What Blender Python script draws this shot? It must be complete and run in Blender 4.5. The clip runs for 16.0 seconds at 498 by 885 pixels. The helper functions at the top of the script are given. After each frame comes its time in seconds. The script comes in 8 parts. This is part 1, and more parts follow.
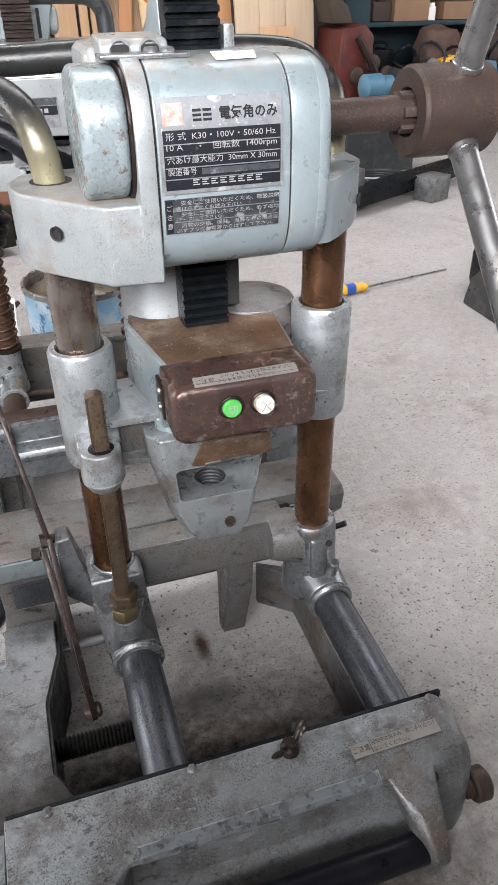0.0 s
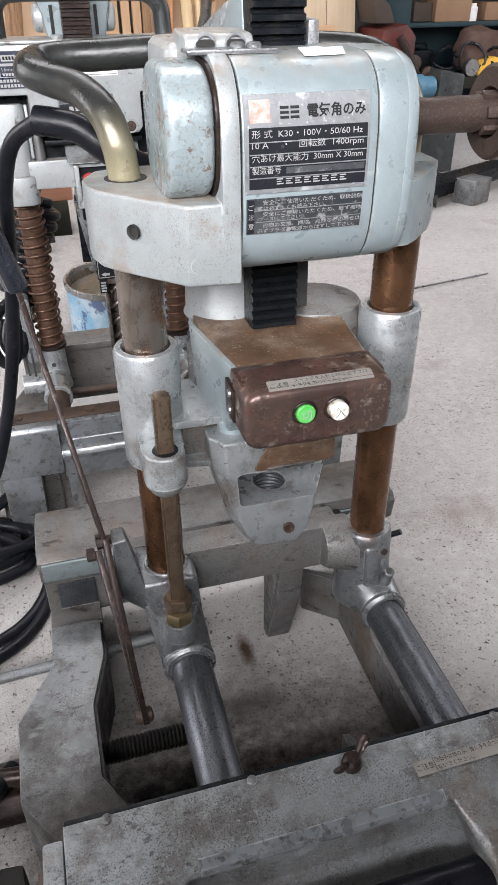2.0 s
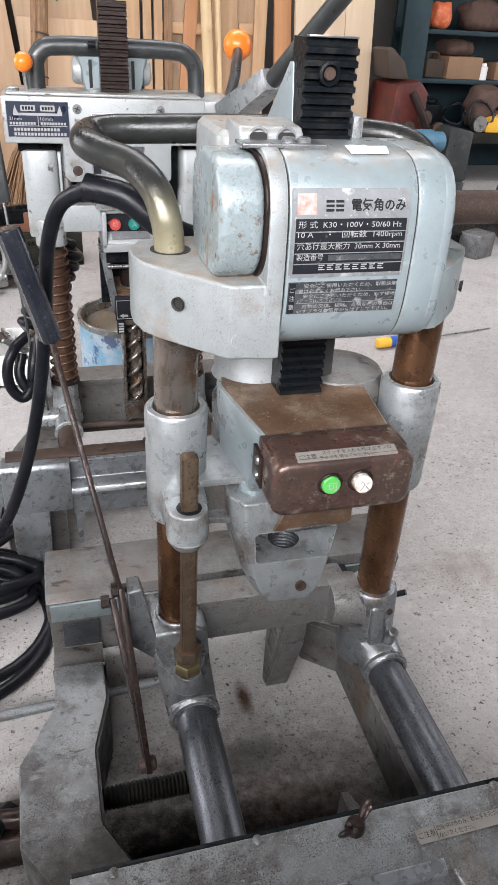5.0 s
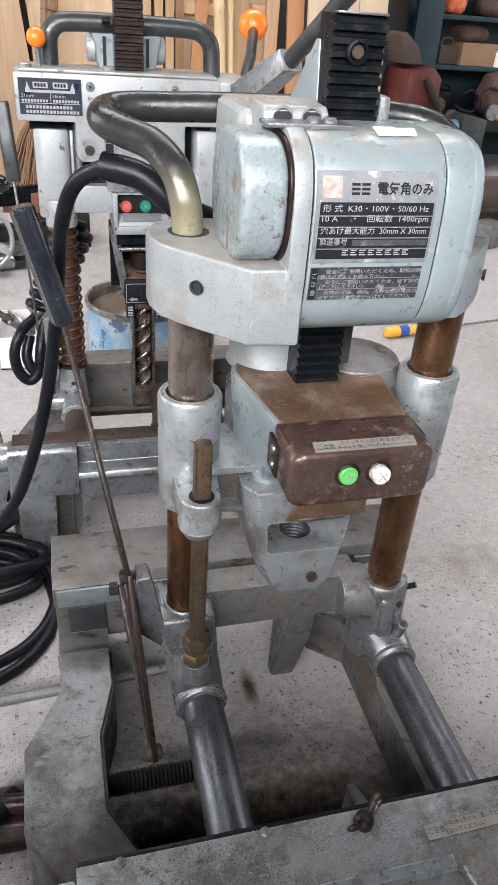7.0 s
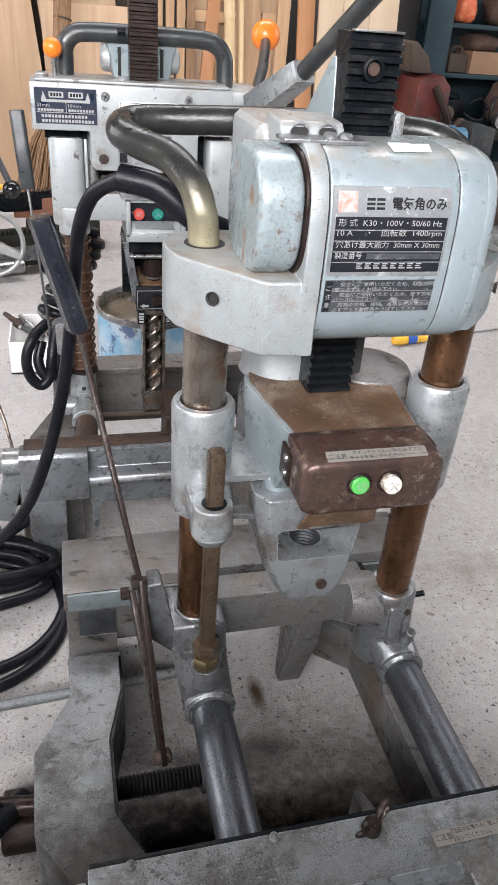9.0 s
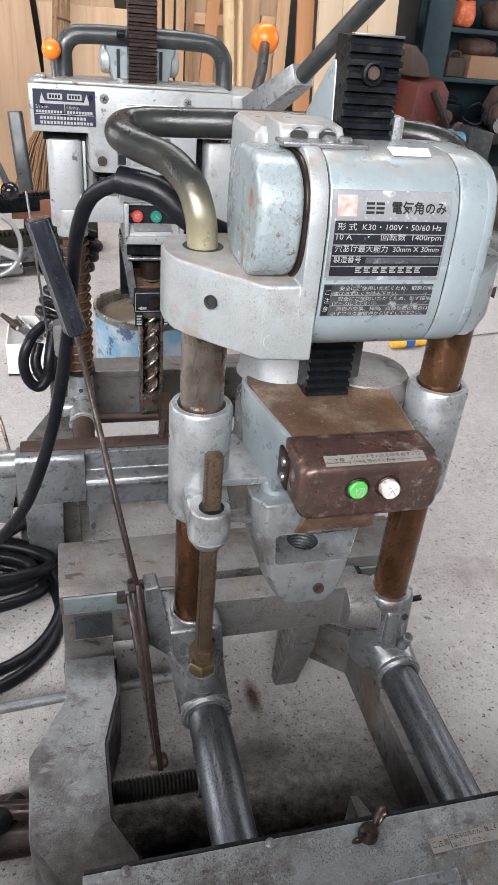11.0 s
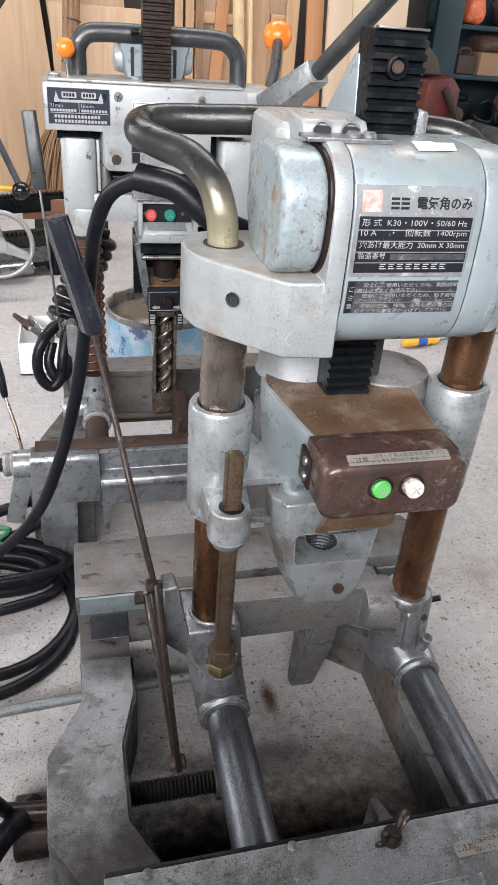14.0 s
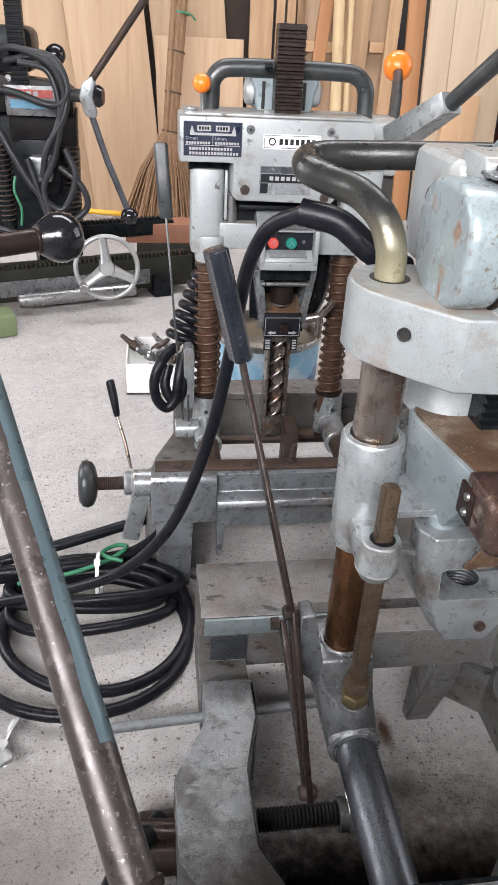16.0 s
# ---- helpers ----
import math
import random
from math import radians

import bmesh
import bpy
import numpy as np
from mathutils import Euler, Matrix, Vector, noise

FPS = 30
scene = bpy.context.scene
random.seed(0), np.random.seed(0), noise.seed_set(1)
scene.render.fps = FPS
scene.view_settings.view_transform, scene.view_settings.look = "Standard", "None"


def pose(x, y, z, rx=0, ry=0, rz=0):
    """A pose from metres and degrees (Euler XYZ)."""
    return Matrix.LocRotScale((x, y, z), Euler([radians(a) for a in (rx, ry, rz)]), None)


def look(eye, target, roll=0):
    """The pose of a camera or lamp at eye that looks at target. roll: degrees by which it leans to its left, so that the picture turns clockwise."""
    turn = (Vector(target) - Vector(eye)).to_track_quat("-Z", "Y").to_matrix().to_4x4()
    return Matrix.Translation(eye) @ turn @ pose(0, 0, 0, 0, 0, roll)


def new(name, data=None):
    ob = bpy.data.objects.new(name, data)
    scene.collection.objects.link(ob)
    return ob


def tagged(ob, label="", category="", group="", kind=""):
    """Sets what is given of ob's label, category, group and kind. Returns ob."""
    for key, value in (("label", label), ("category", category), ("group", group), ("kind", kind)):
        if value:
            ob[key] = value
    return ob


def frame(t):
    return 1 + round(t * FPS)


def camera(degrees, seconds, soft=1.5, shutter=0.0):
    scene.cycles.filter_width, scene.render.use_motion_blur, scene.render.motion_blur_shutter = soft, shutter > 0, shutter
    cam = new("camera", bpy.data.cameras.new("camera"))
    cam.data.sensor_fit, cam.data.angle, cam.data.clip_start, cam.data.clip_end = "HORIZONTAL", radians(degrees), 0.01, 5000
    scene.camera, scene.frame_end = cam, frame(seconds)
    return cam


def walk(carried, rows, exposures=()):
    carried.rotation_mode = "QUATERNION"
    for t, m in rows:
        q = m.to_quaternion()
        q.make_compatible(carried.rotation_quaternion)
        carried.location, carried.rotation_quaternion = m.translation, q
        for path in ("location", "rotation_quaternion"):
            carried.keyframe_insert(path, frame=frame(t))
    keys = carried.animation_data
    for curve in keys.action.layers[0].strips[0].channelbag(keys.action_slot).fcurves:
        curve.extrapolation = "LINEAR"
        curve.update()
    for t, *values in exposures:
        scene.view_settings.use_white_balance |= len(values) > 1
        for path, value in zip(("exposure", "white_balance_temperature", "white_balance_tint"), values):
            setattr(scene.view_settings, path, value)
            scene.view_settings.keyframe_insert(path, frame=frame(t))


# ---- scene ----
cam = camera(38.6, 16.0)
PATH = [
    (0.0, (-0.0349, -0.3063, 0.7984), (0.4395, 1.2104, -0.2431), -0.78),
    (0.5, (-0.0412, -0.2984, 0.7982), (0.4052, 1.228, -0.2414), -1.06),
    (1.0, (-0.0444, -0.2954, 0.7971), (0.3995, 1.2295, -0.2458), -0.85),
    (1.5, (-0.0516, -0.2916, 0.7948), (0.3739, 1.2374, -0.2498), -1.14),
    (2.0, (-0.0692, -0.282, 0.7953), (0.3503, 1.2509, -0.246), -0.44),
    (2.5, (-0.0953, -0.2594, 0.7874), (0.271, 1.2704, -0.2782), -0.59),
    (3.0, (-0.0996, -0.2494, 0.7843), (0.2893, 1.2469, -0.3203), 0.73),
    (3.5, (-0.0945, -0.2492, 0.7855), (0.3174, 1.2526, -0.3031), 1.3),
    (4.0, (-0.0884, -0.2603, 0.7978), (0.3506, 1.2524, -0.2647), 1.76),
    (4.5, (-0.096, -0.2698, 0.821), (0.3503, 1.2778, -0.1868), 2.62),
    (4.7, (-0.099, -0.2758, 0.833), (0.3511, 1.2908, -0.1453), 3.0),
    (6.8, (-0.1027, -0.2711, 0.8247), (0.3607, 1.2793, -0.1709), 4.0),
    (7.0, (-0.1087, -0.2631, 0.8267), (0.3396, 1.285, -0.1794), 4.41),
    (7.5, (-0.1098, -0.2642, 0.8287), (0.3384, 1.287, -0.1728), 4.51),
    (8.0, (-0.1138, -0.2684, 0.8306), (0.3154, 1.2924, -0.1642), 4.12),
    (8.5, (-0.1159, -0.2654, 0.8315), (0.3183, 1.2933, -0.1644), 4.42),
    (9.0, (-0.117, -0.2665, 0.8335), (0.3192, 1.2912, -0.1631), 4.71),
    (11.5, (-0.1171, -0.2635, 0.8335), (0.3279, 1.2976, -0.1538), 5.1),
    (12.0, (-0.1211, -0.2687, 0.8354), (0.3189, 1.2995, -0.143), 4.7),
    (12.5, (-0.1179, -0.2655, 0.8304), (0.3189, 1.295, -0.1614), 4.51),
    (13.0, (-0.1221, -0.2646, 0.8313), (0.3038, 1.3041, -0.1524), 4.31),
    (13.5, (-0.1294, -0.2588, 0.8321), (0.2888, 1.3118, -0.1519), 4.62),
    (14.0, (-0.1264, -0.2566, 0.8292), (0.2972, 1.3066, -0.1643), 4.62),
    (14.5, (-0.1417, -0.2572, 0.8317), (0.2388, 1.3252, -0.1487), 3.74),
    (15.0, (-0.1641, -0.2518, 0.8249), (0.1469, 1.3414, -0.1625), 2.18),
    (15.5, (-0.1795, -0.2554, 0.8315), (0.1114, 1.3527, -0.1378), 2.67),
    (16.0, (-0.2015, -0.244, 0.8359), (0.043, 1.3777, -0.1235), 3.19),
]
walk(cam, [(t, look(eye, target, roll)) for t, eye, target, roll in PATH])

# ---- light ----
world = bpy.data.worlds.new("sky")
scene.world = world
world.use_nodes = True
wn = world.node_tree
sky = wn.nodes.new("ShaderNodeTexSky")
sky.sky_type = "NISHITA"
sky.sun_disc = False
sky.sun_elevation, sky.sun_rotation = radians(50), radians(-70)
sky.air_density, sky.dust_density = 1.0, 4.0
wn.links.new(sky.outputs[0], wn.nodes["Background"].inputs[0])
wn.nodes["Background"].inputs[1].default_value = 0.02


def daylight_lamp(name, eye, target, w, h, power, color=(1, 1, 1)):
    """An area lamp for daylight: of unseen openings, and added as fill."""
    lamp = new(name, bpy.data.lights.new(name, "AREA"))
    lamp.data.shape, lamp.data.size, lamp.data.size_y = "RECTANGLE", w, h
    lamp.data.energy, lamp.data.color = power, color
    lamp.matrix_world = look(eye, target)
    return lamp


daylight_lamp("west_door_daylight", (-3.9, 2.4, 1.7), (0.0, 2.4, 0.4), 2.2, 2.2, 114, (0.977, 0.958, 1.0))
daylight_lamp("east_door_daylight", (4.2, 1.6, 1.7), (1.0, 2.2, 0.2), 2.4, 2.2, 68, (0.977, 0.958, 1.0))
# south light, cut to a band by two walls added out of view
daylight_lamp("south_daylight", (-1.7, -3.1, 2.6), (0.1, 0.6, 0.6), 4.6, 2.0, 985, (0.977, 0.958, 1.0))
# overhead lamp added to brighten the background; the ceiling has no opening
daylight_lamp("added_roof_fill", (0.3, 2.3, 3.15), (0.3, 2.9, 0.0), 3.2, 1.2, 160, (0.977, 0.958, 1.0))

# ---- materials ----
def material(name, base, rough=0.5, metal=0.0, layers=(), bump=(), rough_var=0.0, spec=0.5, coat=0.0, island=0.0, dust=0.0, edge=None):
    """A surface: base colour, then layers (colour, scale, from, to, strength, stretch), then bumps (scale, height); edge: colour and strength of rubbed edges."""
    m = bpy.data.materials.new(name)
    m.use_nodes = True
    nt = m.node_tree
    N, L = nt.nodes, nt.links
    p = N["Principled BSDF"]
    p.inputs["Roughness"].default_value = rough
    p.inputs["Metallic"].default_value = metal
    p.inputs["Specular IOR Level"].default_value = spec
    p.inputs["Coat Weight"].default_value = coat
    p.inputs["Coat Roughness"].default_value = 0.25
    co = N.new("ShaderNodeTexCoord")
    rgb = N.new("ShaderNodeRGB")
    rgb.outputs[0].default_value = (*base, 1)
    out = rgb.outputs[0]
    if island:
        info = N.new("ShaderNodeObjectInfo")
        hsv = N.new("ShaderNodeHueSaturation")
        mr = N.new("ShaderNodeMapRange")
        mr.inputs[3].default_value, mr.inputs[4].default_value = 1 - island, 1 + island
        L.new(info.outputs["Random"], mr.inputs[0])
        L.new(mr.outputs[0], hsv.inputs["Value"])
        L.new(out, hsv.inputs["Color"])
        out = hsv.outputs[0]
    for i, (col, scale, lo, hi, k, stretch) in enumerate(layers):
        mp = N.new("ShaderNodeMapping")
        mp.inputs["Scale"].default_value = stretch
        mp.inputs["Location"].default_value = (i * 3.7, i * 1.3, i * 2.1)
        L.new(co.outputs["Object"], mp.inputs[0])
        nz = N.new("ShaderNodeTexNoise")
        nz.inputs["Scale"].default_value = scale
        nz.inputs["Detail"].default_value = 6
        nz.inputs["Roughness"].default_value = 0.64
        L.new(mp.outputs[0], nz.inputs["Vector"])
        mr = N.new("ShaderNodeMapRange")
        mr.inputs[1].default_value, mr.inputs[2].default_value = lo, hi
        mr.inputs[4].default_value = k
        L.new(nz.outputs["Fac"], mr.inputs[0])
        fac = mr.outputs[0]
        if scale >= 80:
            # fine specks come in clumps
            big = N.new("ShaderNodeTexNoise")
            big.inputs["Scale"].default_value = scale * 0.05
            big.inputs["Detail"].default_value = 3
            L.new(mp.outputs[0], big.inputs["Vector"])
            mb_ = N.new("ShaderNodeMapRange")
            mb_.inputs[1].default_value, mb_.inputs[2].default_value = 0.36, 0.58
            mb_.inputs[3].default_value, mb_.inputs[4].default_value = 0.2, 1.0
            L.new(big.outputs["Fac"], mb_.inputs[0])
            mul = N.new("ShaderNodeMath")
            mul.operation = "MULTIPLY"
            L.new(fac, mul.inputs[0])
            L.new(mb_.outputs[0], mul.inputs[1])
            fac = mul.outputs[0]
        mix = N.new("ShaderNodeMix")
        mix.data_type = "RGBA"
        L.new(fac, mix.inputs[0])
        L.new(out, mix.inputs[6])
        mix.inputs[7].default_value = (*col, 1)
        out = mix.outputs[2]
    if dust:
        # sawdust settled on faces that look up
        geo, sep, mr = N.new("ShaderNodeNewGeometry"), N.new("ShaderNodeSeparateXYZ"), N.new("ShaderNodeMapRange")
        nz, m2, mul, mix = N.new("ShaderNodeTexNoise"), N.new("ShaderNodeMapRange"), N.new("ShaderNodeMath"), N.new("ShaderNodeMix")
        L.new(geo.outputs["Normal"], sep.inputs[0])
        L.new(sep.outputs["Z"], mr.inputs[0])
        mr.inputs[1].default_value, mr.inputs[2].default_value, mr.inputs[4].default_value = 0.6, 0.95, dust
        nz.inputs["Scale"].default_value, nz.inputs["Detail"].default_value = 55, 7
        L.new(co.outputs["Object"], nz.inputs["Vector"])
        L.new(nz.outputs["Fac"], m2.inputs[0])
        m2.inputs[1].default_value, m2.inputs[2].default_value = 0.38, 0.62
        mul.operation, mix.data_type = "MULTIPLY", "RGBA"
        L.new(mr.outputs[0], mul.inputs[0])
        L.new(m2.outputs[0], mul.inputs[1])
        L.new(mul.outputs[0], mix.inputs[0])
        L.new(out, mix.inputs[6])
        mix.inputs[7].default_value = (0.23, 0.175, 0.125, 1)
        out = mix.outputs[2]
    if edge:
        # paint rubbed off along the edges, in patches
        bev, geo, dot, mr = N.new("ShaderNodeBevel"), N.new("ShaderNodeNewGeometry"), N.new("ShaderNodeVectorMath"), N.new("ShaderNodeMapRange")
        nz, m2, mul, mix = N.new("ShaderNodeTexNoise"), N.new("ShaderNodeMapRange"), N.new("ShaderNodeMath"), N.new("ShaderNodeMix")
        bev.samples, bev.inputs["Radius"].default_value = 4, 0.0022
        dot.operation, mul.operation, mix.data_type = "DOT_PRODUCT", "MULTIPLY", "RGBA"
        L.new(bev.outputs[0], dot.inputs[0])
        L.new(geo.outputs["Normal"], dot.inputs[1])
        L.new(dot.outputs["Value"], mr.inputs[0])
        mr.inputs[1].default_value, mr.inputs[2].default_value = 0.985, 0.90
        nz.inputs["Scale"].default_value, nz.inputs["Detail"].default_value = 70, 6
        L.new(co.outputs["Object"], nz.inputs["Vector"])
        L.new(nz.outputs["Fac"], m2.inputs[0])
        m2.inputs[1].default_value, m2.inputs[2].default_value, m2.inputs[4].default_value = 0.40, 0.58, edge[1]
        L.new(mr.outputs[0], mul.inputs[0])
        L.new(m2.outputs[0], mul.inputs[1])
        L.new(mul.outputs[0], mix.inputs[0])
        L.new(out, mix.inputs[6])
        mix.inputs[7].default_value = (*edge[0], 1)
        out = mix.outputs[2]
    L.new(out, p.inputs["Base Color"])
    if rough_var:
        nz = N.new("ShaderNodeTexNoise")
        nz.inputs["Scale"].default_value = 60
        nz.inputs["Detail"].default_value = 5
        L.new(co.outputs["Object"], nz.inputs["Vector"])
        mr = N.new("ShaderNodeMapRange")
        mr.inputs[1].default_value, mr.inputs[2].default_value = 0.3, 0.7
        mr.inputs[3].default_value, mr.inputs[4].default_value = max(0.05, rough - rough_var), min(1, rough + rough_var)
        L.new(nz.outputs["Fac"], mr.inputs[0])
        L.new(mr.outputs[0], p.inputs["Roughness"])
    last = None
    for scale, height in bump:
        nz = N.new("ShaderNodeTexNoise")
        nz.inputs["Scale"].default_value = scale
        nz.inputs["Detail"].default_value = 4
        L.new(co.outputs["Object"], nz.inputs["Vector"])
        b = N.new("ShaderNodeBump")
        b.inputs["Strength"].default_value = 1.0
        b.inputs["Distance"].default_value = height
        L.new(nz.outputs["Fac"], b.inputs["Height"])
        if last:
            L.new(last.outputs[0], b.inputs["Normal"])
        last = b
    if last:
        L.new(last.outputs[0], p.inputs["Normal"])
    return m


U = (1, 1, 1)
PAINT = material("hammered_blue_grey_paint", (0.228, 0.272, 0.283), 0.33, 0.2,
                 [((0.29, 0.345, 0.36), 7, 0.42, 0.70, 0.7, U), ((0.17, 0.215, 0.225), 16, 0.46, 0.70, 0.65, U),
                  ((0.13, 0.10, 0.075), 1300, 0.56, 0.66, 0.5, U), ((0.17, 0.135, 0.105), 38, 0.60, 0.74, 0.5, U),
                  ((0.36, 0.39, 0.39), 26, 0.66, 0.70, 0.5, (0.4, 1, 1.6)), ((0.07, 0.05, 0.035), 75, 0.67, 0.71, 0.7, U)],
                 [(900, 0.00012), (160, 0.00018)], 0.10, dust=0.5, edge=((0.45, 0.47, 0.47), 0.7))
GRIMEPAINT = material("speckled_grimy_grey_paint", (0.262, 0.286, 0.288), 0.38, 0.2,
                      [((0.32, 0.345, 0.345), 9, 0.42, 0.70, 0.6, U), ((0.20, 0.22, 0.222), 20, 0.5, 0.70, 0.6, U),
                       ((0.10, 0.078, 0.06), 1300, 0.52, 0.62, 0.75, U), ((0.20, 0.15, 0.115), 30, 0.54, 0.68, 0.6, U),
                       ((0.10, 0.08, 0.065), 240, 0.62, 0.68, 0.55, U)],
                      [(700, 0.00035), (170, 0.0002)], 0.10, dust=0.7, edge=((0.50, 0.52, 0.52), 0.7))
CAPPAINT = material("yellowed_blue_grey_paint", (0.228, 0.275, 0.283), 0.28, 0.2,
                    [((0.28, 0.335, 0.35), 7, 0.4, 0.66, 0.7, U), ((0.215, 0.205, 0.155), 7, 0.50, 0.68, 0.4, U),
                     ((0.22, 0.10, 0.042), 34, 0.60, 0.65, 0.8, (1, 1, 0.6)), ((0.15, 0.12, 0.095), 380, 0.53, 0.62, 0.6, U), ((0.10, 0.055, 0.03), 110, 0.61, 0.65, 0.8, U),
                     ((0.36, 0.38, 0.37), 120, 0.62, 0.67, 0.35, (1, 1, 0.3))],
                    [(150, 0.0003), (500, 0.0002)], 0.12, edge=((0.42, 0.43, 0.42), 0.6))
CAST = material("bare_cast_aluminium", (0.325, 0.347, 0.352), 0.34, 0.55,
                [((0.215, 0.232, 0.237), 12, 0.45, 0.66, 0.7, U), ((0.44, 0.46, 0.465), 30, 0.54, 0.70, 0.5, U),
                 ((0.10, 0.092, 0.084), 48, 0.54, 0.66, 0.6, U), ((0.06, 0.046, 0.036), 900, 0.55, 0.62, 0.75, U), ((0.55, 0.56, 0.56), 500, 0.60, 0.67, 0.5, U),
                 ((0.13, 0.09, 0.065), 20, 0.55, 0.68, 0.7, U), ((0.07, 0.05, 0.036), 90, 0.61, 0.67, 0.7, U)],
                [(700, 0.0002), (110, 0.0003)], 0.12, edge=((0.66, 0.67, 0.66), 0.85))
BASEPALE = material("pale_grey_cast_iron_base", (0.175, 0.188, 0.197), 0.34, 0.5,
                    [((0.25, 0.27, 0.285), 7, 0.45, 0.66, 0.7, U), ((0.085, 0.083, 0.080), 20, 0.47, 0.64, 0.7, U),
                     ((0.04, 0.034, 0.028), 110, 0.54, 0.65, 0.8, U), ((0.15, 0.10, 0.06), 11, 0.55, 0.68, 0.65, U)],
                    [(520, 0.00022), (120, 0.00015)], 0.14, edge=((0.45, 0.47, 0.48), 0.7))
FOOTCAST = material("greasy_steel_grey_casting", (0.175, 0.184, 0.189), 0.34, 0.55,
                    [((0.085, 0.088, 0.092), 16, 0.44, 0.64, 0.8, U), ((0.27, 0.28, 0.285), 34, 0.55, 0.70, 0.5, U),
                     ((0.05, 0.045, 0.04), 70, 0.55, 0.66, 0.65, U), ((0.028, 0.024, 0.02), 800, 0.54, 0.62, 0.7, U),
                     ((0.10, 0.06, 0.035), 20, 0.60, 0.74, 0.7, U), ((0.40, 0.41, 0.41), 420, 0.59, 0.67, 0.5, U)],
                    [(600, 0.0003), (120, 0.0004)], 0.14, edge=((0.48, 0.49, 0.49), 0.85))
def base_iron(name):
    return material(name, (0.172, 0.178, 0.178), 0.48, 0.32,
                    [((0.235, 0.254, 0.262), 6, 0.43, 0.64, 0.75, U), ((0.062, 0.056, 0.05), 9, 0.50, 0.66, 0.85, U),
                     ((0.07, 0.062, 0.055), 36, 0.52, 0.64, 0.6, U), ((0.024, 0.019, 0.016), 700, 0.51, 0.60, 0.75, U), ((0.12, 0.08, 0.05), 13, 0.55, 0.68, 0.65, U),
                     ((0.32, 0.34, 0.345), 300, 0.56, 0.66, 0.5, U), ((0.02, 0.016, 0.013), 130, 0.575, 0.65, 0.7, (0.6, 1, 1)),
                     ((0.36, 0.38, 0.385), 30, 0.64, 0.72, 0.5, (0.4, 1, 1))],
                    [(460, 0.0004), (110, 0.0003)], 0.14, edge=((0.42, 0.44, 0.44), 0.75))


BASECAST, SIDECAST = base_iron("greasy_cast_iron_base"), base_iron("cast_iron_darker_at_front")
def grease_iron(name, rough):
    return material(name, (0.120, 0.116, 0.110), rough, 0.22,
                      [((0.155, 0.158, 0.158), 7, 0.43, 0.66, 0.7, U), ((0.055, 0.046, 0.038), 10, 0.50, 0.68, 0.8, U),
                       ((0.025, 0.019, 0.015), 650, 0.51, 0.60, 0.75, U), ((0.10, 0.066, 0.042), 12, 0.52, 0.68, 0.75, U),
                       ((0.22, 0.225, 0.22), 420, 0.57, 0.66, 0.5, U), ((0.014, 0.011, 0.009), 60, 0.58, 0.65, 0.8, (0.5, 1, 1))],
                      [(480, 0.0003), (110, 0.0002)], 0.14, edge=((0.32, 0.33, 0.33), 0.7))


GREASECAST, FRAMECAST = grease_iron("brown_greasy_cast_iron", 0.54), grease_iron("cast_iron_with_painted_shade", 0.68)
TUBE = material("dark_polished_steel", (0.098, 0.105, 0.117), 0.40, 0.75,
                [((0.135, 0.144, 0.158), 12, 0.44, 0.68, 0.6, (1, 0.35, 1)), ((0.05, 0.052, 0.057), 22, 0.52, 0.66, 0.6, (1, 0.5, 1)),
                 ((0.014, 0.013, 0.013), 1100, 0.52, 0.60, 0.8, (1, 0.7, 1)), ((0.23, 0.24, 0.255), 700, 0.56, 0.64, 0.4, (1, 0.05, 1)),
                 ((0.02, 0.019, 0.02), 480, 0.545, 0.61, 0.8, (1, 0.6, 1)), ((0.085, 0.06, 0.04), 16, 0.62, 0.74, 0.5, U)],
                [(420, 0.00018)], 0.12)
COLUMN = material("oil_browned_steel_column", (0.175, 0.092, 0.050), 0.27, 0.8,
                  [((0.32, 0.24, 0.175), 9, 0.52, 0.7, 0.7, (1, 1, 0.4)), ((0.07, 0.034, 0.018), 22, 0.48, 0.66, 0.7, (1, 1, 0.5)),
                   ((0.25, 0.105, 0.04), 14, 0.55, 0.75, 0.6, (1, 1, 0.5)), ((0.05, 0.03, 0.02), 180, 0.62, 0.7, 0.5, (1, 1, 0.4))],
                  [(260, 0.0002)], 0.12)
COLUMN_GREY = material("dull_steel_column", (0.27, 0.235, 0.205), 0.30, 0.88,
                       [((0.40, 0.37, 0.34), 10, 0.46, 0.64, 0.7, (1, 1, 0.25)), ((0.13, 0.075, 0.04), 18, 0.48, 0.64, 0.75, (1, 1, 0.35)),
                        ((0.06, 0.04, 0.03), 160, 0.55, 0.66, 0.6, (1, 1, 0.3)), ((0.20, 0.10, 0.05), 30, 0.56, 0.68, 0.6, U)],
                       [(260, 0.0002)], 0.12)
DUST = material("oily_dusty_brown_plate", (0.118, 0.070, 0.042), 0.50, 0.25,
                [((0.075, 0.044, 0.027), 10, 0.42, 0.60, 0.85, U), ((0.25, 0.20, 0.15), 26, 0.50, 0.66, 0.65, U),
                 ((0.19, 0.10, 0.048), 20, 0.50, 0.64, 0.6, U), ((0.045, 0.03, 0.022), 130, 0.54, 0.64, 0.6, U),
                 ((0.62, 0.50, 0.33), 520, 0.62, 0.67, 0.9, U)],
                [(400, 0.0004), (60, 0.0004)], 0.15)
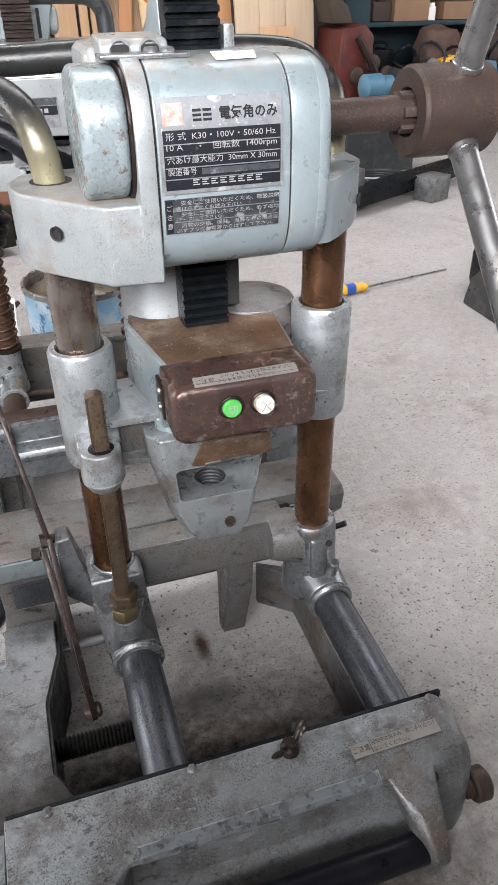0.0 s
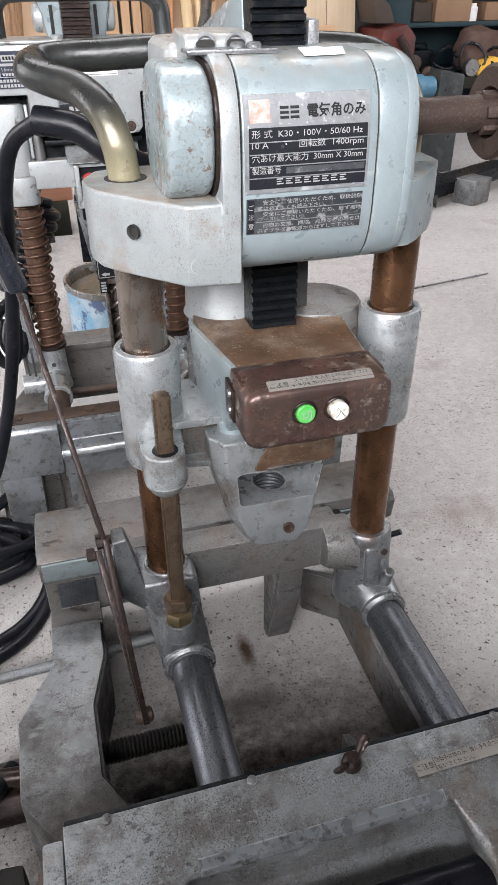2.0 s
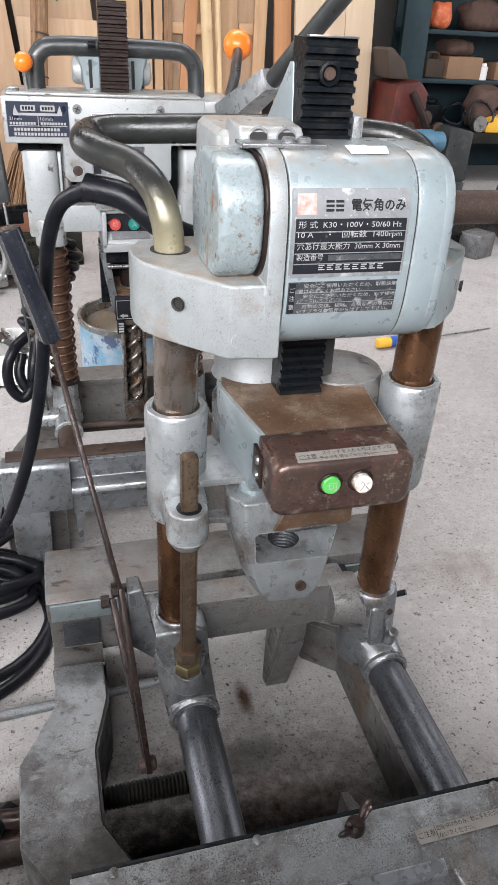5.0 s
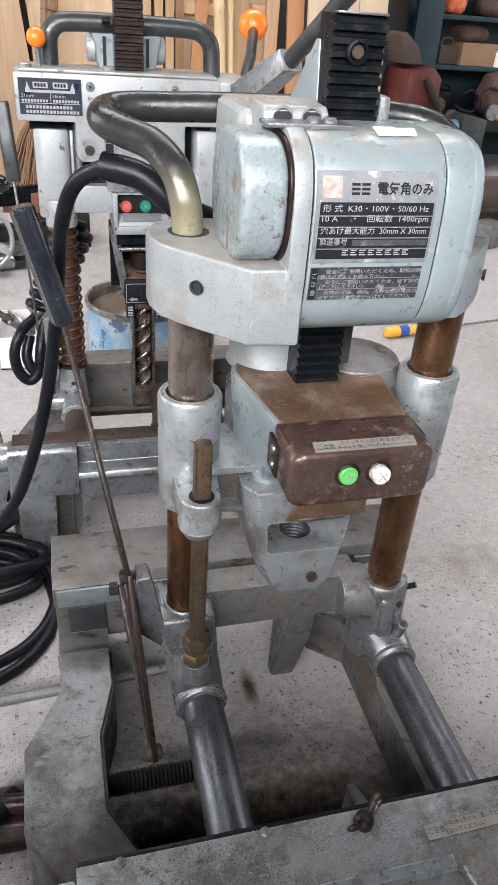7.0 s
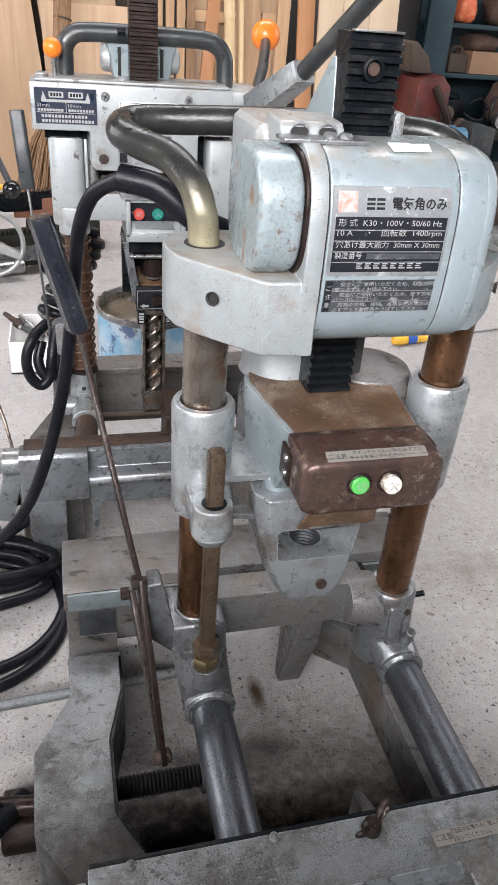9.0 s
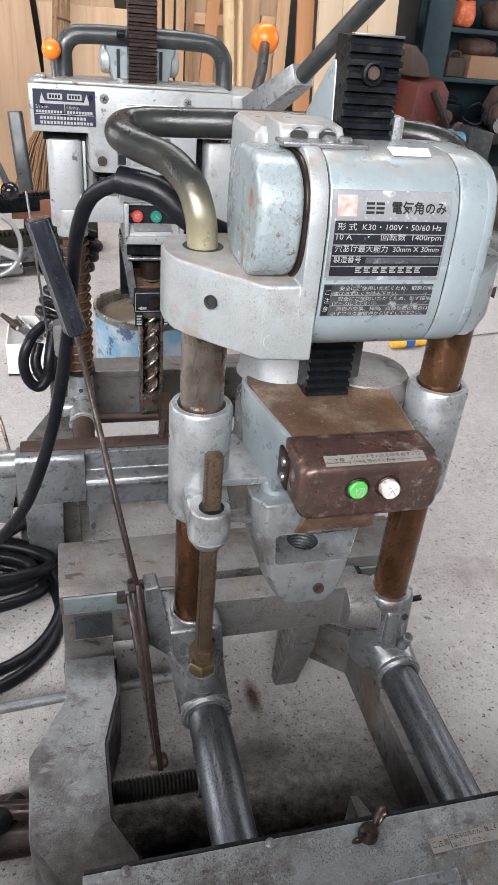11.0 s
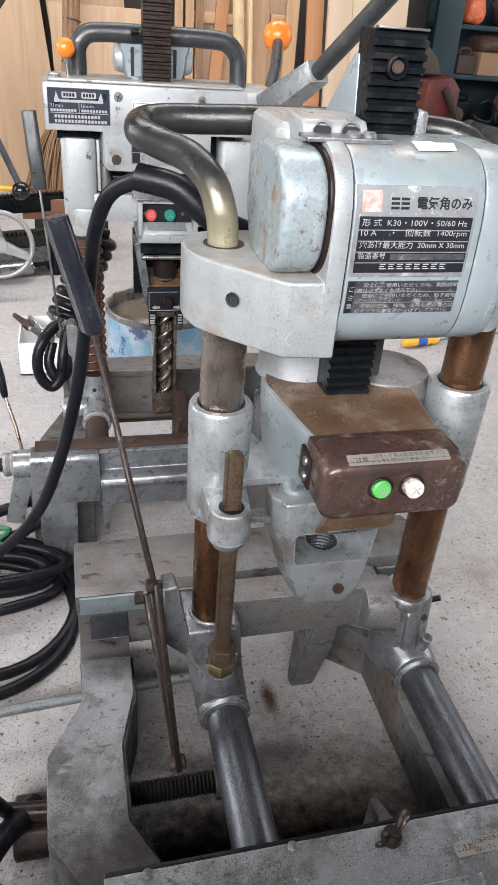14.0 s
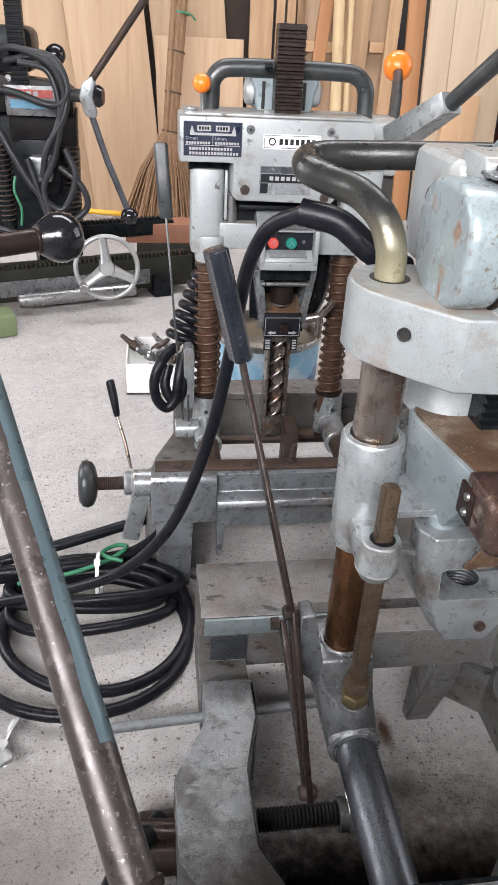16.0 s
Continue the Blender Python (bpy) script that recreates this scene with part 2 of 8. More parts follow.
SWITCHBOX = material("worn_maroon_brown_paint", (0.075, 0.05, 0.042), 0.33, 0.45,
                     [((0.125, 0.055, 0.045), 12, 0.46, 0.60, 0.75, U), ((0.045, 0.032, 0.028), 20, 0.48, 0.62, 0.75, U),
                      ((0.32, 0.28, 0.23), 36, 0.58, 0.66, 0.75, (1, 1, 1.6)), ((0.22, 0.125, 0.07), 80, 0.55, 0.66, 0.6, U),
                      ((0.24, 0.20, 0.16), 300, 0.57, 0.66, 0.6, U)],
                     [(320, 0.0003), (60, 0.0003)], 0.14, edge=((0.30, 0.19, 0.13), 0.7))
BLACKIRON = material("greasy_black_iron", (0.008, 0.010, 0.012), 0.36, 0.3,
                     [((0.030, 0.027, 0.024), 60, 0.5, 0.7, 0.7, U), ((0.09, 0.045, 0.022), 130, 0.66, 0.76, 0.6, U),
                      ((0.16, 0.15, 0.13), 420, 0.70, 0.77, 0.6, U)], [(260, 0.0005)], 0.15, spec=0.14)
RUST = material("rusted_dark_iron", (0.047, 0.033, 0.027), 0.50, 0.3,
                [((0.085, 0.050, 0.034), 14, 0.45, 0.68, 0.6, U), ((0.030, 0.021, 0.018), 34, 0.5, 0.7, 0.6, U),
                 ((0.12, 0.088, 0.07), 600, 0.52, 0.62, 0.5, U), ((0.14, 0.08, 0.045), 60, 0.64, 0.74, 0.4, U)], [(420, 0.0003), (90, 0.0003)], 0.12, spec=0.3)
SPRINGRUST = material("oily_red_brown_spring_steel", (0.095, 0.052, 0.034), 0.42, 0.5,
                      [((0.16, 0.095, 0.065), 40, 0.5, 0.68, 0.6, U), ((0.06, 0.032, 0.022), 26, 0.48, 0.68, 0.7, U)], [(300, 0.0003)], 0.1)
GRIPBLACK = material("worn_glossy_black_grip", (0.010, 0.012, 0.017), 0.24, 0.0,
                     [((0.035, 0.04, 0.05), 40, 0.5, 0.7, 0.6, (1, 1, 0.3)), ((0.10, 0.10, 0.10), 200, 0.64, 0.72, 0.6, U)], [(240, 0.0003)], 0.08, spec=0.7)
PALESTEEL = material("pale_brushed_steel", (0.36, 0.365, 0.36), 0.42, 0.6,
                     [((0.26, 0.26, 0.25), 12, 0.46, 0.68, 0.6, U), ((0.10, 0.08, 0.06), 40, 0.63, 0.73, 0.6, U)], [(300, 0.0001)], 0.1)
DARKBAR = material("brown_black_steel_bar", (0.027, 0.018, 0.0155), 0.36, 0.4,
                   [((0.015, 0.012, 0.011), 30, 0.48, 0.68, 0.7, U), ((0.14, 0.115, 0.10), 160, 0.56, 0.68, 0.6, U), ((0.06, 0.028, 0.018), 50, 0.58, 0.70, 0.6, U)],
                   [(260, 0.0003)], 0.12, spec=0.25)
BRASSY = material("tarnished_brass_plated_steel", (0.30, 0.235, 0.13), 0.38, 0.85,
                  [((0.20, 0.14, 0.08), 60, 0.5, 0.7, 0.7, U)], [(260, 0.0003)], 0.1)
RODSTEEL = material("greasy_toothed_rod_steel", (0.145, 0.105, 0.072), 0.36, 0.65,
                    [((0.075, 0.048, 0.03), 40, 0.46, 0.66, 0.75, U), ((0.3, 0.26, 0.2), 90, 0.6, 0.72, 0.5, U), ((0.035, 0.025, 0.018), 300, 0.54, 0.64, 0.7, U)], [(260, 0.0003)], 0.1)
GREYTUBE = material("worn_dark_grey_tube", (0.040, 0.044, 0.045), 0.38, 0.35,
                    [((0.11, 0.11, 0.105), 22, 0.5, 0.7, 0.6, U), ((0.03, 0.03, 0.03), 50, 0.5, 0.7, 0.5, U),
                     ((0.30, 0.29, 0.26), 170, 0.66, 0.74, 0.5, U)], [(260, 0.0003)], 0.12)
STEEL = material("dull_bright_steel", (0.34, 0.34, 0.335), 0.33, 0.9,
                 [((0.19, 0.185, 0.18), 30, 0.48, 0.7, 0.7, U), ((0.12, 0.08, 0.055), 60, 0.60, 0.72, 0.6, U)], [(260, 0.0002)], 0.12)
RUBBER = material("dull_black_rubber", (0.006, 0.0065, 0.009), 0.36, 0.0,
                  [((0.016, 0.017, 0.020), 30, 0.5, 0.7, 0.6, U), ((0.05, 0.046, 0.042), 160, 0.60, 0.70, 0.5, U)], [(300, 0.0003)], 0.10, spec=0.2)
GLOSSBLACK = material("glossy_black_plastic", (0.010, 0.010, 0.012), 0.16, 0.0, [((0.03, 0.03, 0.03), 60, 0.55, 0.7, 0.5, U)], (), 0.06)
FOIL = material("scuffed_silver_foil", (0.20, 0.21, 0.215), 0.50, 0.35,
                [((0.40, 0.415, 0.415), 55, 0.59, 0.66, 0.8, U), ((0.10, 0.09, 0.085), 120, 0.53, 0.64, 0.8, U), ((0.55, 0.56, 0.56), 200, 0.62, 0.68, 0.7, U)], [(140, 0.0007), (60, 0.0008)], 0.16, spec=0.3)
STRIP = material("rubbed_blue_paint_strip", (0.155, 0.185, 0.19), 0.42, 0.2,
                 [((0.21, 0.25, 0.26), 20, 0.45, 0.65, 0.7, (0.3, 1, 1)), ((0.09, 0.075, 0.06), 60, 0.52, 0.66, 0.75, U)], [(400, 0.0004)], 0.12)
LABELBLACK = material("worn_black_label", (0.012, 0.013, 0.016), 0.45, 0.0,
                      [((0.12, 0.12, 0.12), 130, 0.64, 0.72, 0.6, U)], [(160, 0.0003)], 0.1, spec=0.15)
LABELBLUE = material("dark_blue_label", (0.012, 0.017, 0.035), 0.34, 0.1, [((0.10, 0.11, 0.13), 130, 0.6, 0.74, 0.5, U)], (), 0.1)
LABELGREY = material("grey_caution_label", (0.032, 0.036, 0.041), 0.42, 0.3, [((0.075, 0.08, 0.085), 40, 0.46, 0.62, 0.8, U), ((0.40, 0.41, 0.41), 120, 0.58, 0.66, 0.7, U)], [(160, 0.0004)], 0.1, spec=0.3)
LABELRED = material("faded_red_print", (0.40, 0.15, 0.105), 0.5, 0.1, [((0.40, 0.31, 0.28), 70, 0.40, 0.58, 0.9, U), ((0.36, 0.36, 0.355), 220, 0.48, 0.58, 0.85, U)])
LABELTAN = material("yellowed_label", (0.205, 0.192, 0.172), 0.5, 0.1, [((0.14, 0.12, 0.10), 60, 0.5, 0.7, 0.7, U), ((0.08, 0.06, 0.05), 200, 0.6, 0.7, 0.6, U)])
INKBLACK = material("black_print", (0.012, 0.012, 0.013), 0.5, 0, [((0.10, 0.10, 0.10), 260, 0.62, 0.70, 0.5, U)], (), 0.0, 0.2)
INKWHITE = material("white_print", (0.30, 0.30, 0.295), 0.5, 0, [((0.22, 0.22, 0.21), 200, 0.56, 0.66, 0.7, U)])
WHITE = material("white_paper", (0.78, 0.78, 0.76), 0.6, 0, [((0.66, 0.65, 0.62), 30, 0.5, 0.7, 0.5, U)])
GREENBTN = material("bright_green_plastic", (0.075, 0.38, 0.075), 0.35, 0, [((0.16, 0.46, 0.14), 200, 0.5, 0.7, 0.4, U), ((0.05, 0.12, 0.04), 120, 0.58, 0.68, 0.7, U)])
WHITEBTN = material("dirty_white_plastic", (0.62, 0.60, 0.54), 0.4, 0, [((0.26, 0.16, 0.085), 130, 0.52, 0.58, 0.9, U), ((0.10, 0.06, 0.04), 210, 0.60, 0.66, 0.8, U)])
REDBTN = material("red_plastic", (0.46, 0.055, 0.045), 0.35, 0, [((0.55, 0.25, 0.2), 200, 0.55, 0.7, 0.5, U)])
TEALBTN = material("teal_green_plastic", (0.012, 0.17, 0.13), 0.35, 0, [((0.1, 0.35, 0.3), 200, 0.55, 0.7, 0.5, U)])
ORANGE = material("glossy_orange_plastic", (0.75, 0.19, 0.018), 0.30, 0, [((0.75, 0.2, 0.04), 60, 0.5, 0.7, 0.4, U)], (), 0.05)
LIGHTCAST = material("pale_grey_cast_housing", (0.32, 0.34, 0.34), 0.40, 0.25,
                     [((0.26, 0.28, 0.28), 13, 0.45, 0.7, 0.6, U), ((0.12, 0.095, 0.07), 440, 0.55, 0.68, 0.55, U),
                      ((0.38, 0.40, 0.395), 40, 0.5, 0.7, 0.5, U), ((0.15, 0.12, 0.09), 16, 0.58, 0.74, 0.7, U), ((0.045, 0.035, 0.028), 50, 0.63, 0.68, 0.8, U)], [(520, 0.00015), (120, 0.0002)], 0.14, dust=0.6, edge=((0.06, 0.05, 0.04), 0.6))
def dark_patch(m, centre, size, col, k):
    """A ragged dark patch multiplied into a colour: oil marks, and painted shade."""
    N, L = m.node_tree.nodes, m.node_tree.links
    p = N["Principled BSDF"]
    old = p.inputs["Base Color"].links[0].from_socket
    co, mp, le, nz = N.new("ShaderNodeTexCoord"), N.new("ShaderNodeMapping"), N.new("ShaderNodeVectorMath"), N.new("ShaderNodeTexNoise")
    ad, mr, mix = N.new("ShaderNodeMath"), N.new("ShaderNodeMapRange"), N.new("ShaderNodeMix")
    mp.vector_type = "TEXTURE"
    mp.inputs["Location"].default_value, mp.inputs["Scale"].default_value = centre, size
    le.operation, ad.operation, mix.data_type = "LENGTH", "MULTIPLY_ADD", "RGBA"
    mix.blend_type = "MULTIPLY"
    nz.inputs["Scale"].default_value, nz.inputs["Detail"].default_value = 40, 14
    nz.inputs["Roughness"].default_value = 0.72
    L.new(co.outputs["Object"], mp.inputs[0])
    L.new(mp.outputs[0], le.inputs[0])
    L.new(co.outputs["Object"], nz.inputs["Vector"])
    L.new(nz.outputs["Fac"], ad.inputs[0])
    ad.inputs[1].default_value = 0.9
    L.new(le.outputs["Value"], ad.inputs[2])
    L.new(ad.outputs[0], mr.inputs[0])
    mr.inputs[1].default_value, mr.inputs[2].default_value = 0.78, 1.60
    mr.inputs[3].default_value, mr.inputs[4].default_value = k, 0.0
    L.new(mr.outputs[0], mix.inputs[0])
    L.new(old, mix.inputs[6])
    mix.inputs[7].default_value = (*col, 1)
    L.new(mix.outputs[2], p.inputs["Base Color"])
    return m


def zone(m, col, lo, hi):
    """Blends a plating colour in below a height of the thing."""
    N, L = m.node_tree.nodes, m.node_tree.links
    p = N["Principled BSDF"]
    old = p.inputs["Base Color"].links[0].from_socket
    co, sep, mr, mix = N.new("ShaderNodeTexCoord"), N.new("ShaderNodeSeparateXYZ"), N.new("ShaderNodeMapRange"), N.new("ShaderNodeMix")
    mix.data_type = "RGBA"
    L.new(co.outputs["Object"], sep.inputs[0])
    L.new(sep.outputs["Z"], mr.inputs[0])
    mr.inputs[1].default_value, mr.inputs[2].default_value = lo, hi
    L.new(mr.outputs[0], mix.inputs[0])
    mix.inputs[6].default_value = (*col, 1)
    L.new(old, mix.inputs[7])
    L.new(mix.outputs[2], p.inputs["Base Color"])
    return m


def speckle(m, col, scale, lo, hi):
    """Pits and patches over all that is already on a surface."""
    N, L = m.node_tree.nodes, m.node_tree.links
    p = N["Principled BSDF"]
    old = p.inputs["Base Color"].links[0].from_socket
    co, nz, mr, mix = N.new("ShaderNodeTexCoord"), N.new("ShaderNodeTexNoise"), N.new("ShaderNodeMapRange"), N.new("ShaderNodeMix")
    mix.data_type = "RGBA"
    nz.inputs["Scale"].default_value, nz.inputs["Detail"].default_value = scale, 6
    L.new(co.outputs["Object"], nz.inputs["Vector"])
    L.new(nz.outputs["Fac"], mr.inputs[0])
    mr.inputs[1].default_value, mr.inputs[2].default_value, mr.inputs[4].default_value = lo, hi, 0.5
    L.new(mr.outputs[0], mix.inputs[0])
    L.new(old, mix.inputs[6])
    mix.inputs[7].default_value = (*col, 1)
    L.new(mix.outputs[2], p.inputs["Base Color"])


PLATED = zone(material("half_plated_handle_tube", (0.020, 0.022, 0.022), 0.33, 0.4,
                       [((0.06, 0.058, 0.05), 18, 0.5, 0.7, 0.6, U), ((0.10, 0.06, 0.035), 26, 0.63, 0.70, 0.6, U), ((0.05, 0.05, 0.05), 50, 0.5, 0.7, 0.5, U), ((0.30, 0.29, 0.26), 170, 0.64, 0.74, 0.5, U)],
                       [(260, 0.0003)], 0.1), (0.30, 0.27, 0.175), 0.668, 0.716)
speckle(PLATED, (0.07, 0.062, 0.045), 1300, 0.54, 0.64)
DARKHOLE = material("dark_hole", (0.012, 0.011, 0.010), 0.8)

# left side frame: ragged darkening round its front end
dark_patch(SIDECAST, (-0.24, -0.150, 0.10), (0.13, 0.12, 0.5), (0.16, 0.135, 0.115), 1.0)

# right side frame: the front beam's shade painted on its inner wall
dark_patch(FRAMECAST, (0.129, -0.175, 0.02), (0.07, 0.17, 0.10), (0.06, 0.05, 0.042), 1.0)

# ---- mesh tools ----
ORIGIN = {}
SHIFT = Vector()


def thing(name, base, label, category, group="", kind=""):
    ob = new(name)
    ob.empty_display_size = 0.05
    ob.location = base
    ORIGIN[ob.name] = Vector(base)
    return tagged(ob, label, category, group, kind)


def part(name, bm, mat, parent=None, label="", smooth=35):
    """Links a bmesh in world coordinates as one mesh object under a thing or under a part."""
    me = bpy.data.meshes.new(name)
    off = ORIGIN.get(parent.name, Vector()) if parent else Vector()
    bmesh.ops.translate(bm, verts=bm.verts, vec=SHIFT - off)
    bm.normal_update()
    bm.to_mesh(me)
    bm.free()
    for f in me.polygons:
        f.use_smooth = True
    me.set_sharp_from_angle(angle=radians(smooth))
    me.materials.append(mat)
    ob = new(name, me)
    if parent:
        ob.parent = parent
        ORIGIN[ob.name] = off
    return tagged(ob, label)


def solo(name, bm, mat, label, category, group="", kind="", base=None, smooth=35):
    """A thing that is one mesh, with its origin at base."""
    base = Vector(base) if base else Vector()
    bmesh.ops.translate(bm, verts=bm.verts, vec=-base)
    ob = part(name, bm, mat, None, "", smooth)
    ob.location = base
    ORIGIN[ob.name] = base
    return tagged(ob, label, category, group, kind)


def join(bm, tmp):
    me = bpy.data.meshes.new("tmp")
    tmp.to_mesh(me)
    tmp.free()
    bm.from_mesh(me)
    bpy.data.meshes.remove(me)
    return bm


def bevelled(tmp, bev, seg=2, angle=30):
    if bev > 0:
        es = [e for e in tmp.edges if len(e.link_faces) == 2 and e.calc_face_angle(0) > radians(angle)]
        bmesh.ops.bevel(tmp, geom=es, offset=bev, segments=seg, affect="EDGES", profile=0.6, clamp_overlap=True)
    return tmp


def B():
    return bmesh.new()


def box(bm, x0, x1, y0, y1, z0, z1, bev=0.0, m=None, seg=2):
    t = B()
    bmesh.ops.create_cube(t, size=1)
    bmesh.ops.scale(t, vec=(abs(x1 - x0), abs(y1 - y0), abs(z1 - z0)), verts=t.verts)
    bmesh.ops.translate(t, vec=((x0 + x1) / 2, (y0 + y1) / 2, (z0 + z1) / 2), verts=t.verts)
    bevelled(t, bev, seg)
    if m is not None:
        bmesh.ops.transform(t, matrix=m, verts=t.verts)
    return join(bm, t)


def prism(bm, pts, axis, a0, a1, bev=0.0, m=None, seg=2, pts2=None):
    """A polygon pushed along an axis: pts are (y, z) for x, (x, z) for y, (x, y) for z; pts2: its other end."""
    t = B()

    def at(p, a):
        return {"x": (a, p[0], p[1]), "y": (p[0], a, p[1]), "z": (p[0], p[1], a)}[axis]
    v0 = [t.verts.new(at(p, a0)) for p in pts]
    v1 = [t.verts.new(at(p, a1)) for p in (pts2 or pts)]
    n = len(pts)
    t.faces.new(v0)
    t.faces.new(v1[::-1])
    for i in range(n):
        t.faces.new((v0[(i + 1) % n], v0[i], v1[i], v1[(i + 1) % n]))
    bmesh.ops.recalc_face_normals(t, faces=t.faces)
    bevelled(t, bev, seg)
    if m is not None:
        bmesh.ops.transform(t, matrix=m, verts=t.verts)
    return join(bm, t)


def frame_of(d):
    return Vector(d).normalized().to_track_quat("Z", "Y").to_matrix().to_4x4()


def lathe(bm, p, d, prof, seg=28, turn=0.0):
    """Turns a profile of (radius, distance) round the axis from p along d; radius 0 ends close it."""
    t = B()
    rings = []
    for r, h in prof:
        if r <= 1e-6:
            rings.append([t.verts.new((0, 0, h))])
        else:
            rings.append([t.verts.new((r * math.cos(turn + 2 * math.pi * i / seg), r * math.sin(turn + 2 * math.pi * i / seg), h)) for i in range(seg)])
    for a, b in zip(rings, rings[1:]):
        for i in range(seg):
            j = (i + 1) % seg
            if len(a) == 1 and len(b) == 1:
                continue
            if len(a) == 1:
                t.faces.new((a[0], b[j], b[i]))
            elif len(b) == 1:
                t.faces.new((a[i], a[j], b[0]))
            else:
                t.faces.new((a[i], a[j], b[j], b[i]))
    bmesh.ops.recalc_face_normals(t, faces=t.faces)
    bmesh.ops.transform(t, matrix=Matrix.Translation(p) @ frame_of(d), verts=t.verts)
    return join(bm, t)


def cyl(bm, p0, p1, r0, r1=None, seg=28, bev=0.001):
    r1 = r0 if r1 is None else r1
    d = Vector(p1) - Vector(p0)
    h = d.length
    b = min(bev, h / 3, r0 / 2, r1 / 2)
    return lathe(bm, p0, d, [(0, 0), (r0 - b, 0), (r0, b), (r1, h - b), (r1 - b, h), (0, h)], seg)


def ring(bm, p0, p1, ri, ro, seg=32, bev=0.0015):
    d = Vector(p1) - Vector(p0)
    h = d.length
    return lathe(bm, p0, d, [(ri, 0), (ro - bev, 0), (ro, bev), (ro, h - bev), (ro - bev, h), (ri + bev, h), (ri, h - bev), (ri, 0)], seg)


def ball(bm, c, r, seg=20):
    t = B()
    bmesh.ops.create_uvsphere(t, u_segments=seg, v_segments=seg // 2 + 2, radius=r)
    bmesh.ops.translate(t, vec=c, verts=t.verts)
    return join(bm, t)


def smooth_path(pts, n=8):
    """Points of a soft curve through the given ones."""
    P = [Vector(p) for p in pts]
    P = [2 * P[0] - P[1]] + P + [2 * P[-1] - P[-2]]
    out = []
    for i in range(1, len(P) - 2):
        for k in range(n):
            t = k / n
            a, b, c, d = P[i - 1:i + 3]
            out.append(0.5 * ((2 * b) + (c - a) * t + (2 * a - 5 * b + 4 * c - d) * t * t + (3 * b - a - 3 * c + d) * t ** 3))
    out.append(P[-2])
    return out


def sweep(bm, pts, r, seg=14, radii=None, flat=1.0):
    """A round (or flattened) bar along points."""
    seg = max(seg, 12)
    t = B()
    pts = [Vector(p) for p in pts]
    rings = []
    up = None
    for i, p in enumerate(pts):
        d = (pts[min(i + 1, len(pts) - 1)] - pts[max(i - 1, 0)]).normalized()
        if up is None:
            up = d.orthogonal().normalized()
        up = (up - d * up.dot(d)).normalized()
        side = d.cross(up)
        rr = radii[i] if radii else r
        rings.append([t.verts.new(p + rr * (math.cos(2 * math.pi * k / seg) * up + flat * math.sin(2 * math.pi * k / seg) * side)) for k in range(seg)])
    for a, b in zip(rings, rings[1:]):
        for k in range(seg):
            t.faces.new((a[k], a[(k + 1) % seg], b[(k + 1) % seg], b[k]))
    t.faces.new(rings[0][::-1])
    t.faces.new(rings[-1])
    bmesh.ops.recalc_face_normals(t, faces=t.faces)
    return join(bm, t)


def helix(p0, p1, r, turns, per=14):
    p0, p1 = Vector(p0), Vector(p1)
    m = frame_of(p1 - p0)
    n = int(turns * per)
    h = (p1 - p0).length
    return [p0 + (m @ Vector((r * math.cos(2 * math.pi * i / per), r * math.sin(2 * math.pi * i / per), h * i / n))) for i in range(n + 1)]


def thread(bm, p0, p1, r, pitch, depth, seg=20):
    """A threaded bar as a row of ridges."""
    d = Vector(p1) - Vector(p0)
    n = max(2, int(d.length / pitch))
    prof = [(0, 0)]
    for i in range(n):
        h = d.length * i / n
        prof += [(r - depth, h), (r, h + pitch * 0.45), (r - depth, h + pitch * 0.9)]
    prof += [(r - depth, d.length), (0, d.length)]
    return lathe(bm, p0, d, prof, seg)


def hexnut(bm, p, d, r, h, turn=0.0):
    return lathe(bm, p, d, [(0, 0), (r * 0.92, 0), (r, h * 0.1), (r, h * 0.9), (r * 0.92, h), (0, h)], 6, turn)


def rounded(w, h, r, n=5, cx=0.0, cy=0.0):
    """Outline of a rounded rectangle."""
    out = []
    for sx, sy, a0 in ((1, 1, 0), (-1, 1, 90), (-1, -1, 180), (1, -1, 270)):
        for i in range(n + 1):
            a = radians(a0 + 90 * i / n)
            out.append((cx + sx * (w / 2 - r) + r * math.cos(a), cy + sy * (h / 2 - r) + r * math.sin(a)))
    return out


def text_bm(s, height, m, width=None, depth=0.0, bold=0.0):
    """Lettering with the built-in font in the plane of m (x along the line, y up), about height tall; width: squeezed to it."""
    cu = bpy.data.curves.new("lettering", "FONT")
    cu.body, cu.size, cu.extrude, cu.resolution_u, cu.offset = s, height, depth, 2, bold
    ob = new("lettering", cu)
    dg = bpy.context.evaluated_depsgraph_get()
    me = bpy.data.meshes.new_from_object(ob.evaluated_get(dg))
    bpy.data.objects.remove(ob)
    bpy.data.curves.remove(cu)
    t = B()
    t.from_mesh(me)
    bpy.data.meshes.remove(me)
    if t.verts:
        xs = [v.co.x for v in t.verts]
        ys = [v.co.y for v in t.verts]
        k = width / max(1e-6, max(xs) - min(xs)) if width else 1.0
        x0, y0 = min(xs), min(ys)
        for v in t.verts:
            v.co.x, v.co.y = (v.co.x - x0) * k, (v.co.y - y0)
    bmesh.ops.transform(t, matrix=m, verts=t.verts)
    return t


def circle(c, d, r, n=28):
    """Points of a circle round c, square to d."""
    m = Matrix.Translation(c) @ frame_of(d)
    return [m @ Vector((r * math.cos(2 * math.pi * i / n), r * math.sin(2 * math.pi * i / n), 0)) for i in range(n)]


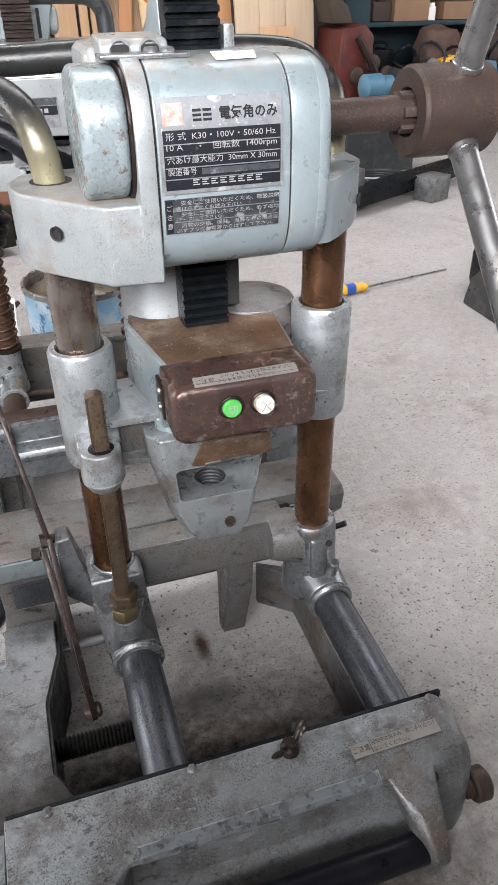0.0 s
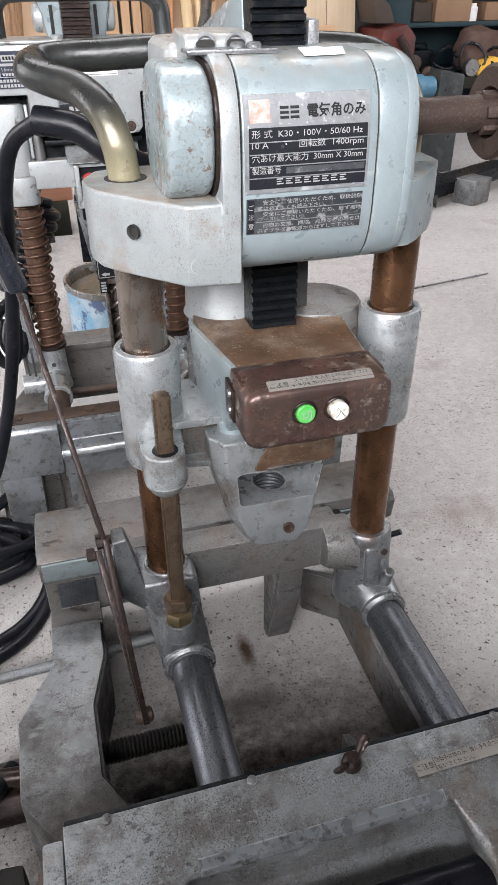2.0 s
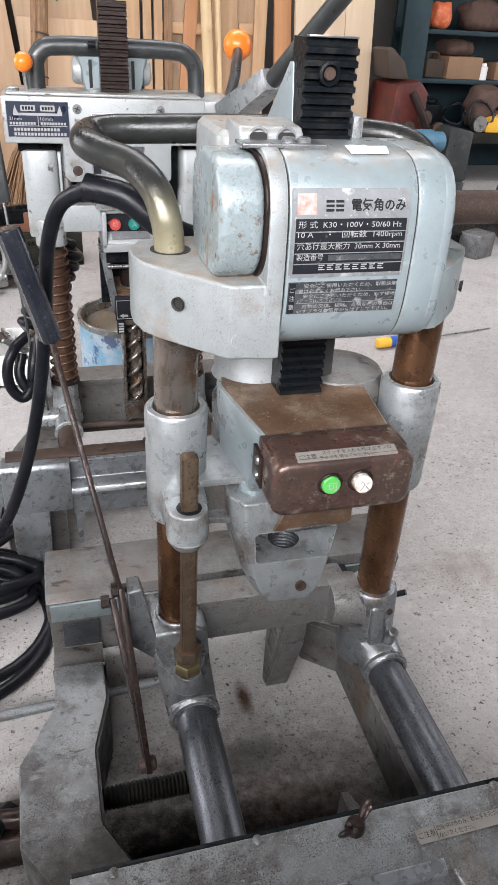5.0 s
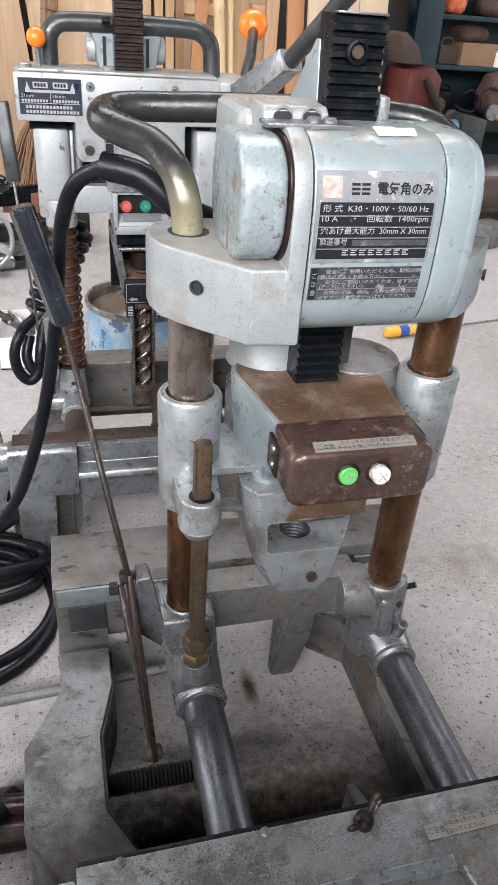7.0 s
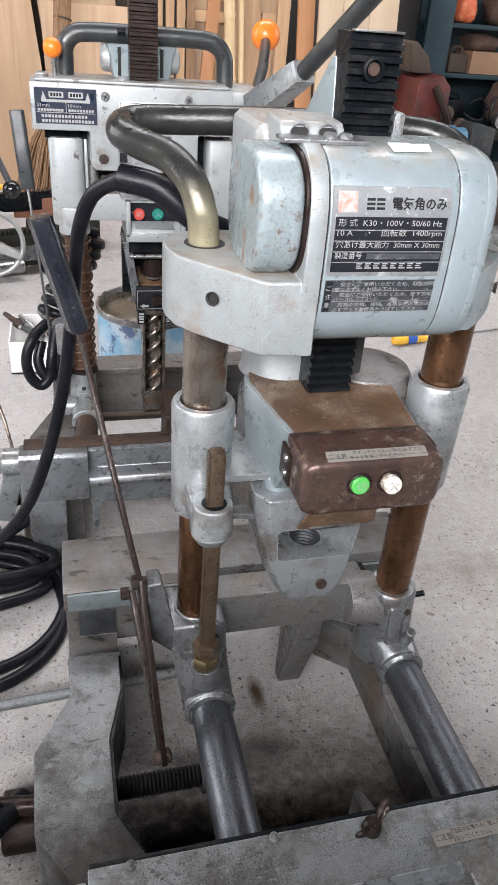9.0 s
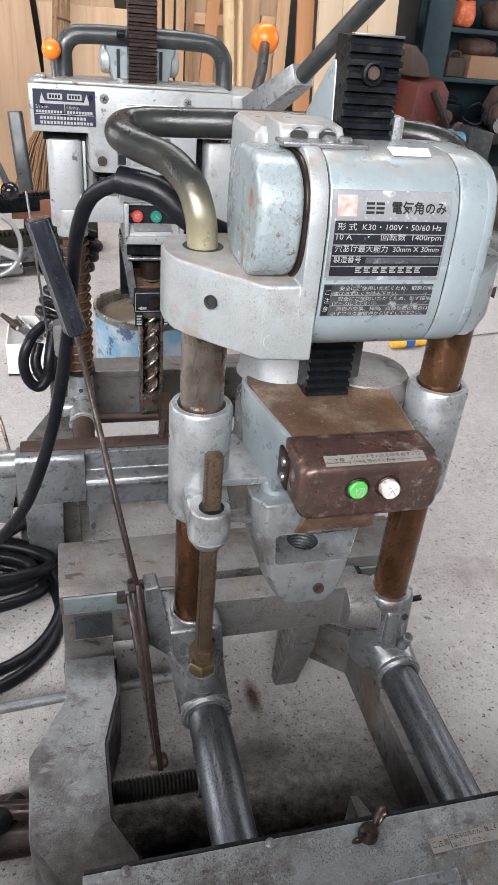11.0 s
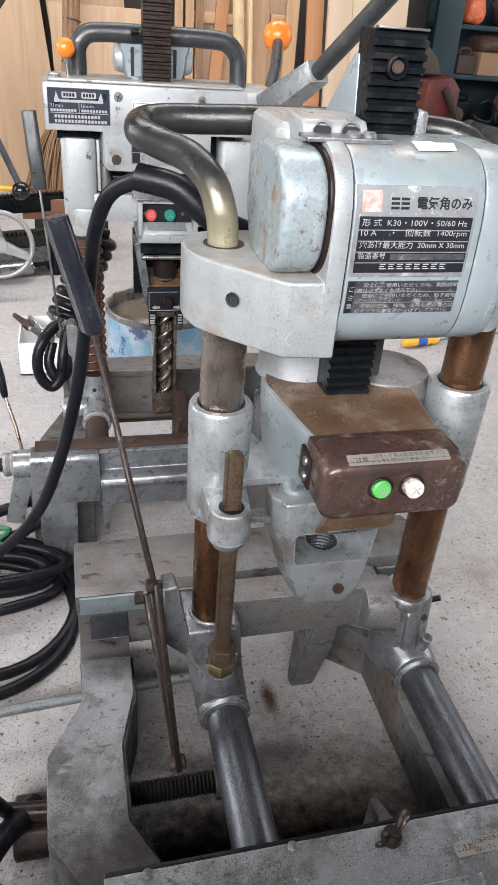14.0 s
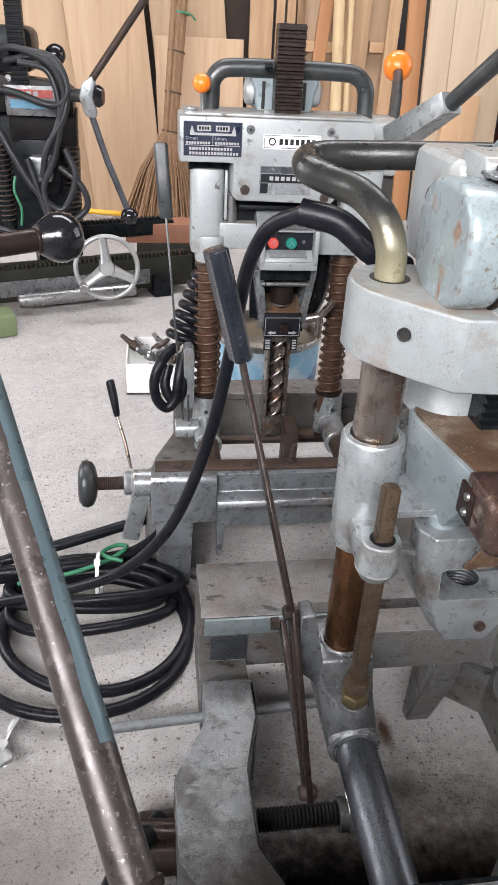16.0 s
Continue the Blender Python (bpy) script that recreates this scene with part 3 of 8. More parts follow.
def casting(bm, pts, bev=0.002, seg=2):
    """A cast lump: the tight skin round points, its edges rounded."""
    t = B()
    for p in pts:
        t.verts.new(p)
    got = bmesh.ops.convex_hull(t, input=t.verts)
    bmesh.ops.delete(t, geom=list({v for v in got["geom_interior"] + got["geom_unused"] if isinstance(v, bmesh.types.BMVert)}), context="VERTS")
    bmesh.ops.dissolve_limit(t, angle_limit=radians(3), verts=t.verts, edges=t.edges)
    bmesh.ops.recalc_face_normals(t, faces=t.faces)
    bevelled(t, bev, seg, 28)
    return join(bm, t)


def carve(bm, cutters, op="DIFFERENCE"):
    """Cuts (or joins) solids with exact booleans and gives the result as a new bmesh."""
    obs = []
    for k, b in enumerate([bm] + cutters):
        me = bpy.data.meshes.new("solid")
        b.to_mesh(me)
        b.free()
        obs.append(bpy.data.objects.new("solid", me))
        scene.collection.objects.link(obs[-1])
        if k:
            mod = obs[0].modifiers.new("cut", "BOOLEAN")
            mod.operation, mod.solver, mod.object = op, "EXACT", obs[k]
    dg = bpy.context.evaluated_depsgraph_get()
    out = B()
    out.from_mesh(obs[0].evaluated_get(dg).to_mesh())
    meshes = [o.data for o in obs]
    for o in obs:
        bpy.data.objects.remove(o)
    for me in meshes:
        bpy.data.meshes.remove(me)
    return out


def plate(bm, w, h, m, t=0.0008, bev=0.0, r=0.0):
    """A thin plate from the corner of m (x along, y up)."""
    pts = rounded(w, h, r, 3, w / 2, h / 2) if r else [(0, 0), (w, 0), (w, h), (0, h)]
    return prism(bm, pts, "z", 0, t, bev, m)


def facing(o, x, y):
    """A pose at o whose x and y axes are those given; z comes out of the plane."""
    x = Vector(x).normalized()
    y = Vector(y)
    y = (y - x * y.dot(x)).normalized()
    z = x.cross(y)
    return Matrix.Translation(o) @ Matrix((x, y, z)).transposed().to_4x4()

# ---- shed ----
CONCRETE = material("speckled_concrete", (0.355, 0.338, 0.325), 0.70, 0,
                    [((0.42, 0.405, 0.392), 2.5, 0.42, 0.66, 0.7, U), ((0.26, 0.24, 0.225), 8, 0.52, 0.74, 0.5, U),
                     ((0.45, 0.435, 0.42), 45, 0.48, 0.64, 0.55, U), ((0.15, 0.125, 0.108), 240, 0.555, 0.62, 0.8, U),
                     ((0.055, 0.042, 0.035), 120, 0.600, 0.632, 0.95, U), ((0.10, 0.06, 0.042), 22, 0.68, 0.71, 0.8, U),
                     ((0.12, 0.08, 0.058), 3.5, 0.60, 0.74, 0.5, U), ((0.60, 0.59, 0.57), 380, 0.56, 0.66, 0.6, U)],
                    [(150, 0.0012), (30, 0.0012), (420, 0.0014)], 0.1, spec=0.12)
# next two patches: brown oil, and the front beam's shade painted in
dark_patch(CONCRETE, (0.08, 0.09, 0), (0.32, 0.26, 1), (0.075, 0.05, 0.035), 1.0)
dark_patch(CONCRETE, (0.08, 0.08, 0), (0.24, 0.17, 1), (0.25, 0.20, 0.16), 1.0)
# dirt spots by the jaw and the screw block
dark_patch(CONCRETE, (0.104, 0.375, 0), (0.012, 0.034, 1), (0.22, 0.14, 0.10), 1.0)
dark_patch(CONCRETE, (-0.20, 0.258, 0), (0.050, 0.050, 1), (0.10, 0.07, 0.055), 1.0)
# shade beside the left side frame painted into the floor
dark_patch(CONCRETE, (-0.06, 0.13, 0), (0.15, 0.17, 1), (0.03, 0.022, 0.018), 1.0)
# shade left of the machine painted into the floor
dark_patch(CONCRETE, (-0.38, 0.22, 0), (0.14, 0.14, 1), (0.16, 0.12, 0.10), 0.5)
# for oily black iron, and for sheets that paint shade
BLACKCAST = material("oil_black_iron_and_shade", (0.012, 0.011, 0.010), 0.40, 0.3,
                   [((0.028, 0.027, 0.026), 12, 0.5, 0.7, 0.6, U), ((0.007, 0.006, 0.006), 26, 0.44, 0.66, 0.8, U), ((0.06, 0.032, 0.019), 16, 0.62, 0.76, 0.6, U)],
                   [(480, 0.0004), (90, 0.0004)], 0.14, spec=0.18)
PLY = material("pale_plywood", (0.46, 0.312, 0.195), 0.6, 0,
               [((0.56, 0.40, 0.26), 2.5, 0.4, 0.65, 0.7, (6, 6, 0.5)), ((0.38, 0.23, 0.125), 4, 0.52, 0.72, 0.6, (9, 9, 0.5)),
                ((0.28, 0.17, 0.09), 3, 0.66, 0.74, 0.6, U)], [(40, 0.0006)], 0.08, island=0.10)
PINE = material("rough_pine_board", (0.45, 0.28, 0.155), 0.62, 0,
                [((0.53, 0.36, 0.215), 3, 0.42, 0.66, 0.7, (12, 12, 0.6)), ((0.30, 0.17, 0.085), 5, 0.55, 0.74, 0.6, (16, 16, 0.5)),
                 ((0.22, 0.12, 0.06), 7, 0.72, 0.78, 0.7, U)], [(60, 0.0008)], 0.08, island=0.2)
PLASTER = material("dull_shed_wall", (0.055, 0.052, 0.049), 0.85, 0,
                   [((0.038, 0.036, 0.034), 3, 0.45, 0.7, 0.6, U), ((0.075, 0.072, 0.069), 11, 0.5, 0.7, 0.4, U)], [(80, 0.001)])
DARKWOOD = material("dark_roof_boards", (0.06, 0.05, 0.04), 0.8, 0, [((0.05, 0.04, 0.03), 4, 0.45, 0.7, 0.7, (1, 8, 1))], [(60, 0.001)])

# unseen ground, added dark so that little light bounces in
DARKGROUND = material("dark_bounce_ground", (0.05, 0.049, 0.047), 0.85, 0, [((0.035, 0.034, 0.033), 3, 0.45, 0.7, 0.6, U), ((0.09, 0.088, 0.085), 160, 0.56, 0.66, 0.6, U)], [(120, 0.002)], spec=0.3)
solo("ground", box(B(), -6, 7, -7, -1.05, -0.15, -0.02), DARKGROUND, "unseen dark ground added to cut bounced light", "ground", kind="structure")
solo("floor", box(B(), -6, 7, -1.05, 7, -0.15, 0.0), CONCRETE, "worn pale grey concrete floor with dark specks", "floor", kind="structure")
solo("wall_north", box(B(), -6, 7, 4.6, 4.76, 0, 3.2), PLASTER, "dull plastered back wall of the shed", "wall", kind="structure")
solo("wall_east", box(B(), 4.4, 4.55, 2.8, 4.6, 0, 3.2), PLASTER, "dull side wall of the shed", "wall", kind="structure")
solo("wall_west", box(B(), -4.15, -4.0, 3.6, 4.6, 0, 3.2), PLASTER, "dull side wall beside the open door", "wall", kind="structure")
# unseen walls added to hold the south light to a band
bm = box(B(), -4.15, 4.55, -1.05, -0.90, 0, 1.06)
solo("shade_wall_low", bm, PLASTER, "unseen front wall added to keep south light off the near floor", "wall", kind="structure")
solo("shade_wall_high", box(B(), -4.15, 4.55, -1.05, -0.90, 1.80, 3.2), PLASTER, "unseen upper wall added to keep south light off the background", "wall", kind="structure")
solo("wall_west", box(B(), -4.15, -4.0, -0.9, 1.0, 0, 3.2), PLASTER, "dull side wall beside the open door", "wall", kind="structure")
solo("wall_east", box(B(), 4.4, 4.55, -0.9, 0.1, 0, 3.2), PLASTER, "dull side wall of the shed", "wall", kind="structure")
solo("ceiling", box(B(), -4.15, 4.55, -1.05, 4.76, 3.2, 3.3), DARKWOOD, "dark boarded shed ceiling", "ceiling", kind="structure")

# ---- the mortising machine that the camera goes round ----
A = thing("mortising_machine", (0.12, 0.25, 0.0), "grey-blue electric square-chisel mortiser with browned steel columns on concrete", "power tool")

# base frame
bm = B()
PLATE = [(-0.087, 0.392), (-0.087, 0.333), (-0.106, 0.263), (-0.105, 0.172), (-0.081, 0.129), (-0.06, 0.056), (-0.140, 0.056), (-0.150, 0.108), (-0.188, 0.164), (-0.190, 0.259), (-0.149, 0.333), (-0.149, 0.392)]
prism(bm, PLATE, "z", 0.0, 0.103, 0.004)
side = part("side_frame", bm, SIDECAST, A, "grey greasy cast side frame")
# shade inside the frame put in as a thin black sheet
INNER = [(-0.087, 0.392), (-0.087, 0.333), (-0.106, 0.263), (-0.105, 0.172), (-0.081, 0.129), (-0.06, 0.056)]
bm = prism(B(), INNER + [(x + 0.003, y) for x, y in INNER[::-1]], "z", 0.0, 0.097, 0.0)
part("inner_wall_shade", bm, BLACKCAST, side, "black sheet painting shade on the inner wall")
REAR = [(0.388, 0.103), (0.412, 0.077), (0.452, 0.073), (0.447, 0.128), (0.420, 0.158), (0.415, 0.190), (0.425, 0.198), (0.475, 0.200), (0.520, 0.190), (0.525, 0.0), (0.388, 0.0)]
REAR2 = [(0.4525, 0.06), (0.447, 0.128), (0.420, 0.158), (0.415, 0.190), (0.425, 0.198), (0.475, 0.200), (0.520, 0.190), (0.5245, 0.06)]
bm = carve(prism(B(), REAR, "x", -0.1505, -0.085), [prism(B(), REAR2, "x", -0.10, 0.33)], "UNION")
bmesh.ops.dissolve_limit(bm, angle_limit=radians(2), verts=bm.verts, edges=bm.edges)
bevelled(bm, 0.002)
rear = part("rear_beam", bm, GREASECAST, A, "stained grey cast rear beam")
part("painted_strip", prism(B(), [(0.4135, 0.190), (0.4185, 0.1595), (0.4150, 0.1585), (0.4095, 0.190)], "x", -0.146, 0.30, 0.0006), STRIP, rear, "rubbed pale blue painted strip")
part("inset_plate", box(B(), -0.135, -0.086, 0.4455, 0.4495, 0.080, 0.124, 0.001, None), TUBE, rear, "dark steel inset")

bm = prism(B(), [(0.249, 0.056), (0.249, 0.392), (0.205, 0.428), (0.205, 0.436), (0.262, 0.402), (0.294, 0.388), (0.302, 0.30), (0.302, 0.056)], "z", 0.0, 0.076, 0.0016)
casting(bm, [(x, y, 0.06) for x in (0.2486, 0.284) for y in (0.272, 0.392)] + [(x, y, 0.128) for x in (0.2486, 0.276) for y in (0.318, 0.392)], 0.004, 3)
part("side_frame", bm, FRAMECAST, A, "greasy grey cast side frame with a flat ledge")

# front beam
SHIFT = Vector((0.009, -0.004, -0.008))
bm = B()
LEFT = [(0.053, 0.2455), (-0.020, 0.2352), (-0.029, 0.230), (-0.033, 0.218), (-0.034, 0.206), (-0.034, 0.19), (-0.034, 0.16), (-0.032, 0.13), (-0.01, 0.100), (0.053, 0.095)]
END = [(0.053, 0.2455), (0.004, 0.2385), (-0.004, 0.2325), (-0.009, 0.218), (-0.0115, 0.206), (-0.012, 0.19), (-0.013, 0.16), (-0.014, 0.13), (0.0, 0.100), (0.053, 0.095)]
POCKET = [(0.053, 0.2455), (0.002, 0.2383), (-0.0045, 0.2362), (-0.0068, 0.2315), (0.0095, 0.2270), (0.0075, 0.205), (0.0030, 0.175), (-0.013, 0.150), (-0.010, 0.095), (0.053, 0.095)]
TIP = [(0.048, 0.238), (0.008, 0.230), (0.0, 0.222), (-0.004, 0.21), (-0.006, 0.2), (-0.007, 0.18), (-0.008, 0.16), (-0.008, 0.14), (0.004, 0.11), (0.048, 0.105)]


def loft(bm, stations, bev=0.0015):
    """A casting along x: each station is (x, outline in y and z), all with as many points."""
    t = B()
    rows = [[t.verts.new((x, y, z)) for y, z in pts] for x, pts in stations]
    n = len(rows[0])
    for a, b in zip(rows, rows[1:]):
        for k in range(n):
            t.faces.new((a[k], a[(k + 1) % n], b[(k + 1) % n], b[k]))
    t.faces.new(rows[0][::-1])
    t.faces.new(rows[-1])
    bmesh.ops.recalc_face_normals(t, faces=t.faces)
    bevelled(t, bev, 2, 22)
    return join(bm, t)


loft(bm, [(-0.142, LEFT), (-0.078, LEFT), (-0.052, POCKET), (0.163, POCKET), (0.180, END), (0.243, END), (0.2545, TIP)], 0.0012)
beam = part("front_beam", bm, BASECAST, A, "thick stained grey cast front beam")
# the lip faces up; its brightness is put into a paler strip
bm = prism(B(), [(0.0035, 0.2392), (0.0, 0.2386), (-0.0048, 0.2368), (-0.0070, 0.2335), (-0.0068, 0.2305), (-0.004, 0.2335), (0.003, 0.2378)], "x", -0.044, 0.163, 0.0)
part("pale_lip", bm, BASEPALE, beam, "paler strip painting light on the grip pocket lip")
# fins that hold the grip bar
FIN = [(0.010, 0.2385), (-0.016, 0.231), (-0.040, 0.219), (-0.060, 0.202), (-0.064, 0.190), (-0.058, 0.177), (-0.040, 0.174), (0.0, 0.18)]
for xa, xb, wa, wb in ((0.187, 0.202, 0.168, 0.214), (-0.112, -0.097, -0.124, -0.078)):
    bm = casting(B(), [(x, y, z) for x in (xa, xb) for y, z in FIN] + [(x, y, z) for x in (wa, wb) for y, z in ((0.008, 0.2370), (-0.002, 0.2350))], 0.004, 3)
    part("grip_bracket", bm, BASECAST, beam)
part("grip_bar", cyl(B(), (-0.102, -0.0445, 0.189), (0.192, -0.0445, 0.189), 0.0140), RUBBER, A, "black round grip bar")
part("backing_plate", box(B(), -0.141, 0.252, 0.0535, 0.0575, 0.10, 0.2445, 0.0008), BLACKIRON, beam, "dark steel backing strip")
for x, y, z in ((0.118, 0.0072, 0.2150), (0.001, 0.0068, 0.2090), (0.212, -0.010, 0.222), (-0.095, -0.031, 0.224)):
    part("bolt", lathe(B(), (x, y + 0.002, z), (0, -1, 0.35), [(0, 0), (0.0048, 0), (0.0048, 0.002), (0.0035, 0.0035), (0, 0.0035)], 14), RUST, beam, "small rusted screw")
for x in (-0.108, 0.012, 0.238):
    part("bolt", lathe(B(), (x, 0.0500, 0.2447), (0, -0.1, 1), [(0, 0), (0.0044, 0), (0.0042, 0.0012), (0.0025, 0.0024), (0, 0.0028)], 16), BASECAST, beam)
bm = B()
thread(bm, (0.254, -0.002, 0.172), (0.262, -0.002, 0.172), 0.010, 0.002, 0.0012)
lathe(bm, (0.262, -0.002, 0.172), (1, 0, 0), [(0, 0), (0.014, 0), (0.016, 0.002), (0.016, 0.014), (0.012, 0.017), (0, 0.017)], 20)
part("clamp_screw_head", bm, RUST, beam, "rusted screw head")
# wing nut on the beam
bm = B()
lathe(bm, (0.097, 0.042, 0.243), (0, -0.1, 1), [(0, 0), (0.009, 0), (0.008, 0.008), (0.005, 0.011), (0.005, 0.014), (0, 0.015)], 14)
for sx in (-1, 1):
    sweep(bm, smooth_path([(0.097 + sx * 0.004, 0.042, 0.249), (0.097 + sx * 0.012, 0.042 + sx * 0.008, 0.254), (0.097 + sx * 0.018, 0.042 + sx * 0.012, 0.262)], 5), 0.004, 10,
          [0.003, 0.0035, 0.004, 0.0048, 0.0052, 0.0056, 0.0062, 0.0064, 0.0058, 0.0044, 0.002], 0.45)
part("wing_nut", bm, DARKBAR, beam, "greasy brown wing nut")
# caution label on the beam
LM = facing((0.1475, 0.0165, 0.2415), (1, 0.02, 0.0), (0, 1, 0.14))
lab = part("caution_label", plate(B(), 0.085, 0.0122, LM, 0.0006, 0, 0.001), LABELTAN, beam, "worn yellowed caution label")
part("lettering", text_bm("ご注意", 0.0058, LM @ pose(0.0015, 0.004, 0.0008), 0.016), INKBLACK, lab)
part("lettering", text_bm("回転中は角のみ、錐に手を近づけ", 0.0048, LM @ pose(0.020, 0.0072, 0.0008), 0.063), INKBLACK, lab)
part("lettering", text_bm("ないでください。", 0.0048, LM @ pose(0.020, 0.0012, 0.0008), 0.034), INKBLACK, lab)
part("label_rule", box(B(), 0.0183, 0.0187, 0.001, 0.012, 0.0006, 0.0009, 0, LM), INKBLACK, lab)

SHIFT = Vector()
# slide tubes with their collars
CL, CR, TR = (-0.005, 0.299), (0.229, 0.295), 0.0211
for tx in (0.003, 0.236):
    tube = part("slide_tube", cyl(B(), (tx, 0.055, 0.171), (tx, 0.33, 0.171), TR, None, 48), TUBE, A, "dark mottled polished steel slide tube")
    part("key_strip", box(B(), tx + TR - 0.004, tx + TR + 0.0010, 0.056, 0.236, 0.166, 0.178, 0.0006), TUBE, tube, "flat steel key along the tube")

# left foot: one casting from the column's seat down to the mouth for the tube
bm = carve(casting(B(), circle((0.0025, 0.238, 0.171), (0, 1, 0), 0.0280) + circle((0.003, 0.325, 0.171), (0, 1, 0), 0.029)
                   + circle((-0.003, 0.2425, 0.226), (0, 0, 1), 0.0155, 20) + [(x, y, 0.234) for x in (-0.036, 0.024) for y in (0.272, 0.335)], 0.005, 3),
           [casting(B(), [(x, y, 0.262) for x in (-0.036, 0.024) for y in (0.2705, 0.335)] + [(x, y, 0.20) for x in (-0.027, 0.026) for y in (0.250, 0.335)], 0.006, 4),
            casting(B(), [(-0.0600, 0.272, 0.324), (-0.0445, 0.272, 0.326), (-0.0590, 0.300, 0.321), (-0.046, 0.300, 0.322),
                          (-0.0595, 0.270, 0.250), (-0.030, 0.269, 0.250), (-0.0595, 0.325, 0.240), (-0.030, 0.325, 0.240),
                          (-0.030, 0.268, 0.222), (-0.030, 0.325, 0.205)], 0.003, 3),
            lathe(B(), (-0.003, 0.2405, 0.215), (0, 0, 1), [(0, 0), (0.0190, 0), (0.0150, 0.017), (0.0140, 0.0185), (0, 0.0185)], 28)], "UNION")
ring(bm, (0.003, 0.2265, 0.171), (0.003, 0.2400, 0.171), TR, 0.0288, 40, 0.003)
ring(bm, (CL[0], CL[1], 0.2615), (CL[0], CL[1], 0.2650), 0.0203, 0.0240, 36, 0.001)
part("column_foot", bm, FOOTCAST, A, "grey cast foot of the column with a square stop post")
# right foot: upright socket and tube mouth with ribs between
bm = carve(casting(B(), circle((0.2375, 0.249, 0.171), (0, 1, 0), 0.0270) + circle((0.236, 0.31, 0.171), (0, 1, 0), 0.030) + circle((CR[0], CR[1] + 0.006, 0.204), (0, 0, 1), 0.0300), 0.005, 3),
           [lathe(B(), (CR[0], CR[1], 0.16), (0, 0, 1), [(0, 0), (0.034, 0), (0.0325, 0.03), (0.0305, 0.06), (0.0290, 0.098), (0.0275, 0.104), (0.0255, 0.106), (0, 0.106)], 44),
            casting(B(), [(CR[0] - 0.003 + dx, CR[1] + dy, z) for dx in (-0.009, 0.008) for dy, z in ((-0.0305, 0.252), (-0.020, 0.258), (-0.0385, 0.203), (-0.015, 0.19))], 0.004, 3),
            casting(B(), [(0.241 + dx, y, z) for dx in (-0.0035, 0.0035) for y, z in ((0.2685, 0.240), (0.275, 0.240), (0.2545, 0.208), (0.275, 0.200))], 0.002, 2),
            cyl(B(), (0.243, 0.264, 0.200), (0.243, 0.2535, 0.2255), 0.0080, 0.0060, 20),
            casting(B(), circle((0.206, 0.303, 0.232), (1, 0, 0), 0.0300, 24) + circle((CR[0], CR[1] + 0.004, 0.185), (0, 0, 1), 0.0310) + circle((CR[0] + 0.001, CR[1] + 0.004, 0.252), (0, 0, 1), 0.0255), 0.004, 3)], "UNION")
ring(bm, (0.2375, 0.2415, 0.171), (0.2375, 0.2520, 0.171), TR, 0.0276, 40, 0.003)
footR = part("column_foot", bm, FOOTCAST, A, "grey cast foot with stiffening ribs")
part("grub_screw", lathe(B(), (0.2400, 0.2675, 0.244), (0.15, -1, 0.1), [(0, 0), (0.004, 0), (0.004, 0.002), (0, 0.002)], 12), RUST, footR)
bm = sweep(B(), [(0.25, 0.30, 0.235), (0.268, 0.297, 0.240), (0.274, 0.294, 0.244)], 0.0036, 10)
part("lock_lever", bm, BLACKIRON, footR, "small dark locking lever")
bm = box(B(), 0.012, 0.200, 0.300, 0.338, 0.209, 0.268, 0.005)
casting(bm, circle((0.176, 0.306, 0.240), (1, 0, 0), 0.0285, 24) + circle((0.212, 0.302, 0.236), (1, 0, 0), 0.0350, 24), 0.003)
part("cross_beam", bm, GREASECAST, A, "grey cast cross beam between the columns")
part("columns_rail", box(B(), 0.02, 0.24, 0.38, 0.40, 0.19, 0.206, 0.002), BLACKIRON, A, "dark rear rail")

# clamp jaw with ridges
bm = B()
JAW = [(0.340, 0.185), (0.405, 0.185), (0.405, 0.0), (0.388, 0.0), (0.347, 0.12)]
prism(bm, JAW, "x", 0.140, 0.172, 0.002)
jaw = part("clamp_jaw", bm, GREASECAST, A, "ridged cast clamping jaw")
for i in range(12):
    y = 0.346 + i * 0.0048
    zb = 0.005 if y > 0.388 else 0.13 - (y - 0.352) / 0.036 * 0.118
    part("ridge", box(B(), 0.1375, 0.141, y, y + 0.0028, zb, 0.18, 0.0008), GREASECAST, jaw)
bm = B()
thread(bm, (-0.13, 0.222, 0.066), (0.03, 0.222, 0.066), 0.0135, 0.0045, 0.0022, 22)
part("clamp_screw", bm, BLACKCAST, A, "greasy black clamping screw")
bm = hexnut(B(), (0.004, 0.222, 0.066), (1, 0, 0), 0.024, 0.018)
lathe(bm, (-0.006, 0.222, 0.066), (1, 0, 0), [(0.014, 0), (0.02, 0), (0.02, 0.01), (0.014, 0.01)], 20)
part("screw_nut", bm, STEEL, A, "dull steel collar nut")
bm = casting(B(), [(x, y, z) for x in (-0.232, -0.180) for y, z in ((0.204, 0.0), (0.204, 0.014), (0.222, 0.032), (0.256, 0.034), (0.276, 0.020), (0.280, 0.0))], 0.006, 3)
cyl(bm, (-0.238, 0.238, 0.046), (-0.184, 0.232, 0.046), 0.0110, None, 24)
part("screw_block", bm, DARKBAR, A, "rusted brown bearing block of the screw")
bm = sweep(B(), smooth_path([(-0.2475, 0.200, 0.158), (-0.2470, 0.196, 0.164), (-0.245, 0.180, 0.174), (-0.241, 0.140, 0.192), (-0.239, 0.120, 0.200), (-0.2385, 0.113, 0.203)], 4), 0.014, 16,
           [0.004, 0.009, 0.0115, 0.013, 0.0135, 0.014, 0.0145, 0.015, 0.015, 0.015, 0.015, 0.015, 0.0145, 0.014, 0.0135, 0.0125, 0.0115, 0.0105, 0.009, 0.007, 0.004])
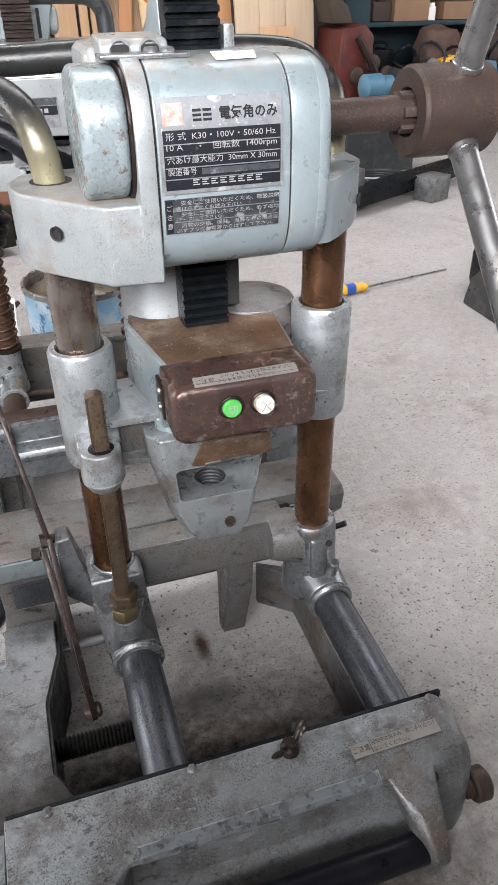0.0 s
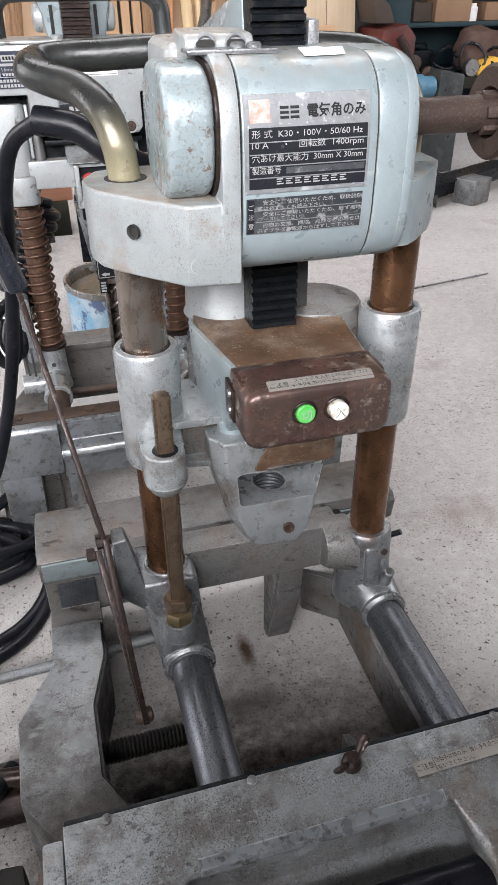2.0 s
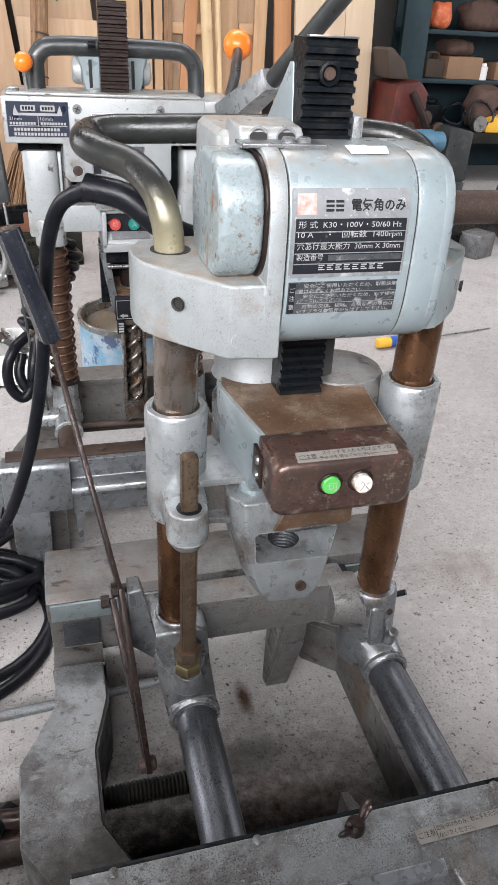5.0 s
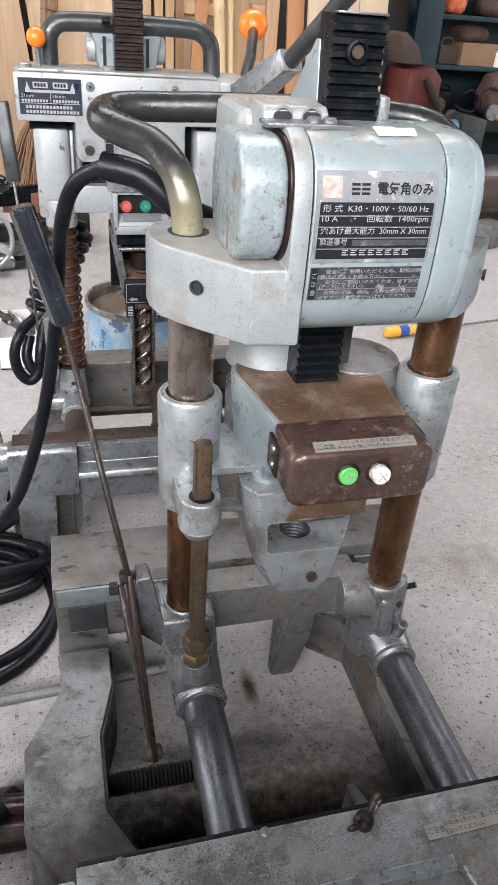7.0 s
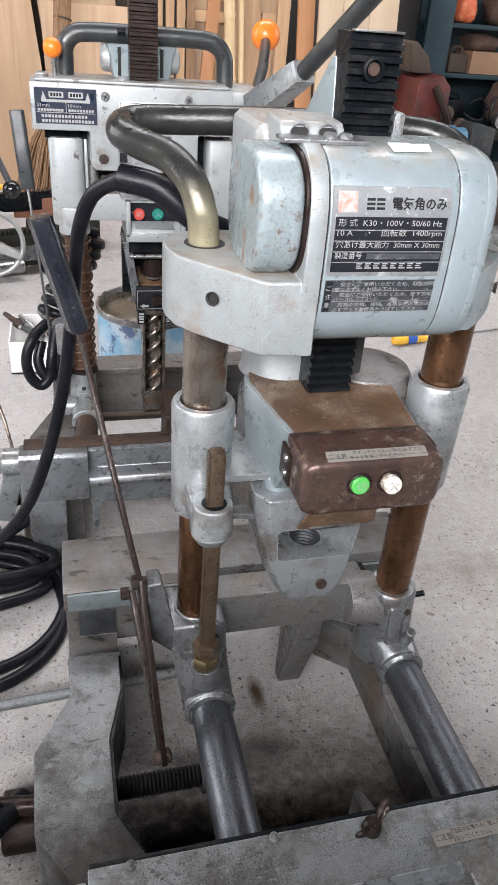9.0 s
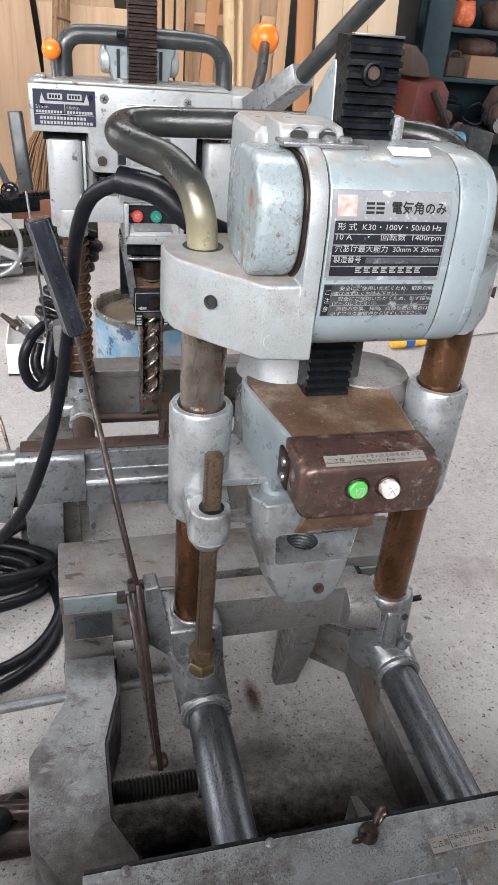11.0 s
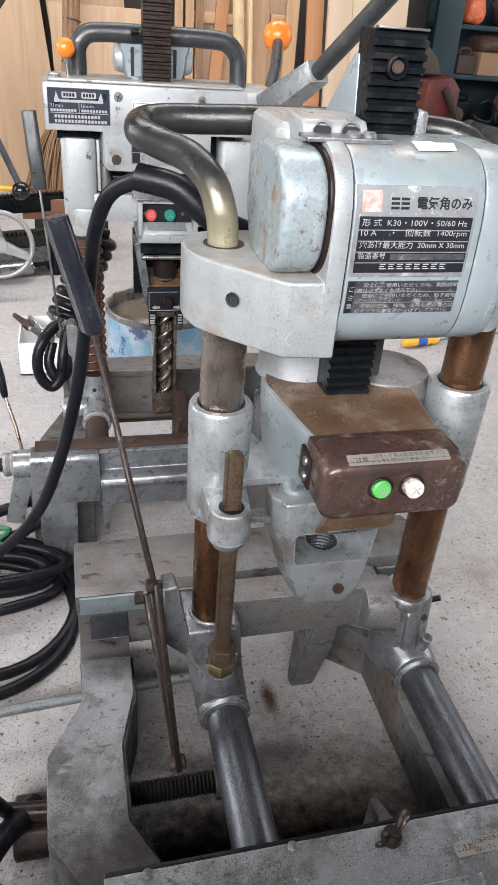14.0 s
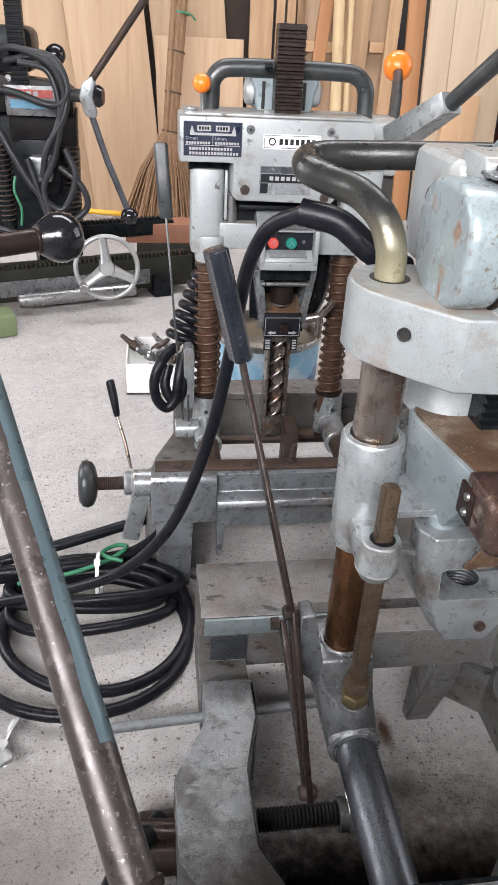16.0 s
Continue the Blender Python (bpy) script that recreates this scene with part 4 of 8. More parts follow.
part("screw_handle", bm, GREYTUBE, A, "worn grey rounded screw handle")
bm = sweep(B(), smooth_path([(-0.206, 0.250, 0.036), (-0.222, 0.228, 0.046), (-0.240, 0.200, 0.056), (-0.256, 0.165, 0.064), (-0.262, 0.125, 0.070), (-0.258, 0.085, 0.074)], 6), 0.0125, 14)
cyl(bm, (-0.234, 0.236, 0.048), (-0.247, 0.196, 0.156), 0.0075, None, 16)
part("handle_arm", bm, BLACKIRON, A, "bent black handle arm")
bm = prism(B(), [(-0.228, 0.015), (-0.220, 0.070), (-0.200, 0.088), (-0.180, 0.086), (-0.178, 0.062), (-0.150, 0.055), (-0.150, 0.015)], "z", 0.0, 0.135, 0.004)
part("end_lug", bm, BLACKCAST, A, "oil-blackened cast end lug")
bm = box(B(), -0.151, -0.1345, 0.0, 0.046, 0.09, 0.226, 0.003)
flg = part("end_flange", bm, BASECAST, A)
part("bolt", hexnut(B(), (-0.151, 0.030, 0.20), (-1, 0, 0), 0.008, 0.006), RUST, flg)
part("cross_rod", cyl(B(), (-0.268, 0.369, 0.052), (0.02, 0.390, 0.050), 0.0068), BASECAST, A, "dull steel cross rod")
prism_b = casting(B(), [(0.152, 0.150, 0.0), (0.152, 0.150, 0.104), (0.160, 0.148, 0.104), (0.196, 0.06, 0.100), (0.150, 0.06, 0.110), (0.150, 0.06, 0.0), (0.205, 0.06, 0.0), (0.162, 0.148, 0.0)], 0.003)
part("corner_gusset", prism_b, GREASECAST, A)

# columns and sliding sleeves
part("column", cyl(B(), (CL[0], CL[1], 0.20), (CL[0], CL[1], 0.43), 0.0200, None, 40), COLUMN, A, "browned oily steel column")
part("column", cyl(B(), (CL[0], CL[1], 0.44), (CL[0], CL[1], 0.66), 0.0200, None, 40), COLUMN_GREY, A, "dull grey-brown steel column")
part("column", cyl(B(), (CR[0], CR[1], 0.20), (CR[0], CR[1], 0.66), 0.0200, None, 40), COLUMN, A, "browned oily steel column")


def sleeve(c, z0, z1):
    return lathe(B(), (c[0], c[1], z0), (0, 0, 1), [(0.0215, 0), (0.027, 0), (0.0285, 0.004), (0.0295, z1 - z0 - 0.004), (0.0275, z1 - z0 - 0.0005), (0.0225, z1 - z0), (0.021, z1 - z0 - 0.004), (0.021, 0.0)], 44)


bm = sleeve(CL, 0.402, 0.522)
slL = part("sleeve", bm, CAST, A, "pale grey cast sliding sleeve")
# split ear that grips the toothed rod
bm = prism(B(), rounded(0.026, 0.028, 0.0125, 8, -0.004, 0.246), "z", 0.400, 0.4145, 0.002, None, 2, rounded(0.040, 0.042, 0.0185, 8, -0.004, 0.243))
prism(bm, rounded(0.040, 0.042, 0.0185, 8, -0.004, 0.243), "z", 0.4143, 0.446, 0.003, None, 3, rounded(0.037, 0.039, 0.0180, 8, -0.004, 0.243))
prism(bm, [(-0.0235, 0.243), (0.0155, 0.243), (0.019, 0.285), (-0.024, 0.285)], "z", 0.416, 0.4455, 0.004, None, 2)
part("rod_clamp", bm, CAST, slL, "rounded cast ear round the rod")
part("rod_bore", lathe(B(), (-0.003, 0.2405, 0.4455), (0, 0, 1), [(0, 0), (0.0112, 0), (0.0118, 0.0008), (0.0108, 0.0011), (0, 0.0011)], 28), BLACKIRON, slL, "dark greasy bore round the rod")
# webs to the spindle head
bm = box(B(), 0.010, 0.062, 0.268, 0.350, 0.4475, 0.4555, 0.002)
prism(bm, [(0.012, 0.272), (0.050, 0.264), (0.060, 0.268), (0.062, 0.350), (0.012, 0.350)], "z", 0.4025, 0.4095, 0.002)
part("web", bm, CAST, slL)
part("web_plate", box(B(), 0.006, 0.064, 0.282, 0.335, 0.4090, 0.448, 0.0015), GREASECAST, slL, "brown-stained plate between the webs")
slR = part("sleeve", sleeve(CR, 0.415, 0.535), CAST, A, "pale grey cast sliding sleeve")
bm = prism(B(), [(0.165, 0.47), (0.21, 0.472), (0.21, 0.43), (0.165, 0.40)], "y", 0.285, 0.320, 0.003)
box(bm, 0.195, 0.236, 0.266, 0.29, 0.445, 0.451, 0.002)
part("web", bm, CAST, slR)
# toothed rod
bm = box(B(), -0.0088, 0.0026, 0.2340, 0.2470, 0.240, 0.503, 0.0016)
for i in range(88):
    z = 0.256 + i * 0.0028
    for x0, x1 in ((-0.0106, -0.0083), (0.0021, 0.0044)):
        box(bm, x0, x1, 0.2350, 0.2460, z, z + 0.0015)
part("toothed_rod", bm, RODSTEEL, A, "greasy brown toothed stop rod")
bm = hexnut(B(), (-0.003, 0.2405, 0.234), (0, 0, 1), 0.0145, 0.0145, 0.35)
part("lock_nut", bm, BRASSY, A, "tarnished brass-coloured lock nut")
bm = hexnut(B(), (-0.003, 0.2405, 0.2535), (0, 0, 1), 0.0142, 0.0150, 0.9)
part("lock_nut", bm, RODSTEEL, A, "greasy brown lock nut")

# lever with black grip and its link
bm = B()


def bar(bm, p, q, w, t, n, bev=0.0008):
    """A flat bar from p to q, w wide, t thick along n."""
    d = Vector(q) - Vector(p)
    m = facing(p, d, Vector(n).cross(d))
    return box(bm, 0, d.length, -w / 2, w / 2, -t / 2, t / 2, bev, m)


NB = (1, 0.12, 0.0)
bar(bm, (-0.054, 0.190, 0.150), (-0.066, 0.290, 0.318), 0.021, 0.006, NB)
bar(bm, (-0.066, 0.287, 0.312), (-0.1128, 0.435, 0.540), 0.0145, 0.005, NB)
lev = part("lever", bm, DARKBAR, A, "long flat brown-black steel lever")
bm = B()
GA, GB = Vector((-0.1125, 0.435, 0.536)), Vector((-0.1420, 0.435, 0.650))
prism(bm, [(-0.0125, -0.006), (-0.008, -0.0105), (-0.003, -0.0095), (0.003, -0.0095), (0.008, -0.0105), (0.0125, -0.006), (0.0135, 0.0), (0.0125, 0.006), (0.008, 0.0105), (-0.008, 0.0105), (-0.0125, 0.006), (-0.0135, 0.0)], "z", 0, (GB - GA).length, 0.0016,
      Matrix.Translation(GA) @ frame_of(GB - GA) @ Matrix.Rotation(radians(20), 4, "Z"), 2)
part("grip", bm, GRIPBLACK, lev, "worn glossy black ridged lever grip")
bm = bar(B(), (-0.0745, 0.297, 0.297), (-0.0555, 0.200, 0.165), 0.0135, 0.006, NB)
lathe(bm, (-0.0865, 0.295, 0.295), (1, 0, 0), [(0, 0), (0.006, 0), (0.007, 0.001), (0.007, 0.009), (0, 0.009)], 6)
part("link", bm, DARKBAR, A, "short brown steel link bar")
bm = lathe(B(), (-0.075, 0.289, 0.315), (1, 0.1, 0), [(0, 0), (0.0075, 0), (0.008, 0.001), (0.008, 0.006), (0.005, 0.007), (0.005, 0.02), (0, 0.02)], 6)
part("pivot_bolt", bm, DARKBAR, A, "hexagon pivot bolt")
bm = lathe(B(), (-0.063, 0.192, 0.156), (1, 0.1, 0), [(0, 0), (0.007, 0), (0.008, 0.002), (0.008, 0.016), (0.006, 0.018), (0, 0.018)], 16)
part("pivot_pin", bm, RUST, A)

# spindle head: a faceted casting with a window in front and a threaded bore in its ledge
NOSE = [(0.040, 0.438), (0.043, 0.404), (0.057, 0.345), (0.070, 0.318), (0.080, 0.309), (0.130, 0.306), (0.143, 0.322), (0.149, 0.345), (0.159, 0.404), (0.162, 0.438)]
bm = carve(casting(B(), [(x, y, z) for y in (0.262, 0.325) for x, z in NOSE] + [(0.104 + (x - 0.104) * 0.82, 0.2455, z) for x, z in NOSE], 0.0028, 3),
           [casting(B(), [(x, y, z) for y in (0.20, 0.312) for x, z in ((0.066, 0.366), (0.070, 0.363), (0.140, 0.363), (0.1465, 0.367), (0.1540, 0.396), (0.150, 0.400), (0.068, 0.4015), (0.0635, 0.398))], 0.002, 3),
            lathe(B(), (0.106, 0.282, 0.330), (0, 0, 1), [(0, 0), (0.0165, 0), (0.0165, 0.0325), (0.0185, 0.0335), (0.0185, 0.038), (0, 0.038)], 40)])
head = part("chisel_holder", bm, CAST, A, "grey cast chisel holder with open front")
# shade inside the window opening put in as thin black sheets
part("recess_shade", box(B(), 0.062, 0.1515, 0.3085, 0.3115, 0.3645, 0.4000), BLACKCAST, head, "black sheet painting shade behind the window")
part("recess_shade", box(B(), 0.0652, 0.0672, 0.262, 0.3085, 0.3660, 0.3985), BLACKCAST, head, "black sheet painting shade on the inner side")
sock = part("chisel_socket", lathe(B(), (0.106, 0.282, 0.3305), (0, 0, 1), [(0, 0), (0.0162, 0), (0.0162, 0.001), (0, 0.001)], 28), BLACKCAST, head, "worn steel chisel socket")
for k in range(7):
    part("thread_turn", ring(B(), (0.106, 0.282, 0.334 + k * 0.0042), (0.106, 0.282, 0.3362 + k * 0.0042), 0.0146, 0.0164, 32, 0.0006), TUBE, sock)
part("spindle", lathe(B(), (0.106, 0.288, 0.378), (0, 0, 1), [(0, 0), (0.009, 0), (0.011, 0.003), (0.011, 0.008), (0.018, 0.012), (0.018, 0.024), (0, 0.024)], 24), RUST, head, "rusty drill spindle")
part("set_screw_hole", lathe(B(), (0.1155, 0.2465, 0.328), (0, -1, 0.1), [(0, 0.0015), (0.0035, 0.0015), (0.004, 0.0045), (0.0058, 0.005), (0.0058, 0.002), (0, 0.002)], 18), RUST, head)
GM = facing((0, 0.2385, 0.4085), (1, 0, 0.02), (0, -0.30, 1))
guard = part("guard_plate", prism(B(), [(0.078, 0.002), (0.084, 0.0), (0.150, 0.0), (0.157, 0.004), (0.153, 0.030), (0.088, 0.032)], "z", 0.0, 0.003, 0.001, GM), DUST, A, "dusty brown guard plate")
part("guard_edge", box(B(), 0.090, 0.136, 0.0006, 0.0045, 0.003, 0.0055, 0.001, GM), STEEL, guard, "bright rubbed lower edge")
part("corner_boss", cyl(B(), (0.068, 0.275, 0.424), (0.068, 0.275, 0.452), 0.0150, 0.0160, 28, 0.003), PAINT, A, "grey round corner boss")
bm = lathe(B(), (0.064, 0.272, 0.4225), (0, 0, -1), [(0, 0), (0.0115, 0), (0.0115, 0.009), (0.009, 0.011), (0, 0.011)], 20)
part("bolt", bm, RUST, A, "rusted bolt head")

# gear box under the motor with its brown cover
COVER = [(0.061, 0.200), (0.173, 0.197), (0.187, 0.315), (0.182, 0.345), (0.043, 0.345), (0.040, 0.328)]
COVER_LOW = [(0.058, 0.258), (0.166, 0.256), (0.182, 0.315), (0.178, 0.345), (0.046, 0.345), (0.046, 0.328)]
bm = prism(B(), COVER_LOW, "z", 0.444, 0.5235, 0.003, None, 2, COVER)
gear = part("gear_case", bm, PAINT, A, "pale blue-grey gear case")
inner = [(0.0645, 0.206), (0.170, 0.203), (0.183, 0.315), (0.178, 0.342), (0.047, 0.342), (0.0445, 0.328)]
part("cover_plate", prism(B(), inner, "z", 0.5237, 0.5262, 0.001), DUST, gear, "oily dusty brown cover plate")
for x, y in ((0.060, 0.31), (0.165, 0.305)):
    part("bolt", lathe(B(), (x, y, 0.526), (0, 0, 1), [(0, 0), (0.0062, 0), (0.0062, 0.001), (0.0035, 0.0012), (0.0035, 0.0004), (0, 0.0004)], 16), DUST, gear)
bm = lathe(B(), (0.084, 0.360, 0.521), (0, 0, 1), [(0, 0), (0.042, 0), (0.0395, 0.005), (0.039, 0.043), (0.0385, 0.044), (0.0385, 0.046), (0.0395, 0.047), (0.0395, 0.088), (0, 0.088)], 40)
part("gear_bell", lathe(B(), (0.112, 0.350, 0.436), (0, 0, 1), [(0, 0), (0.066, 0), (0.070, 0.006), (0.070, 0.058), (0.066, 0.064), (0, 0.068)], 40), FOOTCAST, A, "grey round gear bell")
part("motor_neck", bm, LIGHTCAST, A, "cream-grey motor neck")
bm = lathe(B(), (0.172, 0.345, 0.45), (0, 0, 1), [(0, 0), (0.050, 0), (0.052, 0.004), (0.050, 0.066), (0.043, 0.078), (0, 0.086)], 32)
part("rear_boss", bm, GREASECAST, A, "dark rounded rear flange")

# switch box
SHIFT = Vector((0.001, 0.006, 0.001))
bm = prism(B(), rounded(0.123, 0.0535, 0.013, 5, 0.1110, 0.5065), "y", 0.158, 0.207, 0.010, None, 4)
box(bm, 0.0505, 0.1715, 0.176, 0.212, 0.520, 0.5305, 0.003)
sw = part("switch_box", bm, SWITCHBOX, A, "worn maroon-brown switch box")
for x, mat, s in ((0.0970, GREENBTN, "切"), (0.1232, WHITEBTN, "入")):
    part("button_seat", ring(B(), (x, 0.1595, 0.5110), (x, 0.1568, 0.5107), 0.0088, 0.0108, 28, 0.0006), DARKBAR, sw)
    k = 0.0 if mat is GREENBTN else 0.004
    btn = part("push_button", lathe(B(), (x, 0.158, 0.5110), (0, -1, 0.12), [(0, 0), (0.0078, 0), (0.0078, 0.0035 + k), (0.0068, 0.0045 + k), (0, 0.0045 + k)], 28), mat, sw,
               "green plastic stop button" if mat is GREENBTN else "grubby white start button")
    part("lettering", text_bm(s, 0.0090, facing((x - 0.0041, 0.1523 - k, 0.5072 + k * 0.1), (1, 0, 0), (0, 0.12, 1))), INKWHITE if mat is GREENBTN else LABELTAN, btn)
LM = facing((0.0690, 0.1612, 0.5314), (1, 0.0, 0), (0, 0.945, 0.33))
lab = part("caution_label", plate(B(), 0.086, 0.0105, LM, 0.0005, 0, 0.001), LABELTAN, sw, "worn yellowed caution label")
part("lettering", text_bm("ご注意", 0.005, LM @ pose(0.0018, 0.003, 0.0007), 0.015), INKBLACK, lab)
part("lettering", text_bm("スイッチを入れる時は 必ずプロ", 0.0042, LM @ pose(0.022, 0.0058, 0.0007), 0.060), INKBLACK, lab)
part("lettering", text_bm("テクタを閉じてください。", 0.0042, LM @ pose(0.019, 0.0010, 0.0007), 0.046), INKBLACK, lab)
bm = box(B(), 0.0475, 0.0510, 0.190, 0.216, 0.490, 0.520, 0.001)
brk = part("bracket", bm, DARKBAR, sw)
for z in (0.498, 0.513):
    part("rivet", lathe(B(), (0.0478, 0.2, z), (-1, 0, 0), [(0, 0), (0.0042, 0), (0.0035, 0.002), (0, 0.0028)], 14), STEEL, brk)

SHIFT = Vector((0.002, 0.014, 0.004))
# motor: barrel-shaped cross-section
def barrel(a, b, cy, cz, n=40, e=3.4):
    out = []
    for i in range(n):
        t = 2 * math.pi * i / n
        c, s = math.cos(t), math.sin(t)
        out.append((cy + a * math.copysign(abs(c) ** (2 / e), c), cz + b * math.copysign(abs(s) ** (2 / e), s)))
    return out


bm = prism(B(), barrel(0.068, 0.0765, 0.270, 0.672), "x", 0.0622, 0.1622, 0.0018)
motor = part("motor_body", bm, PAINT, A, "pale blue-grey painted motor body")
bm = prism(B(), barrel(0.0676, 0.0762, 0.270, 0.672), "x", 0.1633, 0.1860, 0.0012)
prism(bm, barrel(0.0674, 0.0760, 0.270, 0.672), "x", 0.1750, 0.1970, 0.010, None, 4)
prism(bm, barrel(0.065, 0.0735, 0.270, 0.6715), "x", 0.160, 0.166, 0.001)
# right bracket over the column
prism(bm, [(0.186, 0.219), (0.206, 0.221), (0.219, 0.232), (0.243, 0.258), (0.2595, 0.284), (0.260, 0.335), (0.25, 0.348), (0.185, 0.336)], "z", 0.6065, 0.6590, 0.004, None, 2)
part("motor_end", bm, PAINT, motor, "pale blue-grey bracket over the column")
part("grub_hole", lathe(B(), (0.2500, 0.2685, 0.6275), (0.85, -0.52, 0), [(0, 0.0005), (0.004, 0.0005), (0.0055, 0.0035), (0, 0.0035)], 16), DARKHOLE, motor)
bm = prism(B(), barrel(0.070, 0.078, 0.270, 0.672), "x", 0.047, 0.0606, 0.002)
# left bracket round the column
prism(bm, [(-0.043, 0.308), (-0.0425, 0.290), (-0.037, 0.270), (-0.026, 0.254), (0.021, 0.2045), (0.061, 0.201), (0.061, 0.33), (0.030, 0.342), (-0.003, 0.346), (-0.032, 0.334)], "z", 0.597, 0.657, 0.003, None, 3)
left = part("motor_bracket", bm, GRIMEPAINT, A, "pale grey hammered cast bracket round the column")
part("grub_hole", lathe(B(), (-0.0122, 0.2373, 0.633), (-0.72, -0.69, 0.0), [(0, -0.001), (0.0038, -0.001), (0.004, 0.002), (0.0055, 0.003), (0.0055, 0.0005), (0, 0.0005)], 18), DARKHOLE, left)
for z in (0.643, 0.613):
    part("casting_mark", lathe(B(), (0.0285, 0.2042, z), (0, -1, 0), [(0.0054, -0.001), (0.0054, 0.0002), (0.0062, 0.0002), (0.0062, -0.001), (0.0054, -0.001)], 28), GRIMEPAINT, left)
part("socket_gap", lathe(B(), (-0.0085, 0.302, 0.6565), (0, 0, 1), [(0, 0), (0.0172, 0), (0.0172, 0.0009), (0, 0.0009)], 28), DARKHOLE, left, "dark gap round the handle's foot")
bm = prism(B(), barrel(0.054, 0.0455, 0.258, 0.6985, 44, 2.7), "x", 0.011, 0.0445, 0.007, None, 4)
cap = part("motor_cap", bm, CAPPAINT, A, "rounded yellowed end cap with rust spots")
part("gasket", prism(B(), barrel(0.055, 0.0465, 0.258, 0.6985, 44, 2.7), "x", 0.0445, 0.0475, 0.0006), DARKBAR, cap)
for x in (0.0613, 0.1628):
    part("joint", prism(B(), barrel(0.0665, 0.075, 0.270, 0.672), "x", x - 0.0015, x + 0.0015), DARKHOLE, motor)

# rating plate and caution plate on the motor
def on_motor(z):
    """The y of the motor's front at a height."""
    s = min(0.999, abs((z - 0.672) / 0.0765)) ** 3.4
    return 0.270 - 0.068 * (1 - s) ** (1 / 3.4)


def motor_plate(bm, x0, x1, z0, z1, lift, n=10, t=0.0006):
    """A thin sheet laid on the motor's round front."""
    tmp = B()
    rows = []
    for i in range(n + 1):
        z = z0 + (z1 - z0) * i / n
        y = on_motor(z) - lift
        rows.append([tmp.verts.new((x, y - k, z)) for k in (0, t) for x in (x0, x1)])
    for a, b in zip(rows, rows[1:]):
        tmp.faces.new((a[2], a[3], b[3], b[2]))
        tmp.faces.new((a[0], a[2], b[2], b[0]))
        tmp.faces.new((a[3], a[1], b[1], b[3]))
    tmp.faces.new((rows[0][0], rows[0][1], rows[0][3], rows[0][2]))
    tmp.faces.new((rows[-1][2], rows[-1][3], rows[-1][1], rows[-1][0]))
    bmesh.ops.recalc_face_normals(tmp, faces=tmp.faces)
    return join(bm, tmp)


def motor_text(s, h, x, z, width, lift=0.0016, bold=0.0):
    bm = text_bm(s, h, Matrix.Identity(4), width, 0.0, bold)
    for v in bm.verts:
        zz = z + v.co.y
        v.co = Vector((x + v.co.x, on_motor(zz) - lift, zz))
    return bm


rate = part("rating_plate", motor_plate(B(), 0.0635, 0.1555, 0.6625, 0.7255, 0.0004), FOIL, motor, "scuffed silver rating plate")
part("print_block", motor_plate(B(), 0.0665, 0.1535, 0.6655, 0.7055, 0.0011, 8, 0.0002), LABELBLACK, rate, "black printed field")
part("print_mark", motor_plate(B(), 0.0675, 0.082, 0.7085, 0.7225, 0.0011, 4, 0.0002), LABELRED, rate, "faded red printed patch")
for i in range(4):
    z = 0.6975 - i * 0.0078 - 0.0015
    part("print_rule", motor_plate(B(), 0.0668, 0.1532, z, z + 0.0007, 0.0014, 1, 0.0002), FOIL, rate)
part("lettering", motor_text("電気角のみ", 0.0088, 0.1085, 0.7105, 0.043, 0.0016, 0.00022), INKBLACK, rate)
for x in (0.0890, 0.0965):
    for zz in (0.7105, 0.7135, 0.7165):
        part("print_bar", motor_plate(B(), x, x + 0.0062, zz, zz + 0.0017, 0.0014, 1, 0.0002), INKBLACK, rate)
part("lettering", motor_text("形 式  K30・100V・50/60 Hz", 0.0056, 0.0685, 0.6990, 0.081), INKWHITE, rate)
part("lettering", motor_text("10 A     ・   回転数  1400rpm", 0.0056, 0.0685, 0.6912, 0.082), INKWHITE, rate)
part("lettering", motor_text("穴あけ最大能力  30mm X 30mm", 0.0056, 0.0685, 0.6834, 0.082), INKWHITE, rate)
part("lettering", motor_text("製造番号", 0.0054, 0.0685, 0.6756, 0.021), INKWHITE, rate)
part("print_bar", motor_plate(B(), 0.0935, 0.1525, 0.6752, 0.6795, 0.0014, 2, 0.0002), LABELGREY, rate)
for i in range(8):
    x = 0.0865 + i * 0.0068
    for k, (w, h) in enumerate(((0.0050, 0.0008), (0.0034, 0.0007), (0.0046, 0.0008))):
        part("print_bar", motor_plate(B(), x, x + w, 0.6682 + k * 0.0016, 0.6682 + k * 0.0016 + h, 0.0014, 1, 0.0002), INKWHITE, rate)
warn = part("caution_plate", motor_plate(B(), 0.0645, 0.1530, 0.6335, 0.6590, 0.0004), LABELGREY, motor, "dark grey caution plate in Japanese")
part("print_block", motor_plate(B(), 0.0652, 0.0702, 0.6342, 0.6583, 0.0011, 4, 0.0002), LABELBLACK, warn)
for i in range(3):
    part("lettering", motor_text("ご注意"[i], 0.0046, 0.0657, 0.6512 - i * 0.0068, 0.004), INKWHITE, warn)
for i, s in enumerate(("　安全にご使用いただくため、取扱説明", "書は必ずよくお読み下さい。", "　安全にご使用いただくため、必ず接地", "(アース)して下さい。", "　刃物の交換、掃除、点検などの場合は", "必ずプラグを電源からはずして下さい。")):
    part("lettering", motor_text(s, 0.0036, 0.0725 + (0.004 if s[0] == "　" else 0), 0.6545 - i * 0.0041, 0.076 if i % 2 == 0 or i == 5 else (0.052 if i == 1 else 0.034)), INKWHITE, warn)
